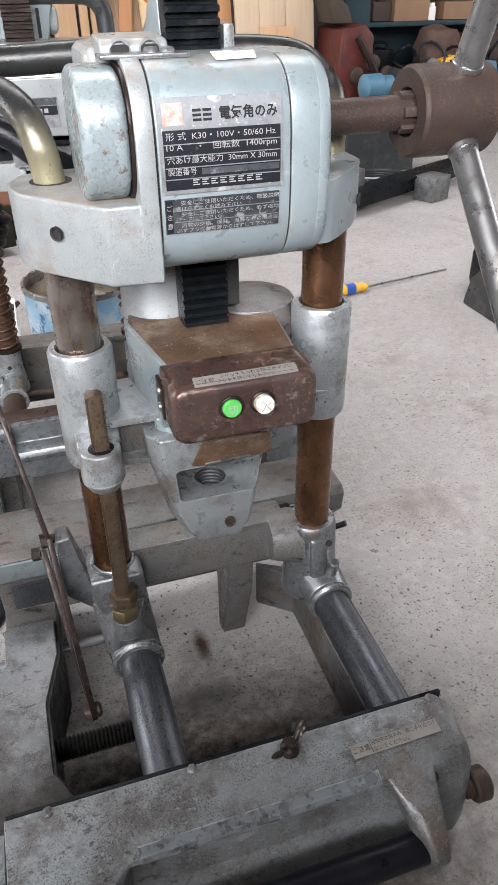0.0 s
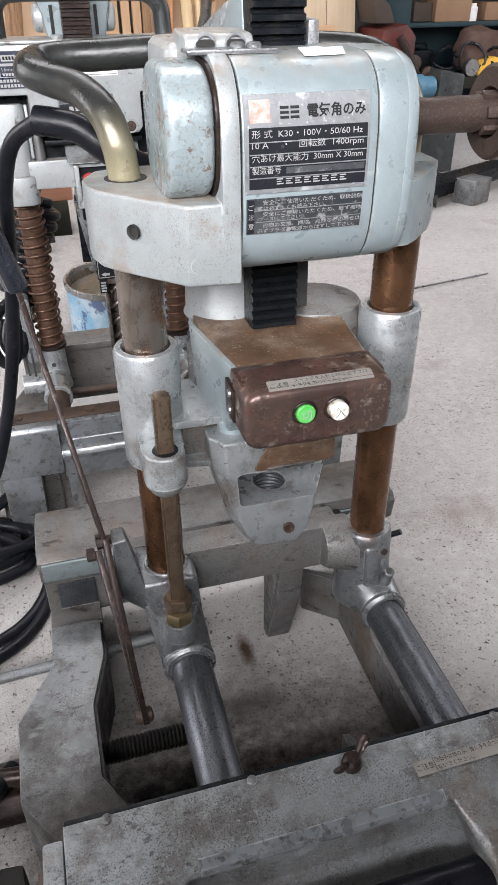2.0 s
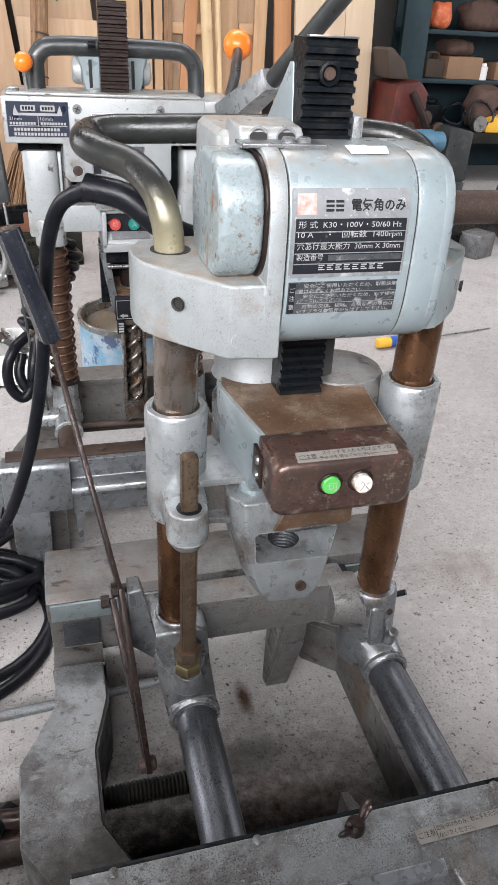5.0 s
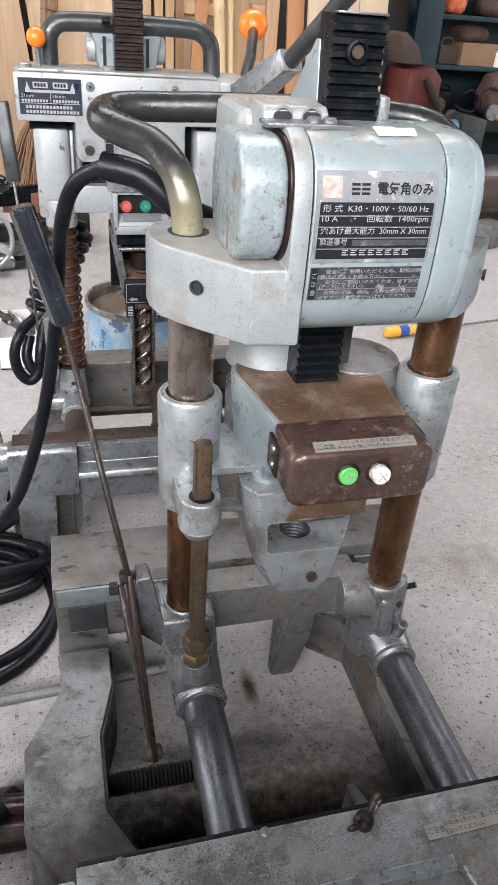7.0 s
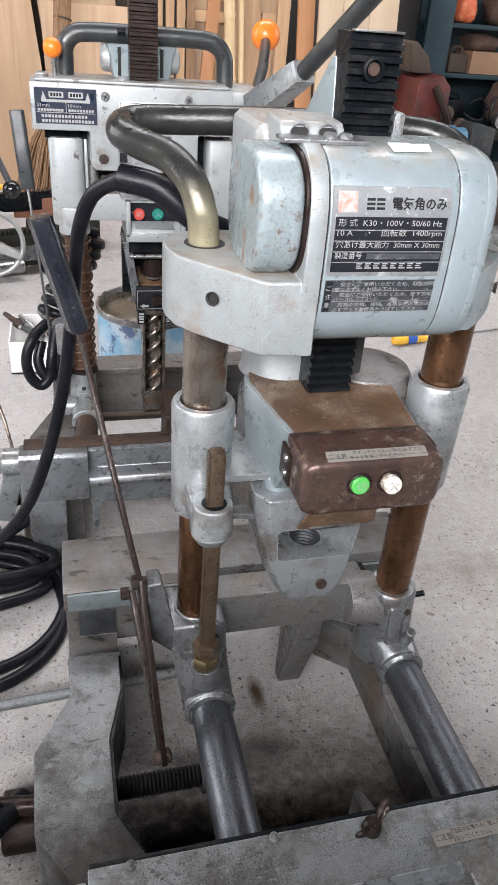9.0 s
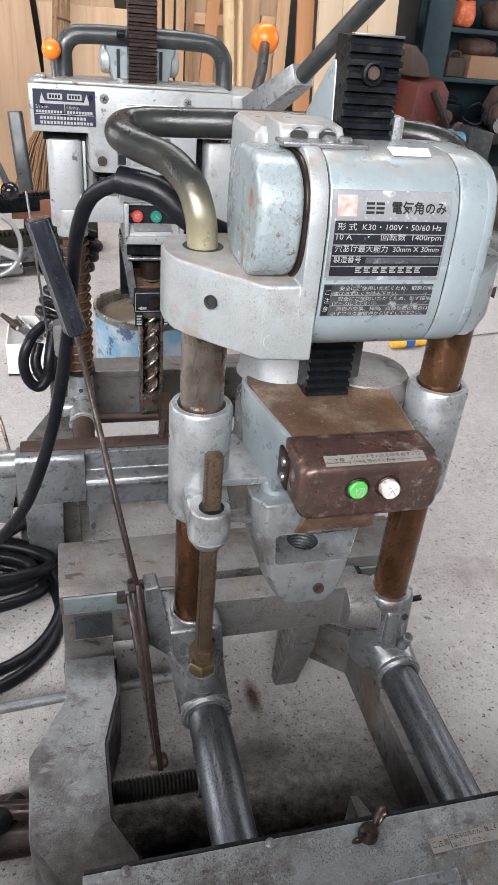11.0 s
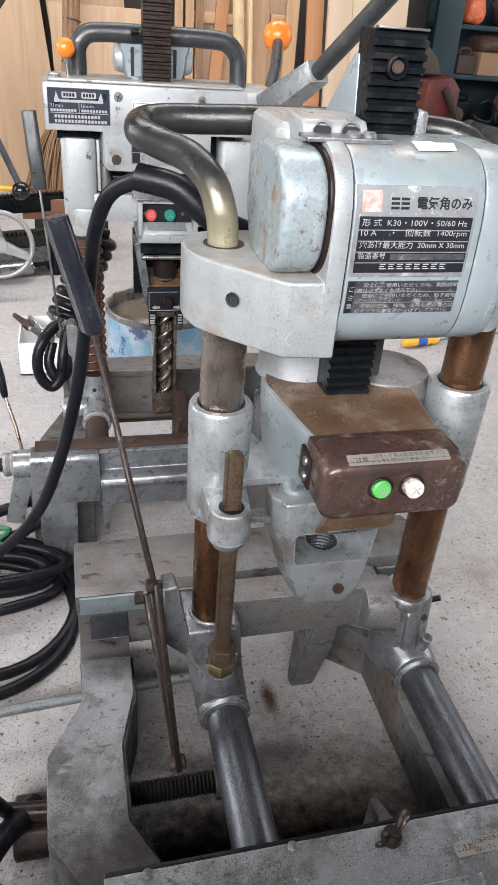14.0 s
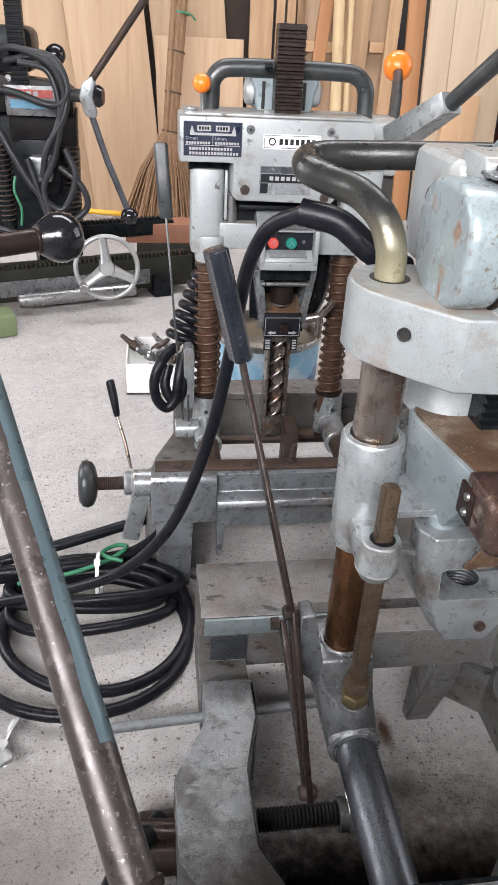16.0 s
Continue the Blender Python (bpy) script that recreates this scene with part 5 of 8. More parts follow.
for i in (1, 2):
    part("print_rule", motor_plate(B(), 0.0715, 0.1525, 0.6586 - i * 0.0083, 0.6591 - i * 0.0083, 0.0011, 1, 0.0002), FOIL, warn)
bm = prism(B(), [(0, 0), (0.030, 0.001), (0.0305, 0.010), (0.016, 0.0092), (0.013, 0.0105), (-0.002, 0.010)], "z", 0, 0.0006, 0, facing((0.1145, 0.2290, 0.7452), (0.9, 0, 0), (0, 0.75, 0.35)))
part("paper_label", bm, WHITE, motor, "torn white paper sticker")

# housing behind the motor, strap, rack and its fin
bm = prism(B(), rounded(0.058, 0.105, 0.016, 5, 0.058, 0.3475), "z", 0.655, 0.7515, 0.012, None, 3)
hous = part("rear_housing", bm, LIGHTCAST, A, "dirty cast rear housing with vent holes")
bm = prism(B(), [(0.263, 0.740), (0.263, 0.7540), (0.268, 0.7580), (0.31, 0.760), (0.315, 0.740)], "x", 0.038, 0.088, 0.003, None, 3)
hood = part("vent_hood", bm, LIGHTCAST, hous, "bright worn vent rim")
for x in (0.052, 0.074):
    part("hole_rim", ring(B(), (x, 0.2628, 0.7510), (x, 0.2622, 0.7510), 0.0058, 0.0080, 20, 0.0003), FOIL, hood)
    part("vent_hole", prism(B(), rounded(0.0135, 0.0062, 0.0028, 4, x, 0.7515), "y", 0.2615, 0.2640, 0.0), DARKHOLE, hood)
part("side_hole", lathe(B(), (0.0300, 0.332, 0.711), (-1, 0, 0), [(0, 0.0005), (0.0115, 0.0005), (0.0125, 0.0025), (0.0145, 0.003), (0.0155, 0.0), (0, -0.001)], 24), GLOSSBLACK, hous, "black plugged side hole")
part("strap", box(B(), 0.034, 0.098, 0.238, 0.262, 0.7470, 0.7500, 0.0008, None), FOOTCAST, A, "flat cast strap")
for x in (0.072, 0.084):
    part("screw", lathe(B(), (x, 0.250, 0.7500), (0, 0, 1), [(0, 0), (0.0054, 0), (0.0054, 0.0018), (0.0042, 0.0034), (0, 0.0038)], 18), FOOTCAST, A)
bm = prism(B(), [(0.298, 0.745), (0.307, 0.800), (0.316, 0.800), (0.385, 0.742), (0.385, 0.71), (0.30, 0.70)], "x", 0.0895, 0.103, 0.002)
part("rack_support", bm, PAINT, A, "grey-green triangular rack support")


def rack(bm, x0, x1, y0, y1, z0, z1, pitch, depth):
    """A toothed bar whose teeth face the front."""
    pts = [(y1, z1), (y1, z0)]
    n = int((z1 - z0) / pitch)
    for i in range(n):
        z = z0 + i * pitch
        pts += [(y0 + depth, z), (y0 + depth, z + pitch * 0.28), (y0, z + pitch * 0.42), (y0, z + pitch * 0.86)]
    pts += [(y0 + depth, z0 + n * pitch), (y0 + depth, z1)]
    return prism(bm, pts, "x", x0, x1, 0.0)


bm = rack(B(), 0.0905, 0.1318, 0.2775, 0.312, 0.520, 0.8175, 0.0086, 0.0055)
rk = part("rack", bm, BLACKIRON, A, "greasy black toothed rack")
part("rack_bolt", lathe(B(), (0.109, 0.2765, 0.794), (0, -1, 0), [(0, -0.004), (0.0085, -0.004), (0.0085, 0.0015), (0.0065, 0.002), (0.005, -0.001), (0, -0.001)], 22), BLACKIRON, rk, "bolt sunk in the rack")
part("rust_plug", lathe(B(), (0.109, 0.2752, 0.794), (0, -1, 0), [(0, 0), (0.0048, 0), (0.0040, 0.0012), (0, 0.0012)], 16), RUST, rk, "rusted bolt end")
part("worn_top", box(B(), 0.0915, 0.1308, 0.2780, 0.2860, 0.8176, 0.8192, 0.0005), STEEL, rk)
bm = box(B(), 0.136, 0.146, 0.285, 0.32, 0.735, 0.765, 0.004)
part("rack_guide", bm, BASECAST, A)
bm = box(B(), 0.138, 0.150, 0.30, 0.325, 0.53, 0.61, 0.002)
part("rack_guide", bm, GREYTUBE, A)

# carrying handle
HANDLE = [(-0.0075, 0.303, 0.636), (-0.0100, 0.300, 0.664), (-0.0125, 0.298, 0.682), (-0.019, 0.310, 0.7035), (-0.033, 0.334, 0.7172), (-0.054, 0.354, 0.7235), (-0.0690, 0.378, 0.7285), (-0.063, 0.409, 0.732), (-0.040, 0.419, 0.734), (-0.006, 0.418, 0.735), (0.03, 0.410, 0.737), (0.12, 0.408, 0.738), (0.20, 0.402, 0.737), (0.238, 0.385, 0.731), (0.252, 0.355, 0.712), (0.250, 0.33, 0.69), (0.247, 0.322, 0.645)]
P = smooth_path(HANDLE, 7)
part("handle", sweep(B(), P, 0.0128, 20), PLATED, A, "grey bent handle tube, yellow zinc at its foot")

SHIFT = Vector((0.0, 0.0, 0.011))
# feed shaft, hub and handle bars
bm = cyl(B(), (0.185, 0.300, 0.686), (0.312, 0.300, 0.686), 0.0145, None, 32)
shaft = part("feed_shaft", bm, RUST, A, "rusted brown feed shaft")
bm = lathe(B(), (0.303, 0.300, 0.686), (1, 0, 0), [(0, 0.016), (0.0185, 0.016), (0.0195, 0.002), (0.0205, 0), (0.035, 0), (0.0378, 0.003), (0.0378, 0.072), (0.035, 0.075), (0, 0.075)], 48)
hub = part("feed_hub", bm, RUST, A, "rusted brown iron handle hub")
bm = B()
for a in (20, 80, 140, 200, 260, 320):
    box(bm, 0.293, 0.318, -0.0042, 0.0042, 0.0125, 0.0178, 0.0008, Matrix.Translation((0, 0.30, 0.686)) @ Matrix.Rotation(radians(a), 4, "X"))
part("shaft_teeth", bm, RUST, shaft)
for d in ((0, -0.37, 0.93), (0, -0.67, -0.74)):
    d = Vector(d).normalized()
    c = Vector((0.349, 0.300, 0.686))
    bm = sweep(B(), [c + d * 0.034, c + d * 0.10, c + d * 0.24], 0.0122, 20)
    ring(bm, c + d * 0.036, c + d * 0.042, 0.0122, 0.0135, 20, 0.001)
    part("handle_bar", bm, STEEL, hub, "dull steel handle bar")
SHIFT = Vector()

# ---- second mortiser behind ----
M2 = thing("mortising_machine", (0.02, 0.95, 0.0), "pale grey mortiser with spring columns and orange knobs on concrete", "power tool")
bm = prism(B(), [(-0.158, 0.651), (-0.0745, 0.651), (-0.0745, 0.602), (-0.067, 0.595), (0.085, 0.592), (0.092, 0.60), (0.092, 0.65), (0.145, 0.65), (0.145, 0.716), (-0.158, 0.716)], "y", 0.920, 1.010, 0.003, None, 2)
hs = part("front_housing", bm, LIGHTCAST, M2, "pale grey scuffed front housing")
box_b = box(B(), -0.150, 0.140, 0.925, 1.03, 0.7165, 0.7205, 0.0015)
part("top_plate", box_b, LIGHTCAST, hs)
FX = facing((-0.1525, 0.9195, 0.660), (1, 0, 0), (0, 0, 1))
lab = part("instruction_plate", plate(B(), 0.090, 0.0495, FX, 0.0008, 0, 0.001), FOIL, hs, "dark blue instruction plate")
part("print_block", plate(B(), 0.0885, 0.048, FX @ pose(0.0008, 0.0008, 0.0008), 0.0003), LABELBLUE, lab)
FT = FX @ pose(0, 0, 0.0012)
bm = prism(B(), [(0.010, 0.030), (0.080, 0.030), (0.080, 0.0335), (0.077, 0.044), (0.073, 0.0335), (0.017, 0.0335), (0.013, 0.044), (0.010, 0.0335)], "z", 0, 0.0003, 0, FT)
part("print_arrow", bm, INKWHITE, lab, "white printed double arrow")
for x, s in ((0.021, "高速ギヤ"), (0.049, "低速ギヤ")):
    part("print_field", plate(B(), 0.021, 0.008, FT @ pose(x, 0.036, 0), 0.0003, 0, 0.001), INKWHITE, lab)
for k in range(4):
    for x in (0.0235, 0.0515):
        part("print_bar", plate(B(), 0.003, 0.0045, FT @ pose(x + k * 0.0042, 0.0378, 0.0004), 0.0003), INKBLACK, lab)
part("lettering", text_bm("21mm", 0.0065, FT @ pose(0.0035, 0.0235, 0), 0.018), INKWHITE, lab)
part("lettering", text_bm("16mm", 0.0065, FT @ pose(0.048, 0.0235, 0), 0.018), INKWHITE, lab)
part("print_rule", plate(B(), 0.084, 0.0008, FT @ pose(0.0025, 0.0155, 0)), INKWHITE, lab)
part("print_rule", plate(B(), 0.0008, 0.014, FT @ pose(0.0445, 0.016, 0)), INKWHITE, lab)
for i in range(9):
    for x, z in ((0.004, 0.0175), (0.048, 0.0175)):
        part("print_bar", plate(B(), 0.0032, 0.0035, FT @ pose(x + i * 0.0042, z, 0), 0.0003), INKWHITE, lab)
for i in range(16):
    for z in (0.009, 0.0025):
        if i < 14 or z < 0.005:
            part("print_bar", plate(B(), 0.0035, 0.0040, FT @ pose(0.009 + i * 0.0048, z, 0), 0.0003), INKWHITE, lab)
FX = facing((-0.030, 0.9195, 0.6735), (1, 0, 0), (0, 0, 1))
lab = part("name_plate", plate(B(), 0.090, 0.0215, FX, 0.0008, 0, 0.001), WHITE, hs, "white name plate with dark border")
for x, y, w, h in ((0.0015, 0.0015, 0.087, 0.0008), (0.0015, 0.0192, 0.087, 0.0008), (0.0015, 0.0015, 0.0008, 0.018), (0.0877, 0.0015, 0.0008, 0.018)):
    part("print_rule", plate(B(), w, h, FX @ pose(x, y, 0.0008), 0.0003), INKBLACK, lab)
part("print_mark", lathe(B(), FX @ Vector((0.014, 0.0108, 0.0008)), (0, -1, 0), [(0.0038, 0), (0.0038, 0.0003), (0.0058, 0.0003), (0.0058, 0), (0.0038, 0)], 20), INKBLACK, lab)
for i in range(7):
    part("print_bar", plate(B(), 0.0055, 0.0085, FX @ pose(0.025 + i * 0.0085, 0.0065, 0.0008), 0.0003), INKBLACK, lab)
FX = facing((-0.033, 0.9195, 0.606), (1, 0, 0), (0, 0, 1))
lab = part("rating_plate", plate(B(), 0.083, 0.043, FX, 0.0008, 0, 0.001), FOIL, hs, "scratched rating plate")
part("print_block", plate(B(), 0.079, 0.013, FX @ pose(0.002, 0.018, 0.0008), 0.0003), LABELBLACK, lab)
part("print_block", plate(B(), 0.079, 0.010, FX @ pose(0.002, 0.032, 0.0008), 0.0003), LABELGREY, lab)
part("print_block", plate(B(), 0.012, 0.015, FX @ pose(0.002, 0.002, 0.0008), 0.0003), LABELBLACK, lab)
for i in range(6):
    part("print_bar", plate(B(), 0.006, 0.006, FX @ pose(0.016 + i * 0.009, 0.0215, 0.0012), 0.0003), INKWHITE, lab)
for x, z, r in ((-0.050, 0.700, 0.0068), (0.0755, 0.700, 0.0068), (-0.055, 0.612, 0.0075), (0.074, 0.602, 0.0075)):
    scr = part("screw", lathe(B(), (x, 0.920, z), (0, -1, 0), [(0, 0.0), (r, 0.0), (r, 0.0006), (r * 0.85, 0.0016), (0, 0.0019)], 20), FOOTCAST if z > 0.65 else RUST, hs, "dull cross-head screw")
    for a in (25, 115):
        part("screw_slot", box(B(), -r * 0.6, r * 0.6, -0.0022, -0.0012, -0.0007, 0.0007, 0, Matrix.Translation((x, 0.920, z)) @ Matrix.Rotation(radians(a), 4, "Y")), DARKHOLE, scr)
    if z < 0.65:
        part("screw_seat", ring(B(), (x, 0.9185, z), (x, 0.921, z), r + 0.0002, r + 0.0028, 24, 0.0004), LIGHTCAST, scr, "raised rim round the screw")
for x in (-0.140, -0.02):
    part("bolt", lathe(B(), (x, 0.945, 0.7205), (0, 0, 1), [(0, 0), (0.009, 0), (0.009, 0.004), (0.006, 0.006), (0, 0.006)], 18), CAST, hs)
knob = part("gear_stick", cyl(B(), (-0.120, 0.972, 0.715), (-0.122, 0.970, 0.748), 0.0035, None, 12), STEEL, M2)
part("knob", ball(B(), (-0.122, 0.970, 0.757), 0.0140, 24), ORANGE, knob, "glossy orange ball knob")
# rack, motor, handle
part("rack", rack(B(), -0.0095, 0.0325, 0.955, 0.985, 0.70, 0.842, 0.0108, 0.006), DARKBAR, M2, "dark brown toothed rack")
part("rack_peg", cyl(B(), (-0.026, 0.972, 0.784), (-0.014, 0.972, 0.784), 0.006, None, 12), BLACKIRON, M2)
bm = prism(B(), [(-0.030, 0.716), (-0.034, 0.730), (-0.037, 0.750), (-0.043, 0.768), (-0.044, 0.776), (0.070, 0.776), (0.069, 0.768), (0.063, 0.750), (0.060, 0.730), (0.056, 0.716)], "y", 1.0, 1.12, 0.006, None, 3)
mot = part("motor_body", bm, PAINT, M2, "grey motor housing with dark slots")
for x in (-0.022, 0.044):
    part("vent_slot", box(B(), x - 0.0026, x + 0.0026, 0.9985, 1.002, 0.722, 0.762, 0.001), DARKHOLE, mot)
for x, d in ((-0.036, -1), (0.062, 1)):
    part("brush_cap", lathe(B(), (x, 1.03, 0.745), (d, 0, 0), [(0, 0), (0.0205, 0), (0.0205, 0.006), (0.0185, 0.011), (0.014, 0.0135), (0, 0.0145)], 28), LIGHTCAST, mot)
H2 = [(-0.105, 1.0, 0.70), (-0.105, 1.0, 0.738), (-0.103, 1.0, 0.760), (-0.090, 1.0, 0.775), (-0.067, 1.0, 0.779), (0.0, 1.0, 0.780), (0.10, 1.0, 0.779), (0.128, 1.0, 0.774), (0.143, 1.0, 0.758), (0.146, 1.0, 0.735), (0.147, 1.0, 0.70)]
part("handle", sweep(B(), smooth_path(H2, 6), 0.0135, 16), GREYTUBE, M2, "dark grey bent handle tube")
# feed hub at the side with two bars
bm = prism(B(), [(0.97, 0.63), (0.97, 0.71), (1.0, 0.716), (1.06, 0.716), (1.08, 0.69), (1.06, 0.63)], "x", 0.145, 0.205, 0.006)
hub2 = part("feed_hub", bm, LIGHTCAST, M2, "pale cast feed hub")
bm = B()
so, sd_ = Vector((0.195, 0.965, 0.690)), Vector((0.037, -0.117, 0.065))
sm = Matrix.Translation(so) @ frame_of(sd_)
prism(bm, [(-0.024, -0.019), (0.024, -0.019), (0.024, 0.019), (-0.024, 0.019)], "z", 0.0, sd_.length, 0.003, sm, 2, [(-0.0165, -0.0155), (0.0165, -0.0155), (0.0165, 0.0155), (-0.0165, 0.0155)])
part("handle_socket", bm, CAST, hub2, "pale grey square handle socket")
d = Vector((0.10, -0.30, 0.235)).normalized()
part("handle_bar", sweep(B(), [Vector((0.229, 0.856, 0.748)) + d * k for k in (0, 0.1, 0.26)], 0.0125, 16), GREYTUBE, hub2, "dark grey steel handle bar")
br = part("handle_bar", sweep(B(), [(0.215, 1.06, 0.70), (0.255, 1.18, 0.735), (0.287, 1.295, 0.775)], 0.010, 14), GREYTUBE, hub2)
part("knob", ball(B(), (0.288, 1.303, 0.781), 0.0285, 26), ORANGE, br, "glossy orange ball knob")
# columns with springs
for x in (-0.103, 0.140):
    col = part("column", cyl(B(), (x, 1.0, 0.17), (x, 1.0, 0.70), 0.0195, None, 28), SPRINGRUST, M2, "rusty brown column")
    part("spring", sweep(B(), helix((x, 1.0, 0.222), (x, 1.0, 0.505), 0.0232, 17), 0.0025, 6), SPRINGRUST, col, "rusty coil spring")
    part("spring_cup", lathe(B(), (x, 1.0, 0.214), (0, 0, 1), [(0, 0), (0.027, 0), (0.027, 0.006), (0.022, 0.009), (0, 0.009)], 24), DARKBAR, col)
# castings round the columns
bm = prism(B(), rounded(0.054, 0.066, 0.016, 5, -0.111, 0.985), "z", 0.50, 0.636, 0.004, None, 2)
box(bm, -0.110, -0.018, 0.955, 1.0, 0.508, 0.552, 0.004)
prism(bm, rounded(0.050, 0.05, 0.018, 5, -0.105, 0.972), "z", 0.485, 0.53, 0.003, None, 2)
part("sleeve", bm, LIGHTCAST, M2, "pale grey cast sleeve")
bm = prism(B(), rounded(0.070, 0.066, 0.012, 4, 0.146, 0.985), "z", 0.50, 0.640, 0.004, None, 2)
box(bm, 0.06, 0.16, 0.955, 1.0, 0.500, 0.552, 0.004)
part("sleeve", bm, LIGHTCAST, M2, "pale grey cast sleeve")
# shade under the housing put in as a black block
part("gap", box(B(), -0.142, -0.076, 0.960, 1.0, 0.634, 0.6515), BLACKIRON, M2, "black block painting shade under the housing")
part("clamp_rib", box(B(), -0.0835, -0.0785, 0.957, 0.985, 0.556, 0.634, 0.0015), LIGHTCAST, M2)
for x in (-0.09, 0.125):
    part("guide_post", cyl(B(), (x + 0.02, 0.965, 0.55), (x + 0.02, 0.965, 0.65), 0.009, None, 18), STEEL, M2)
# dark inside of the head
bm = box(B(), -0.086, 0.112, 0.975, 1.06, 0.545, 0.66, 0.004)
part("inner_casting", bm, BLACKIRON, M2, "dark block filling the inside of the head")
bm = prism(B(), [(0.935, 0.548), (1.0, 0.548), (1.0, 0.575), (0.96, 0.575)], "x", -0.030, 0.086, 0.003)
part("switch_hood", bm, BASECAST, M2, "dirty grey hood over the switch")
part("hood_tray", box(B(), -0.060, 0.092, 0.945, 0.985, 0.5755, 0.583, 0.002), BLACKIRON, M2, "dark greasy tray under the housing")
# switch housing
bm = box(B(), -0.022, 0.078, 0.945, 0.957, 0.540, 0.548, 0.002)
prism(bm, [(0.9365, 0.4895), (0.9565, 0.4895), (0.9565, 0.508), (0.9530, 0.509), (0.9420, 0.499)], "x", -0.0145, 0.0705, 0.002)
box(bm, -0.022, 0.078, 0.935, 0.957, 0.478, 0.492, 0.002)
box(bm, -0.022, -0.014, 0.935, 0.957, 0.485, 0.545, 0.002)
box(bm, 0.070, 0.078, 0.935, 0.957, 0.485, 0.545, 0.002)
box(bm, -0.022, 0.078, 0.955, 1.02, 0.478, 0.548, 0.002)
swb = part("switch_housing", bm, LIGHTCAST, M2, "grey switch housing with chipped lip")
part("switch_panel", box(B(), -0.013, 0.069, 0.9535, 0.956, 0.492, 0.540), LABELBLACK, swb)
for x, mt, s in ((0.001, REDBTN, "切"), (0.0325, TEALBTN, "入")):
    bt = part("push_button", lathe(B(), (x, 0.954, 0.521), (0, -1, 0), [(0, 0), (0.0095, 0), (0.0095, 0.006), (0.008, 0.0075), (0, 0.0075)], 22), mt, swb, "red stop button" if mt is REDBTN else "teal start button")
    part("lettering", text_bm(s, 0.010, facing((x - 0.0045, 0.9458, 0.5175), (1, 0, 0), (0, 0, 1))), INKWHITE, bt)
part("chipped_lip", prism(B(), [(0.9405, 0.4985), (0.9515, 0.5083), (0.9500, 0.5100), (0.9395, 0.5000)], "x", -0.006, 0.058, 0.0005), FOIL, swb, "bright chipped lip")
for x in (-0.008, 0.054):
    part("screw", lathe(B(), (x, 0.954, 0.523), (0, -1, 0), [(0, 0), (0.0035, 0), (0.003, 0.002), (0, 0.002)], 12), STEEL, swb)
# chisel holder and chisel
bm = box(B(), -0.024, 0.084, 1.02, 1.035, 0.36, 0.478, 0.002)
box(bm, -0.006, 0.068, 0.965, 1.03, 0.355, 0.385, 0.002)
ho = part("chisel_holder", bm, BLACKIRON, M2, "dark greasy chisel holder")
part("dark_slab", box(B(), -0.016, 0.074, 0.962, 1.02, 0.452, 0.4775, 0.002), BLACKIRON, ho, "black greasy block under the switch")
part("brown_floor", prism(B(), [(0.975, 0.386), (1.020, 0.398), (1.020, 0.41), (0.975, 0.392)], "x", -0.002, 0.063, 0.001), DUST, ho, "brown oily shelf")
part("cheek", prism(B(), [(-0.026, 0.470), (-0.012, 0.470), (0.004, 0.365), (-0.008, 0.36)], "y", 0.965, 1.03, 0.002), BASEPALE, ho)
part("cheek", prism(B(), [(0.072, 0.470), (0.086, 0.470), (0.070, 0.36), (0.058, 0.365)], "y", 0.965, 1.03, 0.002), BASEPALE, ho)
part("holder_plate", box(B(), -0.005, 0.063, 0.957, 0.9645, 0.347, 0.392, 0.002), LABELBLACK, ho, "black plate with white border")
for x0, x1, z0, z1 in ((-0.003, 0.061, 0.3505, 0.3515), (-0.003, 0.061, 0.3845, 0.3855), (-0.003, -0.002, 0.3505, 0.3855), (0.060, 0.061, 0.3505, 0.3855)):
    part("print_rule", box(B(), x0, x1, 0.9562, 0.9568, z0, z1), INKWHITE, ho)
part("holder_bolt", hexnut(B(), (0.030, 0.957, 0.369), (0, -1, 0), 0.010, 0.012), DARKBAR, ho)
for sx in (-1, 1):
    part("print_arrow", prism(B(), [(0.029 + sx * 0.012, 0.3545), (0.029 + sx * 0.020, 0.3545), (0.029 + sx * 0.020, 0.3525), (0.029 + sx * 0.027, 0.3565), (0.029 + sx * 0.020, 0.3605), (0.029 + sx * 0.020, 0.3585), (0.029 + sx * 0.012, 0.3585)], "y", 0.9562, 0.9568), INKWHITE, ho)
for x in (-0.012, 0.071):
    part("bolt", lathe(B(), (x, 0.964, 0.368), (0, -1, 0), [(0, 0), (0.0055, 0), (0.005, 0.004), (0, 0.005)], 14), STEEL, ho)
for x, w in ((-0.003, 0.014), (0.047, 0.012)):
    tag = part("side_tag", box(B(), x, x + w, 0.958, 0.9640, 0.3215, 0.3460, 0.0008), LABELBLACK, ho, "small black side tag")
    for k in range(4):
        part("print_bar", box(B(), x + 0.0025, x + w - 0.0025, 0.9572, 0.9578, 0.3245 + k * 0.005, 0.3275 + k * 0.005), INKWHITE, tag)
part("spindle_ring", ring(B(), (0.030, 0.995, 0.398), (0.030, 0.995, 0.412), 0.012, 0.0185, 28, 0.002), STEEL, ho, "bright worn spindle ring")
part("stop_rod", cyl(B(), (-0.015, 0.958, 0.447), (0.072, 0.958, 0.447), 0.004, None, 12), STEEL, ho)
part("spindle", lathe(B(), (0.030, 0.995, 0.385), (0, 0, 1), [(0, 0), (0.014, 0), (0.014, 0.012), (0.021, 0.02), (0.021, 0.05), (0.017, 0.052), (0.017, 0.09), (0, 0.09)], 22), DARKBAR, ho)
bm = B()
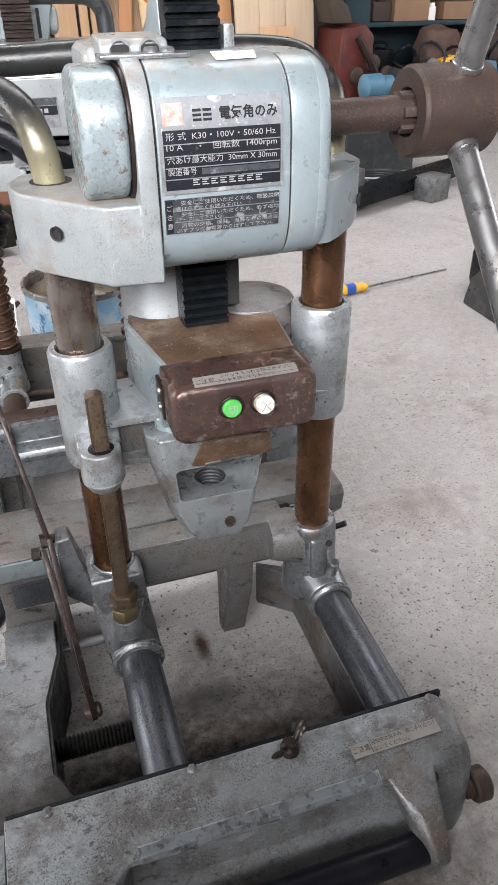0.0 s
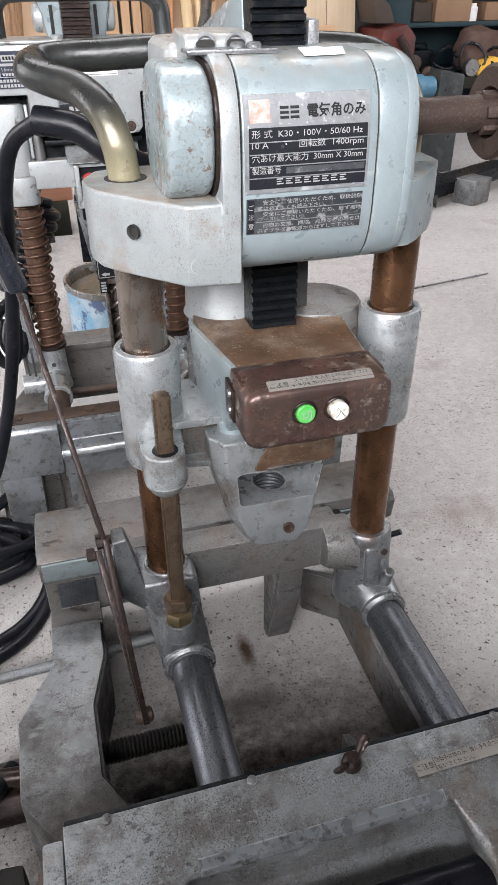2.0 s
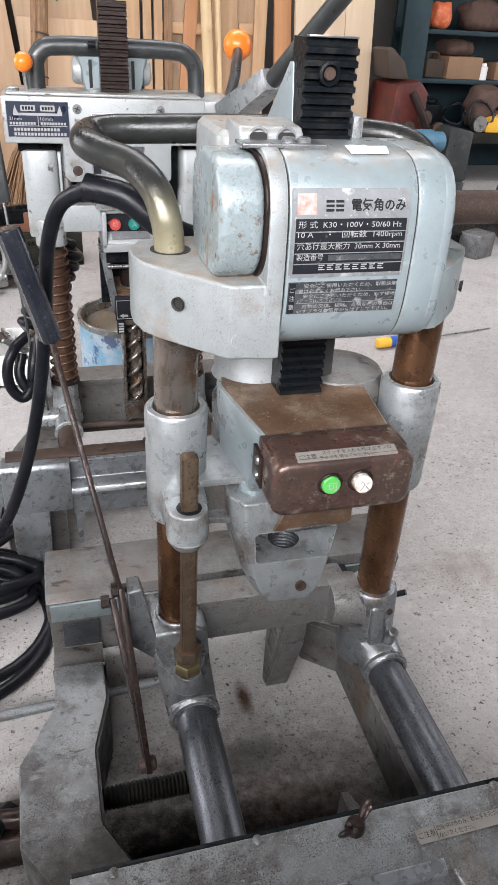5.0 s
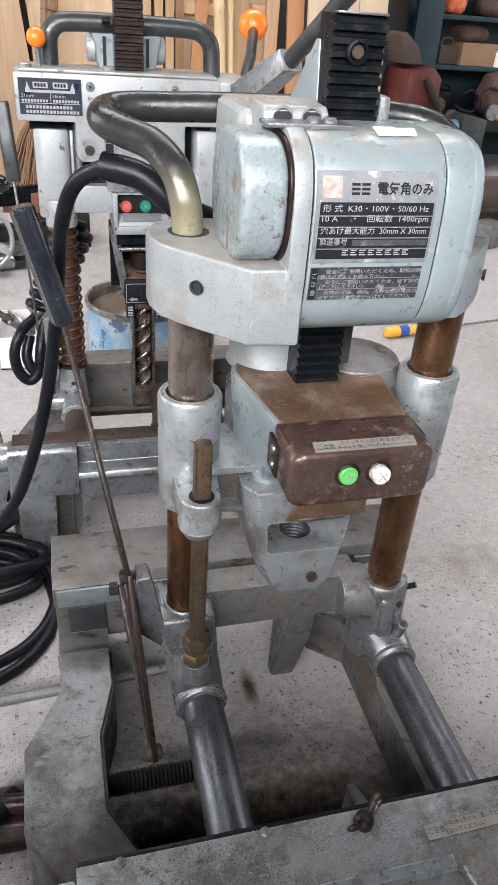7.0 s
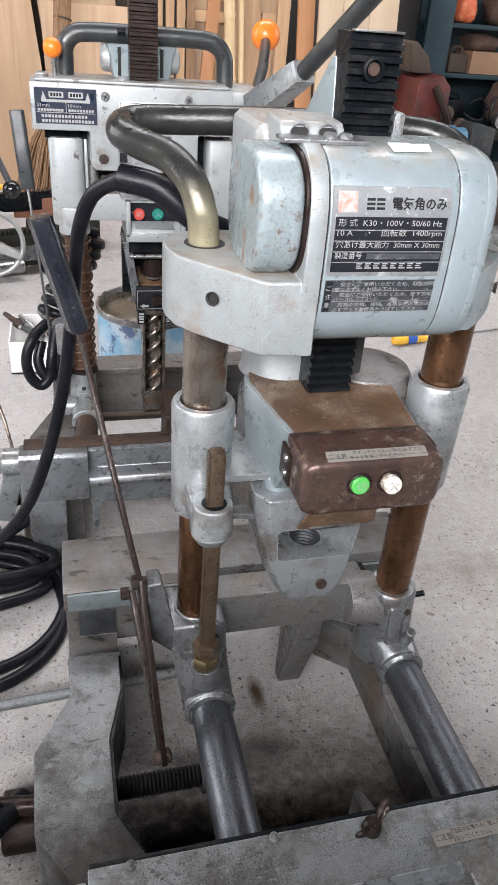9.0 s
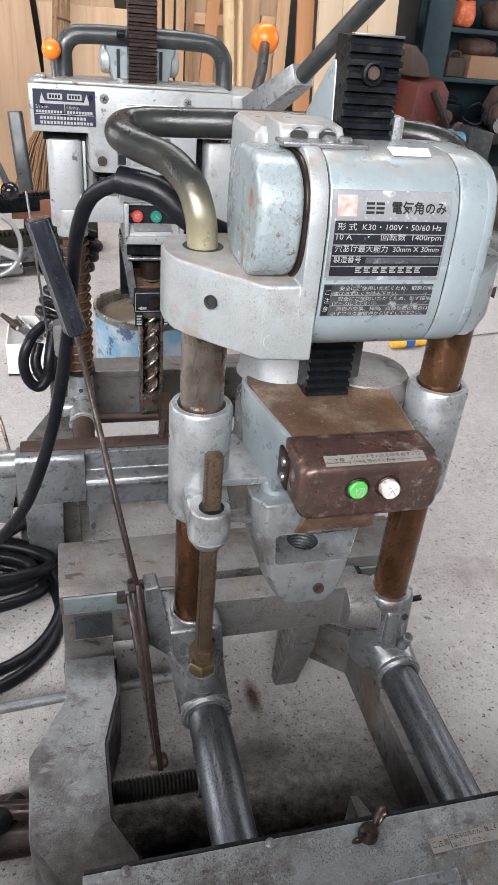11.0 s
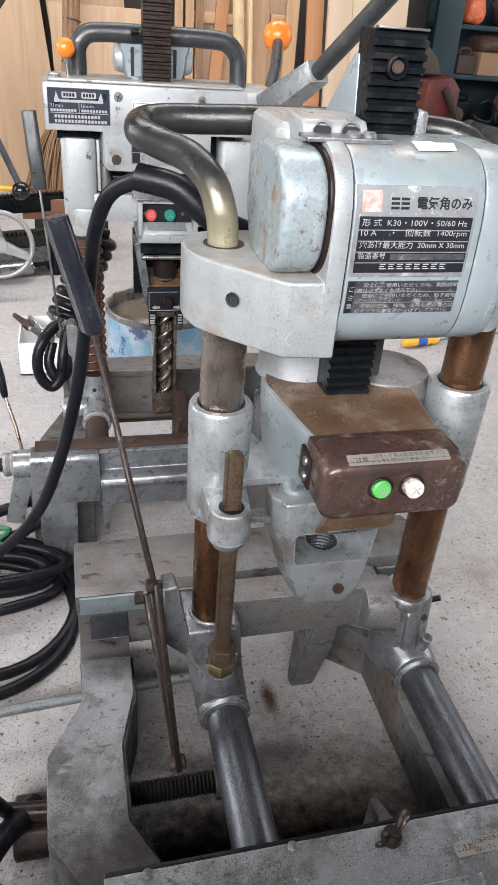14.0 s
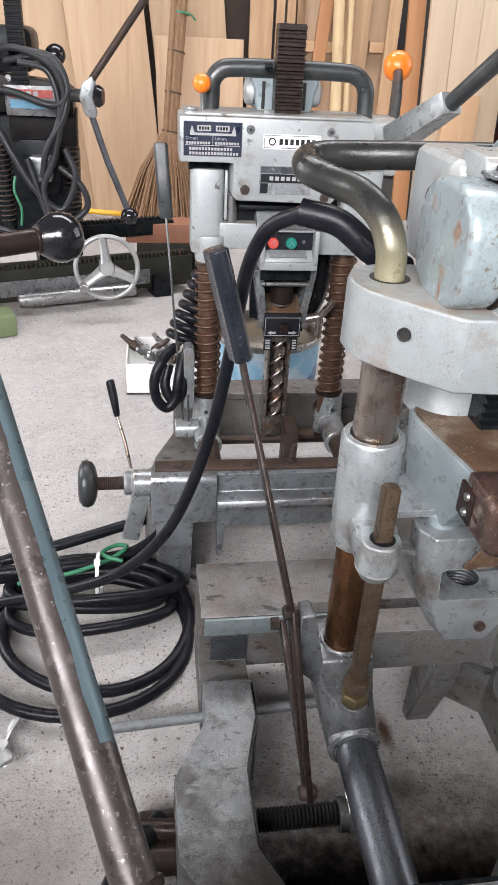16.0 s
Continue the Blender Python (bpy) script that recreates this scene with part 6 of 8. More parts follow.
for x in (0.009, 0.047):
    box(bm, x - 0.0025, x + 0.0025, 0.965, 1.003, 0.150, 0.36, 0.001)
box(bm, 0.009, 0.047, 0.999, 1.003, 0.150, 0.36, 0.001)
box(bm, 0.007, 0.049, 0.965, 1.003, 0.335, 0.352, 0.001)
prism(bm, [(0.007, 0.178), (0.049, 0.178), (0.049, 0.132), (0.028, 0.146), (0.007, 0.132)], "y", 0.965, 0.999, 0.001)
ch = part("hollow_chisel", bm, COLUMN_GREY, M2, "brown steel hollow square chisel")
bm = cyl(B(), (0.028, 0.984, 0.16), (0.028, 0.984, 0.36), 0.0085, None, 14)
for ph in (0, math.pi):
    pts = [(0.028 + 0.0115 * math.cos(ph + i * 0.45), 0.984 + 0.0115 * math.sin(ph + i * 0.45), 0.165 + i * 0.0042) for i in range(44)]
    sweep(bm, pts, 0.0042, 8)
part("auger_bit", bm, COLUMN_GREY, ch, "twisted steel auger bit")
bm = cyl(B(), (0.068, 0.975, 0.375), (0.10, 0.965, 0.385), 0.008, None, 14)
sweep(bm, [(0.098, 0.966, 0.345), (0.098, 0.965, 0.385), (0.118, 0.958, 0.415)], 0.007, 10)
part("clamp_lever", bm, COLUMN_GREY, M2, "brown clamp lever")
# base: front beam, feet, slide tubes, rear beam
bm = prism(B(), [(0.735, 0.216), (0.692, 0.222), (0.687, 0.214), (0.687, 0.135), (0.735, 0.125)], "x", -0.212, -0.108, 0.003)
prism(bm, [(0.735, 0.216), (0.70, 0.219), (0.705, 0.200), (0.705, 0.183), (0.680, 0.180), (0.676, 0.172), (0.680, 0.163), (0.692, 0.160), (0.692, 0.122), (0.735, 0.115)], "x", -0.108, 0.27, 0.003)
prism(bm, [(0.735, 0.216), (0.692, 0.222), (0.687, 0.214), (0.687, 0.135), (0.735, 0.125)], "x", 0.27, 0.36, 0.003)
for x in (-0.205, 0.31):
    prism(bm, [(x, 0.14), (x + 0.06, 0.14), (x + 0.055, 0.0), (x + 0.012, 0.0), (x, 0.06)], "y", 0.690, 0.735, 0.003)
fb = part("front_beam", bm, BASEPALE, M2, "grey cast front beam with grip slot")
bm = prism(B(), [(-0.105, 0.13), (-0.09, 0.13), (-0.096, 0.055), (-0.104, 0.055)], "y", 0.70, 0.72, 0.001)
part("stop_tab", bm, BASEPALE, fb)
part("wear_strip", box(B(), -0.205, 0.28, 0.712, 0.742, 0.2175, 0.2215, 0.001), RUST, fb, "brown steel wear strip")
for x in (-0.167, -0.056, 0.1):
    part("bolt", lathe(B(), (x, 0.727, 0.2215), (0, 0, 1), [(0, 0), (0.008, 0), (0.008, 0.002), (0, 0.004)], 14), RUST, fb)
part("stop_bolt", lathe(B(), (0.019, 0.735, 0.2215), (0.1, 0, 1), [(0, 0), (0.008, 0), (0.008, 0.005), (0.005, 0.006), (0.005, 0.03), (0, 0.03)], 8), RUST, fb)
for x in (-0.105, 0.146):
    part("slide_tube", cyl(B(), (x, 0.735, 0.15), (x, 1.10, 0.15), 0.0195, None, 28), RUST, M2, "rusty brown slide tube")
    bm = ring(B(), (x, 0.905, 0.15), (x, 0.915, 0.15), 0.0195, 0.026, 28, 0.002)
    lathe(bm, (x, 0.915, 0.15), (0, 1, 0), [(0.0195, 0), (0.0235, 0), (0.0245, 0.05), (0.0245, 0.11), (0, 0.11)], 24)
    lathe(bm, (x, 1.0, 0.13), (0, 0, 1), [(0, 0), (0.030, 0), (0.025, 0.04), (0.0235, 0.085), (0, 0.085)], 24)
    ft = part("column_foot", bm, CAST, M2, "grey cast column foot")
    part("set_screw", lathe(B(), (x, 0.976, 0.185), (0, -1, 0.2), [(0, 0), (0.004, 0), (0.004, 0.002), (0, 0.002)], 12), DARKHOLE, ft)
bm = box(B(), -0.165, 0.34, 1.06, 1.12, 0.06, 0.186, 0.004)
box(bm, -0.165, 0.34, 1.045, 1.062, 0.176, 0.19, 0.003)
part("rear_beam", bm, GREASECAST, M2, "dirty grey cast rear beam")
part("cross_rod", cyl(B(), (-0.09, 0.99, 0.115), (0.14, 0.99, 0.115), 0.0075, None, 14), RUST, M2)
bm = prism(B(), [(-0.218, 0.735), (-0.225, 0.78), (-0.205, 0.88), (-0.165, 0.98), (-0.13, 0.99), (-0.12, 0.80), (-0.12, 0.735)], "z", 0.0, 0.145, 0.004)
part("side_frame", bm, GREASECAST, M2, "grey greasy cast side frame")
bm = prism(B(), [(0.24, 0.735), (0.24, 1.06), (0.31, 1.06), (0.34, 0.85), (0.34, 0.735)], "z", 0.0, 0.145, 0.004)
part("side_frame", bm, GREASECAST, M2, "grey greasy cast side frame")
bm = prism(B(), [(0.9, 0.18), (0.95, 0.19), (0.95, 0.10), (0.93, 0.0), (0.9, 0.0)], "x", 0.04, 0.065, 0.003)
cyl(bm, (0.06, 0.93, 0.16), (0.10, 0.93, 0.16), 0.011, None, 14)
part("clamp_jaw", bm, RUST, M2, "rusty clamping jaw")
bm = cyl(B(), (-0.165, 0.965, 0.155), (-0.12, 0.965, 0.155), 0.02, None, 24)
part("tube_cap", bm, CAST, M2)
bm = prism(B(), rounded(0.020, 0.125, 0.008, 4, -0.139, 0.26), "y", 0.965, 1.00, 0.003)
part("lever_bracket", bm, BASECAST, M2, "grey upright lever bracket")
# long lever of the second machine
bm = bar(B(), (-0.145, 0.955, 0.10), (-0.178, 1.03, 0.55), 0.010, 0.004, (1, 0, 0))
bar(bm, (-0.138, 0.955, 0.10), (-0.142, 0.975, 0.27), 0.010, 0.004, (1, 0, 0))
l2 = part("lever", bm, GREYTUBE, M2, "long thin steel lever")
bm = prism(B(), rounded(0.024, 0.016, 0.006, 4), "z", 0, 0.122, 0.003, Matrix.Translation((-0.177, 1.03, 0.540)) @ pose(0, 0, 0, -8, -4, 0))
part("grip", bm, GREYTUBE, l2, "worn grey plastic lever grip")
# clamping screw with black knob at the side
bm = thread(B(), (-0.300, 0.735, 0.185), (-0.212, 0.735, 0.185), 0.0115, 0.003, 0.0014)
sc = part("clamp_screw", bm, RUST, M2, "rusty clamping screw")
part("screw_collar", lathe(B(), (-0.255, 0.735, 0.185), (1, 0, 0), [(0, 0), (0.018, 0), (0.020, 0.004), (0.018, 0.012), (0.022, 0.016), (0.022, 0.05), (0, 0.05)], 20), CAST, sc)
bm = lathe(B(), (-0.328, 0.735, 0.185), (1, 0, 0), [(0, 0.002), (0.010, 0), (0.030, 0.002), (0.038, 0.008), (0.040, 0.014), (0.037, 0.022), (0.028, 0.027), (0.014, 0.030), (0, 0.030)], 10)
part("knob", bm, GREYTUBE, sc, "worn black lobed knob", 60)
bm = bar(B(), (-0.250, 0.755, 0.06), (-0.225, 0.745, 0.17), 0.03, 0.02, (0, 1, 0), 0.004)
part("screw_lug", bm, CAST, sc)
# black spiral cord hanging beside the column
bm = sweep(B(), helix((-0.078, 1.07, 0.462), (-0.152, 1.035, 0.300), 0.0285, 9, 14), 0.0088, 10)
cord = part("spiral_cord", bm, RUBBER, M2, "black spiral power cord")
bm = sweep(B(), smooth_path([(-0.165, 1.01, 0.305), (-0.188, 0.975, 0.295), (-0.203, 0.962, 0.262), (-0.200, 0.958, 0.225), (-0.182, 0.956, 0.206), (-0.165, 0.960, 0.222), (-0.158, 0.968, 0.262), (-0.150, 0.99, 0.30)], 8), 0.0098, 12)
sweep(bm, smooth_path([(-0.176, 0.99, 0.280), (-0.184, 0.975, 0.245), (-0.172, 0.967, 0.218), (-0.155, 0.967, 0.226), (-0.146, 0.975, 0.265)], 8), 0.0098, 12)
part("cord_loop", bm, RUBBER, M2, "black rubber cord loop")
bm = sweep(B(), smooth_path([(0.110, 1.05, 0.52), (0.112, 1.05, 0.45), (0.105, 1.05, 0.40), (0.085, 1.05, 0.355)], 6), 0.023, 14)
part("dust_hose", bm, GLOSSBLACK, M2, "dark hose beside the chisel holder")

# ---- power cord of the front machine, coil on the floor ----
cord = thing("cable_coil", (-0.2, 0.6, 0), "thick black rubber power cord coiled on the concrete", "cable")
UP = [(0.03, 0.385, 0.648), (-0.004, 0.378, 0.665), (-0.036, 0.388, 0.688), (-0.069, 0.402, 0.694)]
part("cord_sleeve", sweep(B(), smooth_path(UP, 8), 0.0122, 16), RUBBER, cord, "thicker black rubber cord sleeve")
DOWN = [(-0.066, 0.400, 0.694), (-0.092, 0.430, 0.672), (-0.106, 0.455, 0.631), (-0.113, 0.470, 0.577), (-0.118, 0.475, 0.535), (-0.135, 0.480, 0.437), (-0.161, 0.485, 0.342), (-0.195, 0.50, 0.257), (-0.25, 0.52, 0.185), (-0.32, 0.55, 0.13), (-0.46, 0.60, 0.06)]
part("cord", sweep(B(), smooth_path(DOWN, 8), 0.0074, 14), RUBBER, cord, "black rubber cord")
COILS = [((-0.300, 0.610), 0.145, 0.148, 0.012, 0.2), ((-0.320, 0.575), 0.162, 0.158, 0.013, 1.2), ((-0.310, 0.625), 0.128, 0.060, 0.026, 2.4), ((-0.318, 0.640), 0.125, 0.042, 0.040, 0.7), ((-0.305, 0.650), 0.135, 0.050, 0.052, 2.0)]
for (cx, cy), rx, ry, z, ph in COILS:
    n = 40
    pts = [(cx + rx * math.cos(2 * math.pi * i / n + ph), cy + ry * math.sin(2 * math.pi * i / n + ph), z + 0.008 * math.sin(4 * math.pi * i / n + ph)) for i in range(n + 1)]
    part("coil", sweep(B(), pts, 0.0090, 16), RUBBER, cord, "loop of black rubber cord")
part("cord_bend", sweep(B(), smooth_path([(-0.46, 0.70, 0.06), (-0.33, 0.735, 0.075), (-0.235, 0.765, 0.085), (-0.205, 0.765, 0.09), (-0.195, 0.745, 0.085), (-0.215, 0.72, 0.075), (-0.28, 0.69, 0.065), (-0.46, 0.66, 0.06)], 7), 0.0095, 12), RUBBER, cord)
part("cord_end", sweep(B(), smooth_path([(-0.46, 0.662, 0.068), (-0.36, 0.668, 0.070), (-0.262, 0.685, 0.064)], 6), 0.0110, 12), RUBBER, cord)
part("cord_end", sweep(B(), smooth_path([(-0.46, 0.675, 0.048), (-0.36, 0.685, 0.058), (-0.255, 0.70, 0.062)], 6), 0.0115, 12), RUBBER, cord)
GREENW = material("green_wire_plastic", (0.03, 0.17, 0.085), 0.45, 0, [((0.05, 0.23, 0.12), 80, 0.5, 0.7, 0.4, U)])
solo("ground_wire", sweep(B(), smooth_path([(-0.42, 0.630, 0.072), (-0.345, 0.645, 0.075), (-0.29, 0.665, 0.080), (-0.262, 0.682, 0.085), (-0.255, 0.700, 0.083), (-0.272, 0.704, 0.082), (-0.292, 0.686, 0.084), (-0.285, 0.668, 0.088), (-0.26, 0.662, 0.083)], 8), 0.0036, 8), GREENW, "green ground wire tied to the black cord", "wire", base=(-0.3, 0.66, 0.05))
bm = ring(B(), (-0.301, 0.655, 0.052), (-0.2955, 0.655, 0.052), 0.0425, 0.0445, 28, 0.0004)
box(bm, -0.3035, -0.2935, 0.640, 0.652, 0.091, 0.099, 0.002)
solo("cable_tie", bm, WHITE, "white plastic cable tie round the black cord", "cable tie", base=(-0.298, 0.665, 0.045))
part("thin_wire", sweep(B(), smooth_path([(-0.25, 0.70, 0.05), (-0.20, 0.715, 0.02), (-0.15, 0.705, 0.008), (-0.105, 0.68, 0.006)], 6), 0.0035, 8), GREYTUBE, cord, "thin grey-green wire end")

# ---- handle bar of a machine beside the camera ----
PIPE = material("rust_brown_steel_bar", (0.060, 0.050, 0.047), 0.34, 0.35,
                [((0.070, 0.052, 0.047), 9, 0.45, 0.66, 0.7, U), ((0.20, 0.175, 0.165), 60, 0.58, 0.68, 0.6, U), ((0.028, 0.020, 0.017), 40, 0.52, 0.66, 0.7, U), ((0.35, 0.33, 0.32), 220, 0.60, 0.66, 0.6, U)],
                [(260, 0.0002), (70, 0.0003)], 0.12)
BLUESTRIP = material("worn_blue_grey_bar_paint", (0.115, 0.165, 0.185), 0.32, 0.4,
                     [((0.165, 0.215, 0.235), 12, 0.45, 0.66, 0.7, U), ((0.12, 0.075, 0.06), 26, 0.66, 0.70, 0.8, U)], [(260, 0.0002)], 0.1)
hb = thing("steel_lever_bar", (-0.21, -0.03, 0.36), "rust-brown steel bar with a glossy black ball end", "bar")
p0, p1 = Vector((-0.2187, -0.0178, 0.4084)), Vector((-0.2647, 0.0913, 0.4969))
d = (p1 - p0).normalized()
rod = part("handle_bar", sweep(B(), [p0 + d * k for k in (-0.02, 0.05, 0.15, 0.3, 0.5)], 0.0135, 24), PIPE, hb)
# the blue paint that is left along one side of the bar
tmp = B()
across = Vector((0.94, 0.10, 0.30))
across = (across - d * across.dot(d)).normalized()
over = d.cross(across)
rows = []
for i in range(31):
    k = 0.066 + i * 0.0145
    lo, hi = -58 + 10 * noise.noise((k * 40, 0, 0)), 66 + 9 * noise.noise((k * 40, 5, 0))
    if i == 0:
        lo, hi = 6, 52
    rows.append([tmp.verts.new(p0 + d * k + 0.01385 * (across * math.cos(radians(lo + (hi - lo) * j / 8)) + over * math.sin(radians(lo + (hi - lo) * j / 8)))) for j in range(9)])
for a, b in zip(rows, rows[1:]):
    for j in range(8):
        tmp.faces.new((a[j], a[j + 1], b[j + 1], b[j]))
bmesh.ops.recalc_face_normals(tmp, faces=tmp.faces)
bmesh.ops.solidify(tmp, geom=tmp.faces, thickness=0.0004)
part("paint_remnant", tmp, BLUESTRIP, rod, "worn strip of blue-grey paint")
bm = lathe(B(), p0 - d * 0.006, -d, [(0.0135, 0), (0.019, 0.001), (0.020, 0.006), (0.022, 0.010), (0.029, 0.022), (0.031, 0.035), (0.027, 0.05), (0.016, 0.06), (0, 0.063)], 32)
part("ball_end", bm, GLOSSBLACK, hb, "glossy black plastic ball end")
part("collar_ring", ring(B(), p0 - d * 0.005, p0 + d * 0.001, 0.0135, 0.0165, 28, 0.001), DARKBAR, hb, "tarnished dark ring")

# ---- timber leaning along the back ----
DARKTIM = material("dark_gap_board", (0.05, 0.035, 0.025), 0.8, 0, [((0.03, 0.02, 0.015), 8, 0.45, 0.7, 0.6, U)])
ORANGEWOOD = material("orange_stained_board", (0.42, 0.20, 0.09), 0.6, 0, [((0.50, 0.27, 0.13), 3, 0.42, 0.66, 0.6, (14, 14, 0.6))], [(60, 0.0006)])
PALEWOOD = material("pale_spruce_panel", (0.52, 0.40, 0.275), 0.6, 0,
                    [((0.58, 0.46, 0.33), 3, 0.42, 0.66, 0.7, (10, 10, 0.5)), ((0.42, 0.28, 0.17), 6, 0.60, 0.74, 0.5, (16, 16, 0.5)), ((0.28, 0.17, 0.09), 9, 0.70, 0.76, 0.7, U)], [(60, 0.0006)])
BAMBOO = material("dry_bamboo", (0.55, 0.40, 0.22), 0.42, 0, [((0.66, 0.52, 0.32), 6, 0.4, 0.66, 0.7, (6, 6, 0.5)), ((0.36, 0.23, 0.11), 24, 0.6, 0.74, 0.5, U)], [(80, 0.0004)])
BROWNCANE = material("brown_cane", (0.21, 0.115, 0.055), 0.6, 0, [((0.30, 0.18, 0.095), 8, 0.42, 0.62, 0.7, (20, 20, 0.6)), ((0.10, 0.05, 0.025), 14, 0.50, 0.66, 0.7, (20, 20, 0.6))], [(120, 0.0006)])


def board(name, x0, x1, zt, y=3.42, lean=0.04, t=0.02, mat=PINE, label="pale sawn timber board leaning against the wall", skew=0.0, group="timber boards leaning along the back"):
    """A board that stands on the floor and leans back; skew moves its top sideways."""
    bm = prism(B(), [(x0, 0.0), (x1, 0.0), (x1 + skew, zt), (x0 + skew, zt)], "y", 0, t, 0.0015)
    for v in bm.verts:
        v.co.y += lean * v.co.z
    bmesh.ops.translate(bm, verts=bm.verts, vec=(0, y, 0))
    return solo(name, bm, mat, label, "board", group, base=((x0 + x1) / 2, y, 0))


board("plywood_sheet", -1.30, -0.47, 1.85, 3.46, 0.02, 0.012, PLY, "pale plywood sheet leaning against the wall")
board("plywood_sheet", -0.475, -0.13, 1.85, 3.43, 0.02, 0.012, PLY, "pale plywood sheet with a slanting edge", -0.19)
# the dark gap between the sheets, put in as an added board
board("dark_board", -0.42, 0.28, 1.9, 3.56, 0.02, 0.02, DARKTIM, "dark board added as shade in the gap between plywood sheets")
board("plywood_sheet", -0.155, 0.25, 0.78, 3.45, 0.02, 0.012, PLY, "short pale plywood sheet with a straight top", -0.02)
board("plywood_sheet", -0.105, 0.235, 1.9, 3.49, 0.02, 0.012, PLY, "tall pale plywood sheet standing behind a shorter one", -0.195)
board("timber_board", 0.255, 0.36, 1.9, 3.44, 0.03, 0.02, PINE)
for x in (0.375, 0.425, 0.470):
    board("batten", x, x + 0.038, 1.9, 3.44, 0.03, 0.03, BROWNCANE if x > 0.46 else PINE, "narrow sawn timber batten")
board("plywood_sheet", 0.50, 0.97, 1.9, 3.52, 0.02, 0.012, PLY, "pale plywood sheet behind the battens")
solo("wood_rail", box(B(), 0.46, 0.68, 3.49, 3.515, 0.745, 0.79, 0.002), PINE, "pale cross rail nailed to plywood", "rail", base=(0.57, 3.49, 0.745))
solo("wood_rail", box(B(), 0.83, 0.955, 3.49, 3.515, 0.755, 0.80, 0.002), PINE, "pale cross rail nailed to plywood", "rail", base=(0.9, 3.49, 0.755))
board("timber_board", 0.50, 0.56, 1.2, 3.46, 0.03, 0.02, ORANGEWOOD, "reddish-brown board leaning askew", 0.10)
board("timber_board", 0.70, 0.82, 1.9, 3.44, 0.03, 0.022, PINE, "pale broad timber board", -0.02)
board("timber_board", 0.885, 0.945, 1.9, 3.43, 0.03, 0.02, PINE, "pale narrow timber board", 0.02)
board("orange_board", 1.03, 1.11, 1.9, 3.41, 0.03, 0.022, ORANGEWOOD, "orange-brown stained timber board leaning back", -0.10)
board("grey_board", 1.085, 1.12, 1.9, 3.42, 0.03, 0.02, PLASTER, "thin grey weathered board", -0.06)
for k, (xa, xb) in enumerate(((1.11, 1.225), (1.227, 1.355), (1.357, 1.50))):
    board("panel_board", xa, xb, 1.9, 3.36, 0.03, 0.025, PALEWOOD, "broad pale spruce board with knots", -0.085)
board("off_cut", 1.19, 1.36, 0.60, 3.32, 0.04, 0.022, PINE, "short timber off-cut leaning on the boards")
# bamboo poles
for x0, x1, r in ((0.70, 0.60, 0.026), (0.745, 0.665, 0.014)):
    prof, n = [(0, 0)], 7
    for i in range(n):
        h = 1.85 * i / n
        prof += [(r * 0.98, h), (r * 0.96, h + 0.02), (r * 0.95, h + 1.85 / n - 0.02), (r * 1.06, h + 1.85 / n - 0.006)]
    prof += [(r * 0.95, 1.85), (0, 1.85)]
    solo("bamboo_pole", lathe(B(), (x0, 3.37, 0), (x1 - x0, 0.10, 1.85), prof, 18), BAMBOO, "dry yellow bamboo pole leaning on the boards", "pole", "bamboo poles", base=(x0, 3.37, 0))
# besom broom
broom = thing("broom", (-0.12, 3.25, 0), "brown twig broom tied with green string, leaning on plywood", "broom")
random.seed(5)
for i in range(16):
    a = 2 * math.pi * i / 16
    r = 0.018 + 0.012 * random.random()
    bm = sweep(B(), [(-0.115 + 0.9 * r * math.cos(a), 3.27 + r * math.sin(a), 0.36), (-0.085 + r * math.cos(a), 3.31 + r * math.sin(a), 0.70), (-0.045 + r * math.cos(a), 3.36 + 0.8 * r * math.sin(a), 1.15)], 0.009, 7)
    part("cane", bm, BROWNCANE, broom)
bm = B()
for i in range(430):
    a, q = 2 * math.pi * random.random(), random.random() ** 0.5
    c = Vector((-0.118 + 0.03 * q * math.cos(a), 3.27 + 0.03 * q * math.sin(a), 0.40))
    e = Vector((-0.14 + 0.20 * q * math.cos(a), 3.22 + 0.10 * q * math.sin(a), 0.01 + 0.03 * random.random()))
    sweep(bm, [c, (c + e) / 2 + Vector((0.01 * random.uniform(-1, 1), 0.0, 0.03)), e], 0.0035, 4)
tagged(part("brush", bm, BROWNCANE, broom, "spread brown twig brush"), kind="stuff")
for z, x in ((0.72, -0.082), (0.56, -0.098), (0.40, -0.113)):
    part("binding", ring(B(), (x, 3.275 + (z - 0.36) * 0.11, z), (x + 0.001, 3.276 + (z - 0.36) * 0.11, z + 0.006), 0.034, 0.038, 20, 0.001), DARKTIM, broom)
bm = ring(B(), (-0.062, 3.335, 0.865), (-0.061, 3.336, 0.874), 0.034, 0.039, 20, 0.001)
sweep(bm, smooth_path([(-0.045, 3.30, 0.87), (-0.02, 3.295, 0.865), (0.0, 3.295, 0.845)], 5), 0.004, 6)
part("string", bm, GREENW, broom, "green string")
YELLOW = material("yellow_plastic", (0.75, 0.42, 0.04), 0.4, 0, [((0.6, 0.3, 0.03), 60, 0.5, 0.7, 0.4, U)])
solo("yellow_cable", sweep(B(), smooth_path([(-0.75, 3.30, 0.05), (-0.55, 3.33, 0.035), (-0.35, 3.30, 0.03), (-0.18, 3.28, 0.028)], 6), 0.012, 8), YELLOW, "yellow cable lying along the wall", "cable", base=(-0.45, 3.3, 0.02))

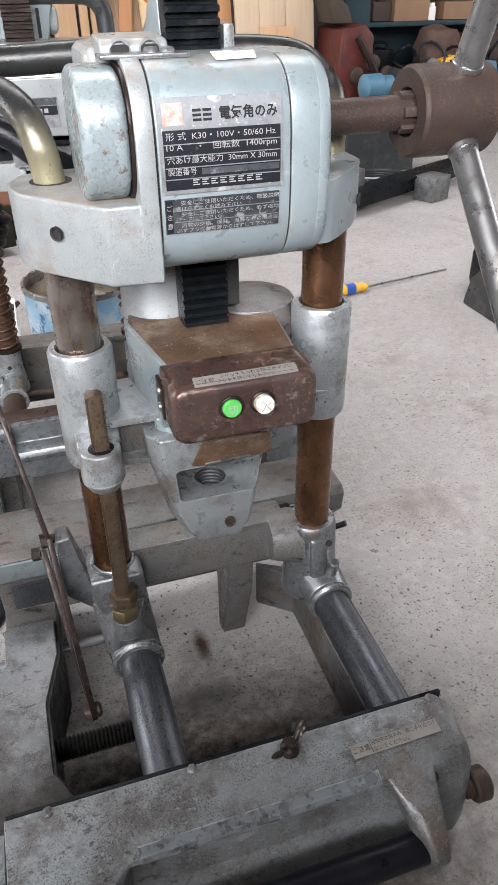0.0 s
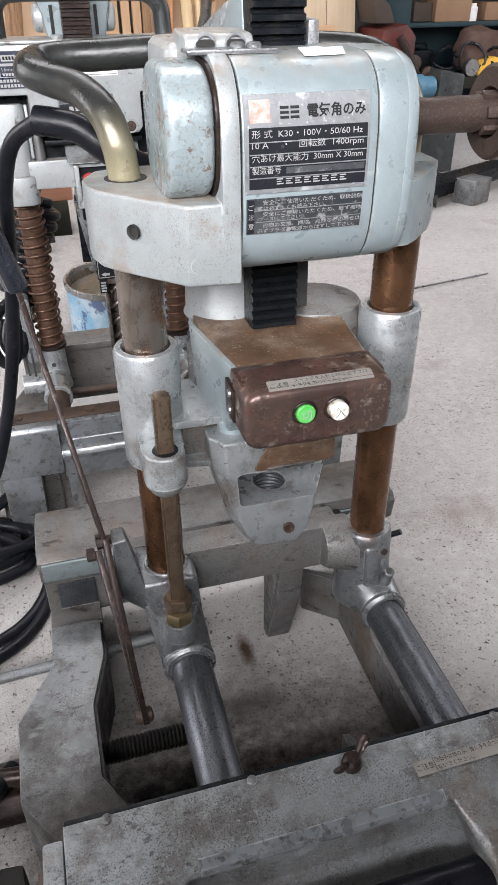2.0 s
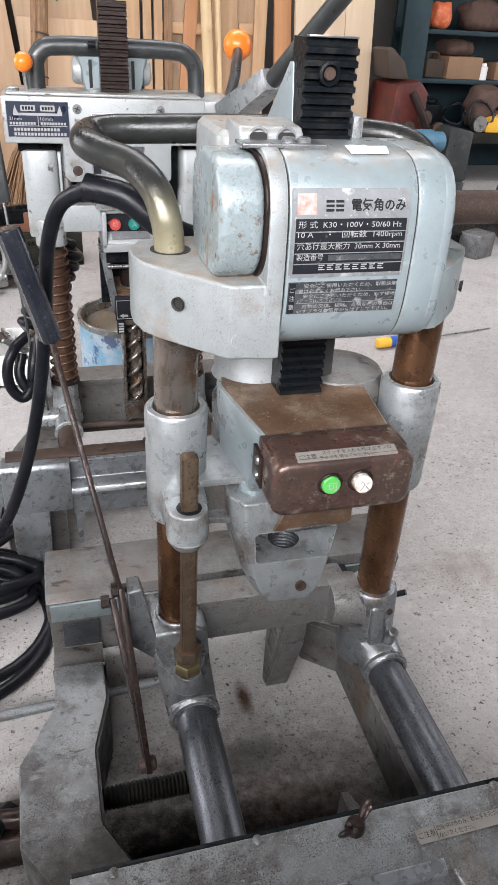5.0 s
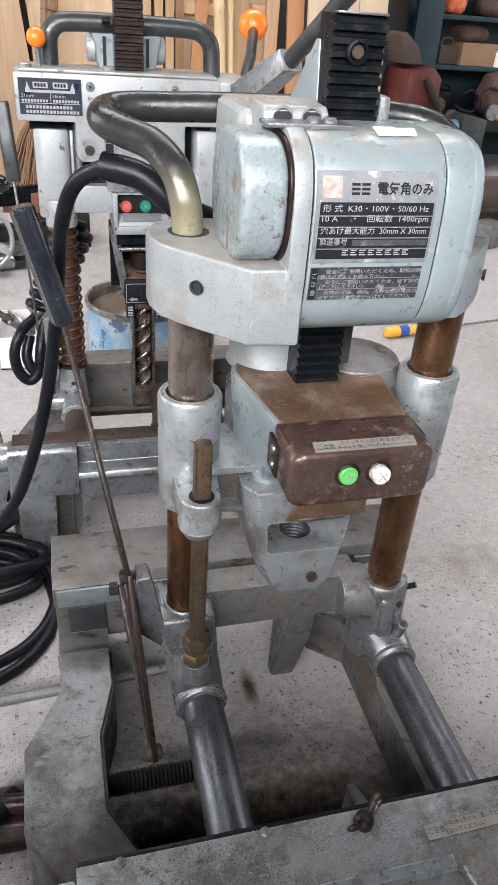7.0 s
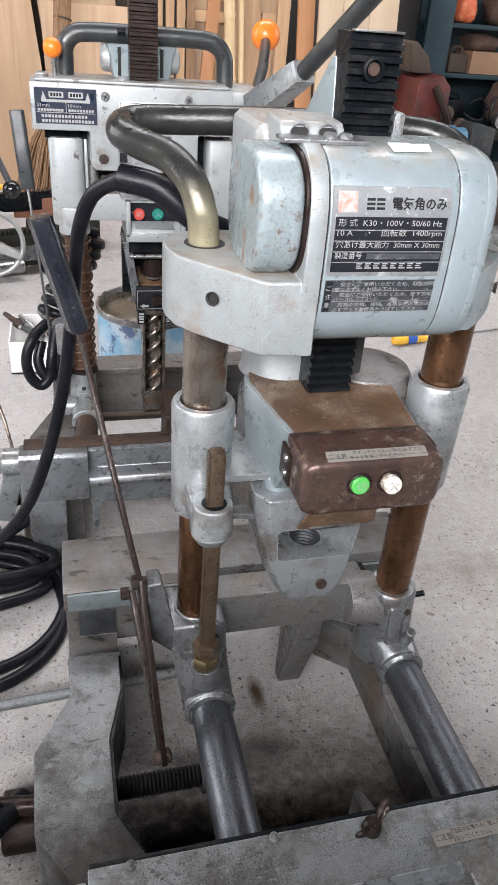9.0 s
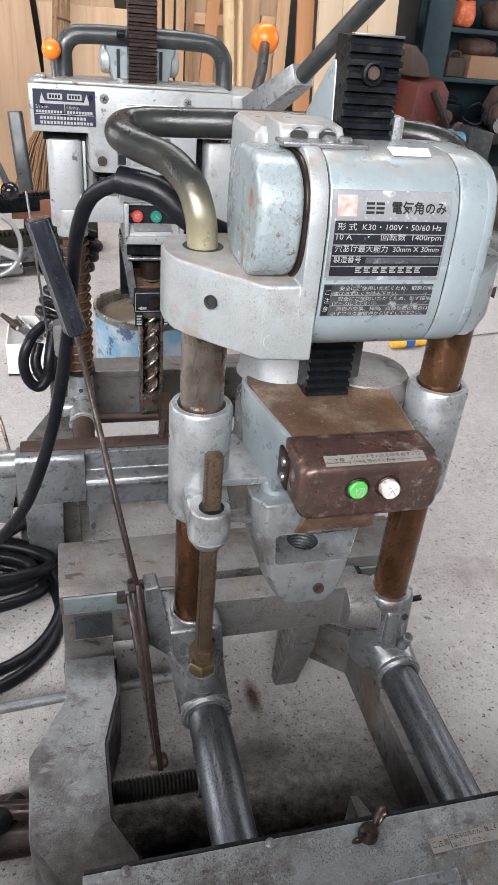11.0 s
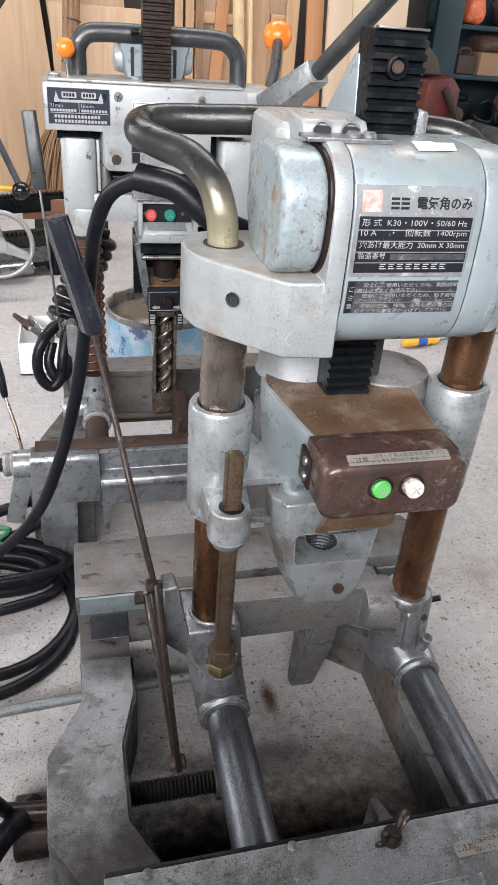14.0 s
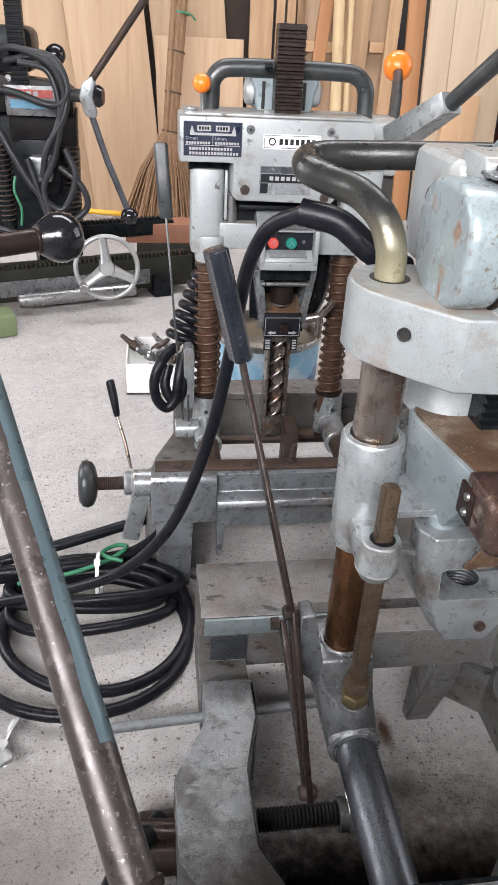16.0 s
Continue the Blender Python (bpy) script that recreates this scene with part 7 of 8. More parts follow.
# ---- old mortiser with draped cables ----
OLIVE = material("chipped_olive_green_iron", (0.018, 0.018, 0.014), 0.6, 0.2,
                 [((0.034, 0.034, 0.026), 14, 0.45, 0.68, 0.6, U), ((0.10, 0.055, 0.032), 22, 0.62, 0.74, 0.7, U), ((0.35, 0.36, 0.30), 60, 0.68, 0.76, 0.6, U)], [(120, 0.001)], spec=0.12)
GREENPAINT = material("pale_green_paint", (0.12, 0.155, 0.075), 0.5, 0.0, [((0.16, 0.20, 0.11), 9, 0.45, 0.7, 0.6, U), ((0.12, 0.13, 0.08), 40, 0.62, 0.74, 0.5, U)], [(120, 0.0006)])
REDWOOD = material("red_brown_timber", (0.22, 0.09, 0.05), 0.65, 0, [((0.29, 0.14, 0.08), 6, 0.45, 0.68, 0.6, (0.6, 8, 8)), ((0.22, 0.09, 0.05), 20, 0.6, 0.74, 0.5, U)], [(80, 0.001)])
GREYCORD = material("dark_grey_rubber_cord", (0.016, 0.0175, 0.020), 0.40, 0, [((0.035, 0.036, 0.04), 40, 0.5, 0.7, 0.5, U)], (), 0.1, spec=0.4)
SIGNRED = material("red_printed_label", (0.33, 0.04, 0.03), 0.45, 0, [((0.6, 0.2, 0.15), 90, 0.5, 0.66, 0.5, U)])
C = thing("mortising_machine", (-0.5, 2.15, 0), "old dark mortiser draped with grey cables", "power tool")
part("rack", rack(B(), -0.590, -0.545, 2.08, 2.11, 0.66, 0.90, 0.0125, 0.006), BLACKIRON, C, "dark toothed rack")
bm = prism(B(), [(-0.70, 0.585), (-0.425, 0.585), (-0.425, 0.652), (-0.45, 0.668), (-0.70, 0.69)], "y", 2.10, 2.20, 0.005)
hd = part("front_housing", bm, BLACKCAST, C, "dark grey front housing")
bm = prism(B(), [(-0.62, 0.50), (-0.425, 0.49), (-0.42, 0.60), (-0.62, 0.60)], "y", 2.14, 2.20, 0.006)
part("body", bm, BLACKCAST, C)
part("body", prism(B(), [(-0.70, 0.20), (-0.44, 0.20), (-0.43, 0.46), (-0.46, 0.585), (-0.70, 0.585)], "y", 2.17, 2.30, 0.01), BLACKIRON, C, "dark greasy casting")
part("motor_body", prism(B(), rounded(0.17, 0.12, 0.03, 4, -0.62, 0.745), "y", 2.16, 2.32, 0.01), BLACKIRON, C, "dark motor housing")
part("face_plate", box(B(), -0.615, -0.475, 2.094, 2.0985, 0.578, 0.658, 0.002), BASEPALE, hd, "worn metal face plate")
part("label_patch", box(B(), -0.602, -0.48, 2.0905, 2.0935, 0.627, 0.648), SIGNRED, hd, "red printed label")
for i in range(3):
    part("print_bar", box(B(), -0.572 + i * 0.019, -0.559 + i * 0.019, 2.0885, 2.0903, 0.631, 0.644), INKWHITE, hd)
SKYBLUE = material("sky_blue_print", (0.10, 0.26, 0.38), 0.5, 0, [((0.20, 0.35, 0.45), 60, 0.5, 0.7, 0.5, U)])
part("label_patch", box(B(), -0.602, -0.50, 2.0905, 2.0935, 0.598, 0.620), SKYBLUE, hd, "blue printed label")
part("screw", lathe(B(), (-0.60, 2.098, 0.675), (0, -1, 0), [(0, 0), (0.010, 0), (0.008, 0.004), (0, 0.004)], 14), STEEL, hd)
bm = prism(B(), rounded(0.13, 0.16, 0.03, 4, -0.545, 0.43), "y", 2.12, 2.2, 0.006)
part("switch_body", bm, BLACKIRON, C)
bm = box(B(), -0.56, -0.50, 2.06, 2.12, 0.40, 0.47, 0.006)
part("switch_box", bm, CAST, C, "grey switch box")
for x in (-0.655, -0.45):
    part("column", cyl(B(), (x, 2.17, 0.15), (x, 2.17, 0.52), 0.018, None, 18), BLACKIRON, C)
    part("spring", sweep(B(), helix((x, 2.17, 0.26), (x, 2.17, 0.50), 0.0235, 16, 12), 0.0028, 5), RUST, C, "dark coil spring")
bm = prism(B(), [(-0.385, 0.59), (-0.355, 0.585), (-0.350, 0.60), (-0.362, 0.64), (-0.350, 0.675), (-0.362, 0.695), (-0.390, 0.675), (-0.400, 0.64)], "y", 2.02, 2.05, 0.007)
fh = part("feed_hub", bm, CAST, C, "pale worn handle hub")
part("hub_cap", lathe(B(), (-0.352, 2.035, 0.643), (1, -0.2, 0), [(0, 0), (0.028, 0), (0.03, 0.008), (0.022, 0.02), (0, 0.022)], 22), GLOSSBLACK, fh)
part("hub_shaft", cyl(B(), (-0.43, 2.08, 0.64), (-0.37, 2.04, 0.64), 0.018, None, 18), GREYTUBE, fh)
part("handle_bar", sweep(B(), [(-0.362, 2.035, 0.685), (-0.21, 2.05, 0.884), (-0.12, 2.06, 1.0)], 0.0105, 12), RUST, fh, "brown steel handle bar")
hb2 = part("handle_bar", sweep(B(), [(-0.370, 2.035, 0.60), (-0.330, 2.033, 0.47), (-0.275, 2.03, 0.33)], 0.0095, 12), TUBE, fh, "dull steel handle bar")
part("knob", ball(B(), (-0.270, 2.03, 0.312), 0.027, 22), GLOSSBLACK, hb2, "glossy black ball knob")
part("knob", ball(B(), (-0.475, 2.2, 0.735), 0.03, 18), GLOSSBLACK, C, "glossy black ball knob")
# draped cables
random.seed(11)
DRAPES = [[(-0.60, 2.06, 0.72), (-0.50, 2.04, 0.735), (-0.44, 2.03, 0.69), (-0.44, 2.02, 0.60), (-0.50, 2.02, 0.50), (-0.52, 2.03, 0.42)],
          [(-0.66, 2.05, 0.60), (-0.60, 2.03, 0.48), (-0.54, 2.02, 0.38), (-0.47, 2.02, 0.33), (-0.425, 2.02, 0.42), (-0.45, 2.03, 0.50)],
          [(-0.70, 2.05, 0.66), (-0.58, 2.03, 0.645), (-0.50, 2.02, 0.62), (-0.455, 2.02, 0.62), (-0.43, 2.02, 0.66), (-0.46, 2.04, 0.73), (-0.54, 2.05, 0.75)],
          [(-0.56, 2.04, 0.72), (-0.48, 2.03, 0.70), (-0.455, 2.02, 0.60), (-0.48, 2.02, 0.48), (-0.52, 2.02, 0.39), (-0.51, 2.01, 0.30), (-0.56, 2.0, 0.255), (-0.66, 2.0, 0.275)],
          [(-0.56, 2.03, 0.47), (-0.53, 2.02, 0.36), (-0.51, 2.01, 0.27), (-0.555, 2.0, 0.225), (-0.64, 2.0, 0.235), (-0.72, 2.0, 0.30)],
          [(-0.64, 2.04, 0.74), (-0.56, 2.02, 0.755), (-0.47, 2.02, 0.715), (-0.44, 2.02, 0.64), (-0.47, 2.02, 0.55)],
          [(-0.47, 2.03, 0.45), (-0.41, 2.02, 0.40), (-0.395, 2.02, 0.34), (-0.44, 2.02, 0.30), (-0.50, 2.03, 0.29)]]
cab = thing("power_cable", (-0.52, 2.02, 0.5), "grey rubber power cable hung in loops on the machine", "cable")
for d in DRAPES:
    part("cable_loop", sweep(B(), smooth_path(d, 7), 0.0095, 10), GREYCORD, cab, "loop of grey rubber cable")
part("green_lead", sweep(B(), smooth_path([(-0.60, 2.03, 0.42), (-0.605, 2.02, 0.38), (-0.59, 2.02, 0.33), (-0.595, 2.02, 0.28)], 5), 0.004, 6), GREENW, cab, "green earth lead")
# its base with toothed edge, roller and hand wheel
dirx = Vector((0.54, 0.19, 0)).normalized()
mb = facing((-0.80, 1.985, 0), dirx, (0, 0, 1)) @ pose(0, 0, 0, 0, 0, 0)
bm = box(B(), 0, 0.78, 0.03, 0.135, -0.09, 0.0, 0.004, mb)
for i in range(52):
    box(bm, 0.02 + i * 0.0145, 0.029 + i * 0.0145, 0.134, 0.147, -0.03, -0.005, 0.001, mb)
part("base_beam", bm, OLIVE, C, "chipped olive-black toothed base beam")
bm = box(B(), 0.12, 0.62, 0.05, 0.10, 0.004, 0.007, 0.001, mb)
part("roller_bracket", bm, FOOTCAST, C, "pale roller bracket")
bm = lathe(B(), mb @ Vector((0.17, 0.045, 0.035)), dirx, [(0, 0), (0.022, 0), (0.023, 0.004), (0.023, 0.38), (0.022, 0.384), (0, 0.384)], 22)
part("roller", bm, STEEL, C, "pale steel roller")
bm = box(B(), 0.03, 0.13, 0.0, 0.065, 0.12, 0.22, 0.012, mb)
part("foot", bm, GREENPAINT, C, "pale green painted foot")
bm = box(B(), 0.63, 0.70, 0.0, 0.08, -0.06, 0.02, 0.008, mb)
part("foot", bm, BLACKIRON, C)
bm = box(B(), 0.30, 0.80, 0.15, 0.20, -0.30, -0.23, 0.004, mb)
for i in range(30):
    box(bm, 0.31 + i * 0.0155, 0.319 + i * 0.0155, 0.199, 0.212, -0.27, -0.24, 0.001, mb)
box(bm, 0.30, 0.34, 0.0, 0.15, -0.30, -0.23, 0.002, mb)
box(bm, 0.74, 0.79, 0.0, 0.15, -0.30, -0.23, 0.002, mb)
part("base_beam", bm, BLACKIRON, C, "dark toothed rear base beam")
wc, wn_ = Vector((-0.343, 1.955, 0.172)), Vector((0.12, -1, 0.10)).normalized()
wm = Matrix.Translation(wc) @ frame_of(wn_)
pts = [wm @ Vector((0.094 * math.cos(2 * math.pi * i / 48), 0.094 * math.sin(2 * math.pi * i / 48), 0)) for i in range(49)]
wheel = part("hand_wheel", sweep(B(), pts, 0.0075, 10), PALESTEEL, C, "three-spoked grey cast hand wheel")
part("hub", lathe(B(), wc - wn_ * 0.08, wn_, [(0, 0), (0.02, 0), (0.02, 0.08), (0.024, 0.085), (0.02, 0.1), (0, 0.1)], 20), PALESTEEL, wheel)
for a in (95, 215, 335):
    c_, s_ = math.cos(radians(a)), math.sin(radians(a))
    bm = sweep(B(), [wm @ Vector((0.01 * c_, 0.01 * s_, 0)), wm @ Vector((0.05 * c_, 0.05 * s_, 0)), wm @ Vector((0.092 * c_, 0.092 * s_, 0))], 0.016, 12, [0.022, 0.016, 0.0155], 0.45)
    part("spoke", bm, PALESTEEL, wheel)
part("crank_pin", cyl(B(), wm @ Vector((-0.075, -0.053, 0)), wm @ Vector((-0.075, -0.053, 0.05)), 0.012, None, 16), STEEL, wheel)
solo("timber_block", box(B(), -0.30, 0.02, 2.44, 2.56, 0.12, 0.19, 0.004), REDWOOD, "red-brown timber beam lying behind the machine", "timber", base=(-0.14, 2.5, 0.12))
solo("timber_block", box(B(), -0.26, 0.0, 2.42, 2.58, 0.0, 0.12, 0.004), OLIVE, "dark timber packing under the beam", "timber", base=(-0.14, 2.5, 0.0))
# black ball handle reaching in from the side
hb3 = thing("steel_lever_bar", (-0.36, 0.6, 0.60), "brown steel bar with a large black ball end", "bar")
part("handle_bar", sweep(B(), [(-0.52, 0.545, 0.590), (-0.42, 0.585, 0.602), (-0.33, 0.625, 0.607)], 0.0135, 18), DARKBAR, hb3)
part("ball_end", lathe(B(), (-0.335, 0.622, 0.607), (1, 0.42, 0.03), [(0.0135, 0), (0.018, 0.001), (0.022, 0.006), (0.029, 0.018), (0.030, 0.028), (0.026, 0.042), (0.015, 0.051), (0, 0.054)], 28), GLOSSBLACK, hb3, "glossy black ball end")
part("collar_ring", ring(B(), (-0.338, 0.6207, 0.607), (-0.333, 0.623, 0.607), 0.0135, 0.017, 24, 0.001), DARKBAR, hb3)

# ---- things on the floor behind the second machine ----
wb = thing("carton_of_bits", (-0.2, 1.48, 0), "open white carton holding rusty drill bits", "box")
bm = B()
for x0, x1, y0, y1 in ((-0.275, -0.09, 1.425, 1.428), (-0.275, -0.09, 1.605, 1.608), (-0.275, -0.272, 1.428, 1.605), (-0.093, -0.09, 1.428, 1.605)):
    box(bm, x0, x1, y0, y1, 0, 0.085)
box(bm, -0.275, -0.09, 1.425, 1.608, 0, 0.004)
part("carton", bm, WHITE, wb, "white cardboard carton")
random.seed(3)
for i in range(12):
    x, y = random.uniform(-0.235, -0.13), random.uniform(1.47, 1.56)
    a = random.uniform(0, 6.28)
    d = Vector((math.cos(a), math.sin(a), random.uniform(0.35, 1.0)))
    bm = lathe(B(), (x, y, 0.045 + 0.02 * random.random()), d, [(0, 0), (0.009, 0), (0.009, 0.02), (0.013, 0.022), (0.013, 0.04), (0.008, 0.044), (0.006, 0.075), (0, 0.078)], 10)
    part("bit", bm, RUST if i % 3 else STEEL, wb, "rusty drill bit")
TINLID = material("tarnished_tin_plate", (0.17, 0.155, 0.125), 0.36, 0.7, [((0.11, 0.095, 0.07), 5, 0.45, 0.66, 0.7, U), ((0.24, 0.225, 0.195), 12, 0.52, 0.70, 0.5, U)], [(60, 0.0006)], 0.1)
can = thing("tin_can", (0.07, 1.36, 0), "round tin with a blue printed band, with a domed tarnished lid", "tin")
BLUEBAND = material("blue_printed_tin", (0.22, 0.42, 0.58), 0.4, 0.2, [((0.50, 0.58, 0.62), 10, 0.44, 0.56, 0.8, U), ((0.05, 0.08, 0.20), 8, 0.56, 0.59, 0.85, U), ((0.5, 0.36, 0.1), 22, 0.66, 0.70, 0.8, U), ((0.2, 0.15, 0.1), 40, 0.6, 0.7, 0.6, U)])
part("wall", lathe(B(), (0.07, 1.37, 0), (0, 0, 1), [(0, 0), (0.128, 0), (0.130, 0.004), (0.130, 0.195), (0.126, 0.195), (0.126, 0.004), (0, 0.004)], 40), BLUEBAND, can)
part("liner", lathe(B(), (0.07, 1.37, 0.004), (0, 0, 1), [(0.1255, 0.0), (0.1255, 0.190), (0.1245, 0.190), (0.1245, 0.0), (0.1255, 0.0)], 40), COLUMN_GREY, can, "dull tarnished inside")
part("rim", ring(B(), (0.07, 1.37, 0.19), (0.07, 1.37, 0.205), 0.126, 0.134, 40, 0.002), STEEL, can, "bright rolled rim")
part("lid", lathe(B(), (0.07, 1.37, 0.172), (0, 0, 1), [(0, 0.030), (0.05, 0.028), (0.10, 0.016), (0.118, 0.004), (0.125, 0.004), (0.125, 0.0), (0, 0.0)], 40), TINLID, can, "domed tarnished lid")
lv = thing("standing_lever", (-0.26, 1.07, 0), "slim steel lever with a dark grip standing on concrete", "lever")
part("rod", sweep(B(), [(-0.258, 1.07, 0.0), (-0.268, 1.09, 0.05), (-0.287, 1.13, 0.105)], 0.0036, 8), COLUMN_GREY, lv)
part("grip", sweep(B(), smooth_path([(-0.285, 1.126, 0.098), (-0.290, 1.137, 0.13), (-0.297, 1.150, 0.165), (-0.299, 1.153, 0.172)], 4), 0.008, 10, [0.006, 0.0075, 0.008, 0.0085, 0.009, 0.0095, 0.0095, 0.0095, 0.0095, 0.009, 0.0085, 0.007, 0.004]), RUBBER, lv, "dark plastic grip")
bm = lathe(B(), (-0.408, 0.386, 0.0), (0, 0, 1), [(0, 0), (0.012, 0), (0.010, 0.012), (0.007, 0.016), (0, 0.016)], 16)
for sx in (-1, 1):
    sweep(bm, smooth_path([(-0.408, 0.386 + sx * 0.007, 0.010), (-0.404, 0.386 + sx * 0.018, 0.016), (-0.398, 0.386 + sx * 0.030, 0.020), (-0.397, 0.386 + sx * 0.033, 0.020)], 4), 0.01, 10,
          [0.005, 0.006, 0.007, 0.008, 0.009, 0.010, 0.0105, 0.011, 0.011, 0.0105, 0.009, 0.006, 0.003], 0.4)
solo("wing_nut", bm, PALESTEEL, "pale worn wing nut lying on concrete", "wing nut", base=(-0.405, 0.385, 0))

# ---- things on the floor and shelves at the side ----
sd = thing("screwdriver", (0.9, 1.535, 0), "long screwdriver with a yellow and blue handle on concrete", "screwdriver")
a0, a1, a2, a3 = Vector((0.80, 1.520, 0.017)), Vector((0.872, 1.53, 0.017)), Vector((0.925, 1.54, 0.013)), Vector((1.24, 1.618, 0.004))
BLUEPL = material("blue_plastic", (0.03, 0.09, 0.36), 0.35, 0, [((0.05, 0.13, 0.45), 60, 0.5, 0.7, 0.4, U)])
part("handle", lathe(B(), a0, a1 - a0, [(0, 0), (0.012, 0), (0.016, 0.006), (0.0165, 0.03), (0.016, 0.048), (0, 0.049)], 14), YELLOW, sd, "yellow grip")
part("handle_band", lathe(B(), a0 + (a1 - a0) * 0.6, a1 - a0, [(0, 0), (0.0165, 0), (0.0167, 0.030), (0, 0.030)], 14), BLUEPL, sd, "blue handle band")
part("handle_collar", lathe(B(), a1, a2 - a1, [(0.0162, 0), (0.0165, 0.01), (0.012, 0.018), (0.0145, 0.035), (0.008, 0.05), (0, 0.051)], 14), YELLOW, sd, "yellow handle collar")
part("blade", cyl(B(), a2, a3, 0.004, 0.0035, 10), STEEL, sd, "thin steel blade")

SHELFTEAL = material("dark_teal_paint", (0.010, 0.030, 0.038), 0.5, 0.2, [((0.025, 0.055, 0.065), 9, 0.45, 0.7, 0.6, U), ((0.05, 0.035, 0.025), 30, 0.62, 0.72, 0.6, U)])
CARD = material("brown_cardboard", (0.24, 0.14, 0.08), 0.75, 0, [((0.30, 0.19, 0.115), 5, 0.45, 0.7, 0.6, U)])
REDM = material("faded_red_machine_paint", (0.085, 0.014, 0.010), 0.5, 0.1, [((0.03, 0.012, 0.010), 14, 0.44, 0.64, 0.85, U), ((0.16, 0.035, 0.02), 30, 0.54, 0.68, 0.5, U)])
BLUEM = material("pale_blue_machine_paint", (0.06, 0.15, 0.22), 0.45, 0.1, [((0.10, 0.22, 0.30), 14, 0.48, 0.7, 0.6, U)])
BROWNP = material("dull_brown_sack", (0.09, 0.05, 0.038), 0.8, 0, [((0.14, 0.085, 0.066), 9, 0.45, 0.7, 0.6, U), ((0.04, 0.025, 0.02), 24, 0.48, 0.66, 0.7, U)])
sh = thing("shelf_unit", (2.8, 4.3, 0), "dark teal steel shelf crowded with tools", "shelf")
part("side_panel", prism(B(), [(1.95, 0.0), (2.11, 0.0), (2.08, 1.7), (1.92, 1.7)], "y", 4.05, 4.09, 0.004), SHELFTEAL, sh)
for z in (0.30, 0.565, 0.82, 1.15):
    part("shelf_board", box(B(), 2.09, 4.0, 4.06, 4.5, z - 0.025, z, 0.003), SHELFTEAL, sh)
# sheet added so that the depth of the shelf looks unlit
part("shade_panel", box(B(), 2.09, 4.0, 4.50, 4.52, 0.0, 1.7), SHELFTEAL, sh, "dark teal sheet added as shade behind the shelf")
part("side_panel", box(B(), 3.97, 4.0, 4.05, 4.5, 0, 1.7, 0.003), SHELFTEAL, sh)


def lump(name, c, s, mat, label, cat, seed=0, n=2):
    """A soft or uneven thing: a rounded block pushed out of shape."""
    bm = B()
    bmesh.ops.create_icosphere(bm, subdivisions=n + 1, radius=1)
    for v in bm.verts:
        k = 1 + 0.22 * noise.noise(v.co * 1.7 + Vector((seed, 0, 0)))
        q = v.co.normalized()
        e = max(abs(q.x), abs(q.y), abs(q.z)) ** -0.55
        v.co = Vector((c[0] + s[0] * q.x * e * k, c[1] + s[1] * q.y * e * k, max(c[2] - s[2], c[2] + s[2] * q.z * e * k)))
    return solo(name, bm, mat, label, cat, base=(c[0], c[1], c[2] - s[2]), smooth=60)


solo("cardboard_box", box(B(), 2.27, 2.50, 4.08, 4.3, 0.566, 0.685, 0.003), CARD, "brown cardboard box on the teal shelf", "box", base=(2.38, 4.2, 0.566))
solo("cardboard_box", box(B(), 2.62, 2.86, 4.12, 4.35, 0.566, 0.66, 0.003), CARD, "brown cardboard box on the teal shelf", "box", base=(2.74, 4.2, 0.566))
solo("round_tin", lathe(B(), (2.52, 4.1, 0.566), (0, 0, 1), [(0, 0), (0.03, 0), (0.03, 0.07), (0.02, 0.075), (0.02, 0.09), (0, 0.09)], 18), WHITE, "small white plastic bottle on the shelf", "bottle", base=(2.52, 4.1, 0.566))
lump("sack", (2.36, 4.2, 0.73), (0.10, 0.09, 0.045), BROWNP, "brown bundled sack on the cardboard box", "sack", 1)
lump("orange_bag", (2.22, 4.18, 0.89), (0.06, 0.06, 0.07), material("orange_red_bag", (0.62, 0.13, 0.05), 0.5, 0, [((0.75, 0.3, 0.15), 40, 0.5, 0.66, 0.8, U)]), "orange-red plastic bag on the top shelf", "bag", 2)
lump("clear_bag", (2.48, 4.18, 0.90), (0.13, 0.08, 0.08), BROWNP, "crumpled dull plastic bag on the top shelf", "bag", 3)
solo("machine_case", box(B(), 2.80, 3.2, 4.1, 4.4, 0.82, 0.98, 0.008), SHELFTEAL, "dark tool case on the shelf", "case", base=(3.0, 4.25, 0.82))
for k, (x, w, z, h, dz) in enumerate(((2.16, 0.14, 0.30, 0.12, 0.0), (2.68, 0.20, 0.30, 0.15, 0.0), (3.05, 0.22, 0.30, 0.10, 0.0), (2.94, 0.16, 0.566, 0.12, 0.0), (2.60, 0.16, 0.82, 0.13, 0.0), (2.14, 0.12, 0.566, 0.10, 0.0))):
    bm = box(B(), x, x + w, 4.10, 4.32, z, z + h, 0.012)
    sweep(bm, smooth_path([(x + 0.2 * w, 4.15, z + h - 0.004), (x + 0.25 * w, 4.15, z + h + 0.03), (x + 0.75 * w, 4.15, z + h + 0.03), (x + 0.8 * w, 4.15, z + h - 0.004)], 4), 0.008, 8)
    solo("tool_case", bm, (BLACKIRON, BROWNP, OLIVE, GREYTUBE, RUST, DARKTIM)[k], "dull dark tool case with a carrying handle on the shelf", "case", "tool cases on the shelf", base=(x + w / 2, 4.2, z))
lump("cloth", (2.52, 3.98, 0.42), (0.13, 0.10, 0.12), BROWNP, "pinkish-brown bundled cloth among the tools", "cloth", 4)
lump("cloth", (2.95, 3.98, 0.42), (0.12, 0.10, 0.11), DARKTIM, "dark crumpled cloth among the tools", "cloth", 14)
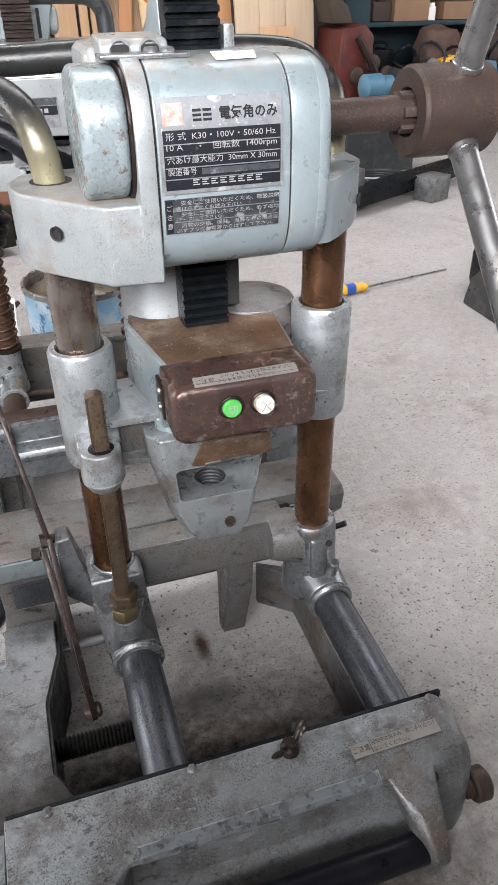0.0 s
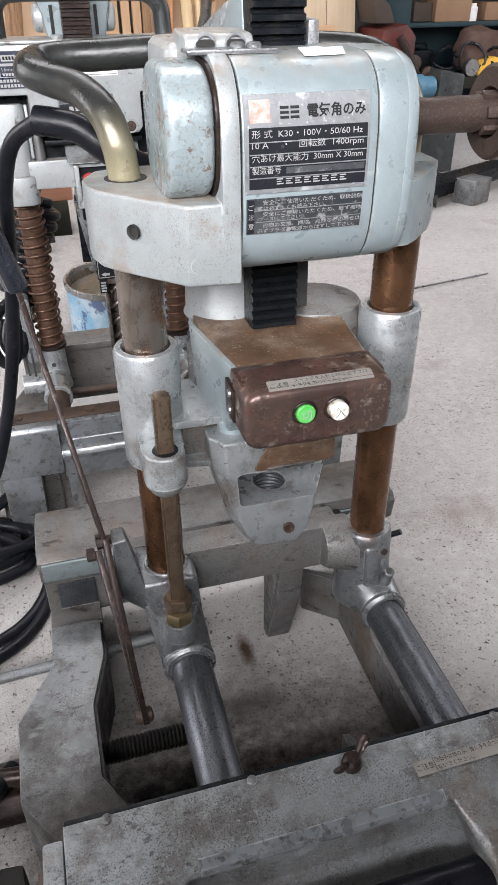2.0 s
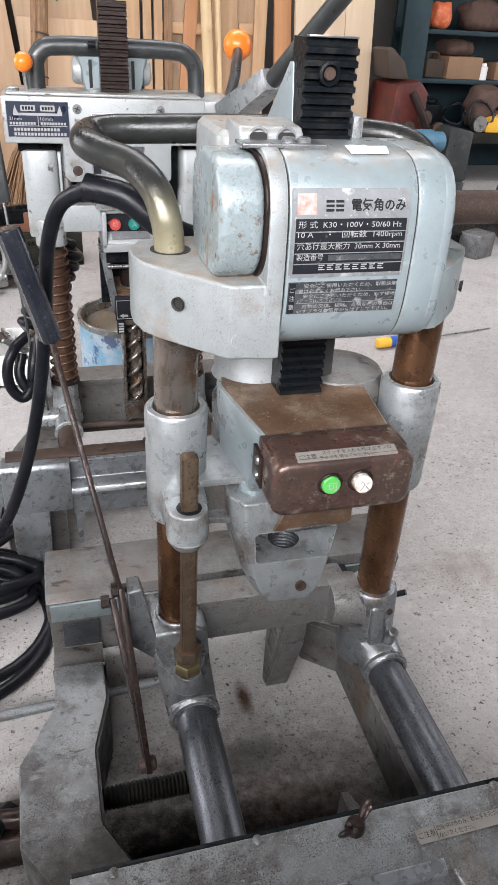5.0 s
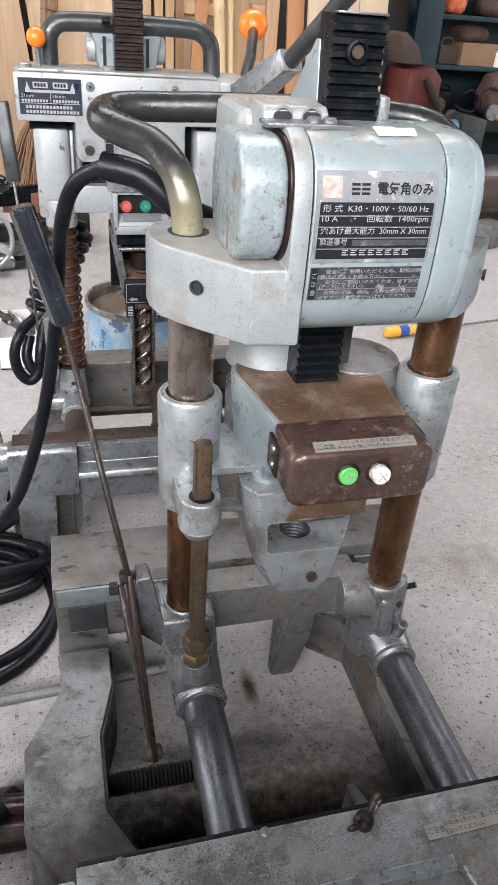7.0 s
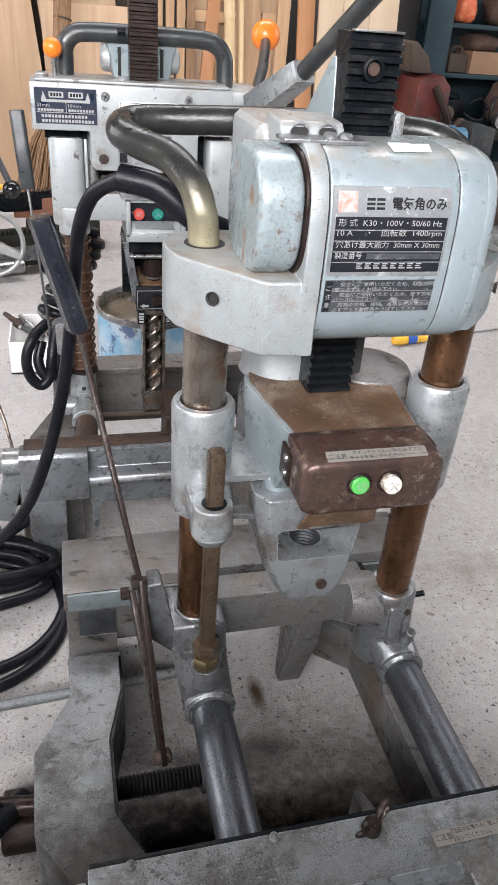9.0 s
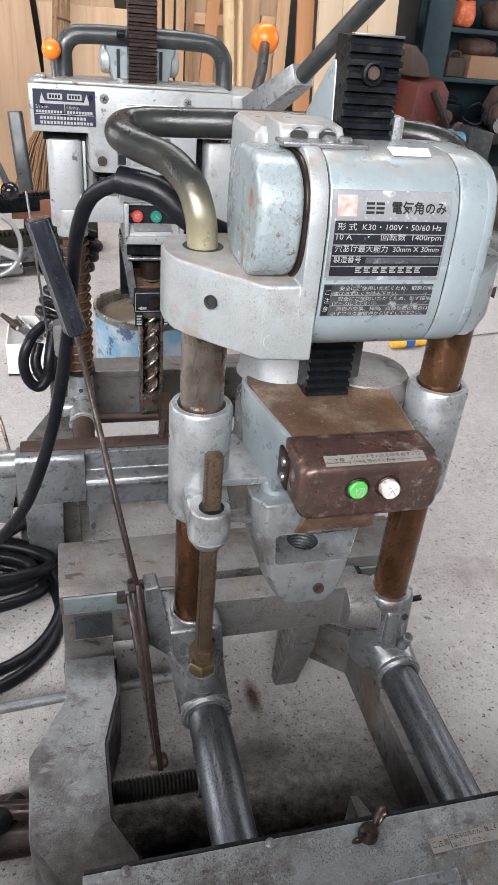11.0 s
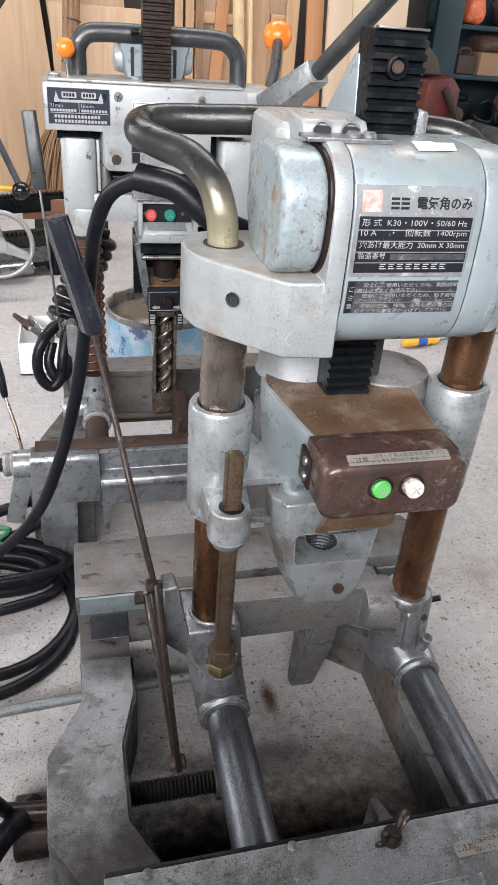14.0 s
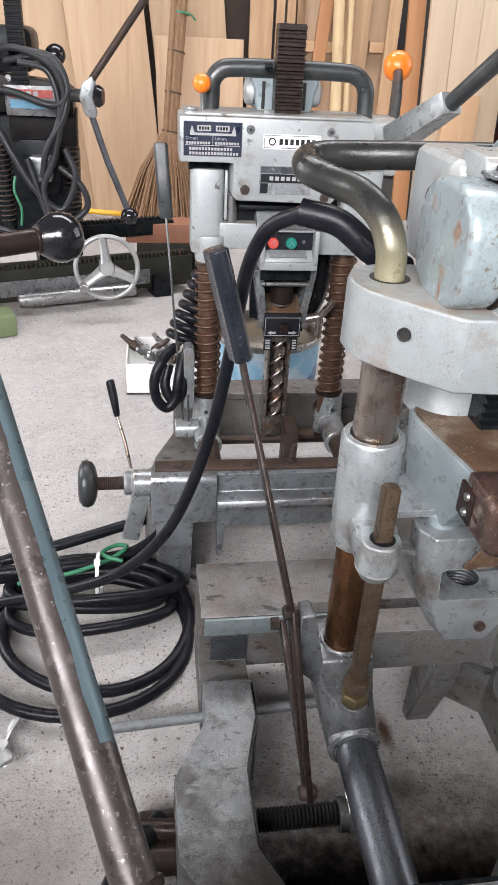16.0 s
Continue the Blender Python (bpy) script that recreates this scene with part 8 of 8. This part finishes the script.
solo("work_bench", box(B(), 2.1, 4.0, 3.82, 4.04, 0.24, 0.30, 0.006), OLIVE, "low dark bench carrying tools and cables", "bench", base=(3.0, 3.9, 0.24))
for i, x in enumerate((2.15, 3.9)):
    solo("bench_leg", box(B(), x, x + 0.06, 3.84, 4.02, 0.0, 0.24, 0.004), OLIVE, "dark wooden bench leg on concrete", "leg", "bench legs", base=(x, 3.93, 0))
saw = thing("power_saw", (2.55, 3.75, 0.3), "yellow-orange power saw with a blue body", "power tool")
part("body", prism(B(), [(2.46, 0.30), (2.60, 0.30), (2.62, 0.37), (2.56, 0.40), (2.47, 0.38)], "y", 3.83, 3.93, 0.012), YELLOW, saw, "yellow-orange saw body")
part("guard", lathe(B(), (2.42, 3.84, 0.345), (0, 1, 0), [(0, 0), (0.045, 0), (0.045, 0.05), (0, 0.05)], 20), STEEL, saw)
part("table", prism(B(), [(2.58, 0.30), (2.86, 0.30), (2.84, 0.36), (2.64, 0.375)], "y", 3.82, 3.95, 0.006), BLUEM, saw, "pale blue base")
for i in range(7):
    x = 2.25 + 0.16 * i
    r = 0.07 + 0.02 * math.sin(i * 2.1)
    pts = [(x + r * math.cos(t * 0.4 + i), 3.86 + 0.03 * math.sin(t * 0.9), 0.40 + r * 0.8 * math.sin(t * 0.4 + i)) for t in range(18)]
    solo("loose_cable", sweep(B(), pts, 0.008, 6), GREYCORD if i % 2 else RUBBER, "loop of dark loose cable on the bench", "cable", "loose cables", base=(x, 3.86, 0.3))
rm = thing("red_machine", (1.75, 3.25, 0), "faded red planing machine with a brown hood", "machine")
part("body", prism(B(), [(1.50, 0.30), (1.69, 0.30), (1.69, 0.56), (1.64, 0.61), (1.52, 0.59)], "y", 3.15, 3.45, 0.015), REDM, rm, "faded red casting")
part("hood", prism(B(), [(1.50, 0.61), (1.60, 0.61), (1.57, 0.68), (1.50, 0.74), (1.47, 0.73)], "y", 3.20, 3.40, 0.01), DARKTIM, rm, "dark brown hood")
part("stand", box(B(), 1.56, 1.80, 3.18, 3.42, 0.0, 0.30, 0.01), OLIVE, rm, "dark iron stand")
for i in range(3):
    part("pulley", lathe(B(), (1.60 + 0.08 * i, 3.145, 0.40 + 0.05 * (i % 2)), (0, -1, 0), [(0, 0), (0.035, 0), (0.035, 0.02), (0.02, 0.025), (0, 0.025)], 18), RUST, rm)
part("belt_guard", sweep(B(), smooth_path([(1.60, 3.14, 0.56), (1.66, 3.12, 0.46), (1.70, 3.12, 0.38), (1.71, 3.13, 0.32)], 5), 0.018, 8), DARKBAR, rm)
mo = thing("electric_motor", (1.68, 3.0, 0), "pale blue electric motor on a grey pump body", "motor")
part("motor", lathe(B(), (1.545, 2.95, 0.37), (1, 0.1, 0), [(0, 0), (0.04, 0), (0.055, 0.01), (0.055, 0.09), (0.045, 0.10), (0.045, 0.15), (0, 0.15)], 24), BLUEM, mo, "pale blue motor")
part("pump", prism(B(), [(1.70, 0.20), (1.84, 0.20), (1.84, 0.42), (1.72, 0.44)], "y", 2.93, 3.05, 0.01), GREYTUBE, mo, "grey pump body")
part("stand", box(B(), 1.60, 1.83, 2.92, 3.06, 0.0, 0.20, 0.008), GREYTUBE, mo)
part("post_foot", box(B(), 1.45, 1.60, 2.88, 2.96, 0.0, 0.33, 0.01), GREYTUBE, mo)
vs = thing("steel_channel", (1.6, 2.35, 0), "long dark steel channel with pale end brackets on concrete", "machine part")
va, vb = Vector((1.20, 2.24, 0.0)), Vector((1.95, 2.62, 0.0))
vm = facing(va, vb - va, (0, 0, 1))
part("channel", box(B(), 0.0, 0.84, 0.035, 0.095, -0.05, 0.0, 0.004, vm), BLACKIRON, vs, "dark steel channel")
part("flange", box(B(), 0.0, 0.84, 0.088, 0.096, -0.09, 0.012, 0.002, vm), BLACKIRON, vs)
part("end_bracket", box(B(), 0.40, 0.52, 0.0, 0.10, 0.001, 0.10, 0.008, vm), BASECAST, vs, "pale iron end bracket")
part("end_bracket", box(B(), 0.05, 0.14, 0.0, 0.16, -0.12, -0.06, 0.008, vm), BASECAST, vs, "pale iron end bracket")
for i in range(3):
    pts = [va + Vector((0.25 + 0.14 * math.cos(t * 0.35), 0.35 + 0.10 * math.sin(t * 0.35), 0.05 + 0.01 * i)) for t in range(19)]
    part("hose", sweep(B(), pts, 0.009, 6), GREYCORD, vs)
tl = thing("hand_tool", (1.09, 1.15, 0), "grey tool block with a black lobed knob on concrete", "tool")
part("block", prism(B(), [(1.14, 0.0), (1.34, 0.0), (1.34, 0.10), (1.19, 0.10), (1.155, 0.075), (1.142, 0.02)], "y", 1.17, 1.36, 0.006), GREYTUBE, tl, "worn grey tool block")
part("slot_plate", ring(B(), (1.175, 1.168, 0.026), (1.175, 1.164, 0.026), 0.005, 0.010, 20, 0.001), STEEL, tl)
for i in range(4):
    part("knob", lathe(B(), (1.225 + 0.012 * i, 1.41 - 0.01 * i, 0.115 - 0.028 * i), (0.5, -0.5, 0.7), [(0, 0), (0.026, 0), (0.032, 0.006), (0.027, 0.014), (0, 0.016)], 10), GLOSSBLACK, tl, "black lobed knob", 60)
part("spindle", cyl(B(), (1.185, 1.37, 0.045), (1.27, 1.41, 0.04), 0.016, None, 16), STEEL, tl)
part("body", box(B(), 1.24, 1.42, 1.30, 1.50, 0.0, 0.12, 0.02), BLACKIRON, tl)
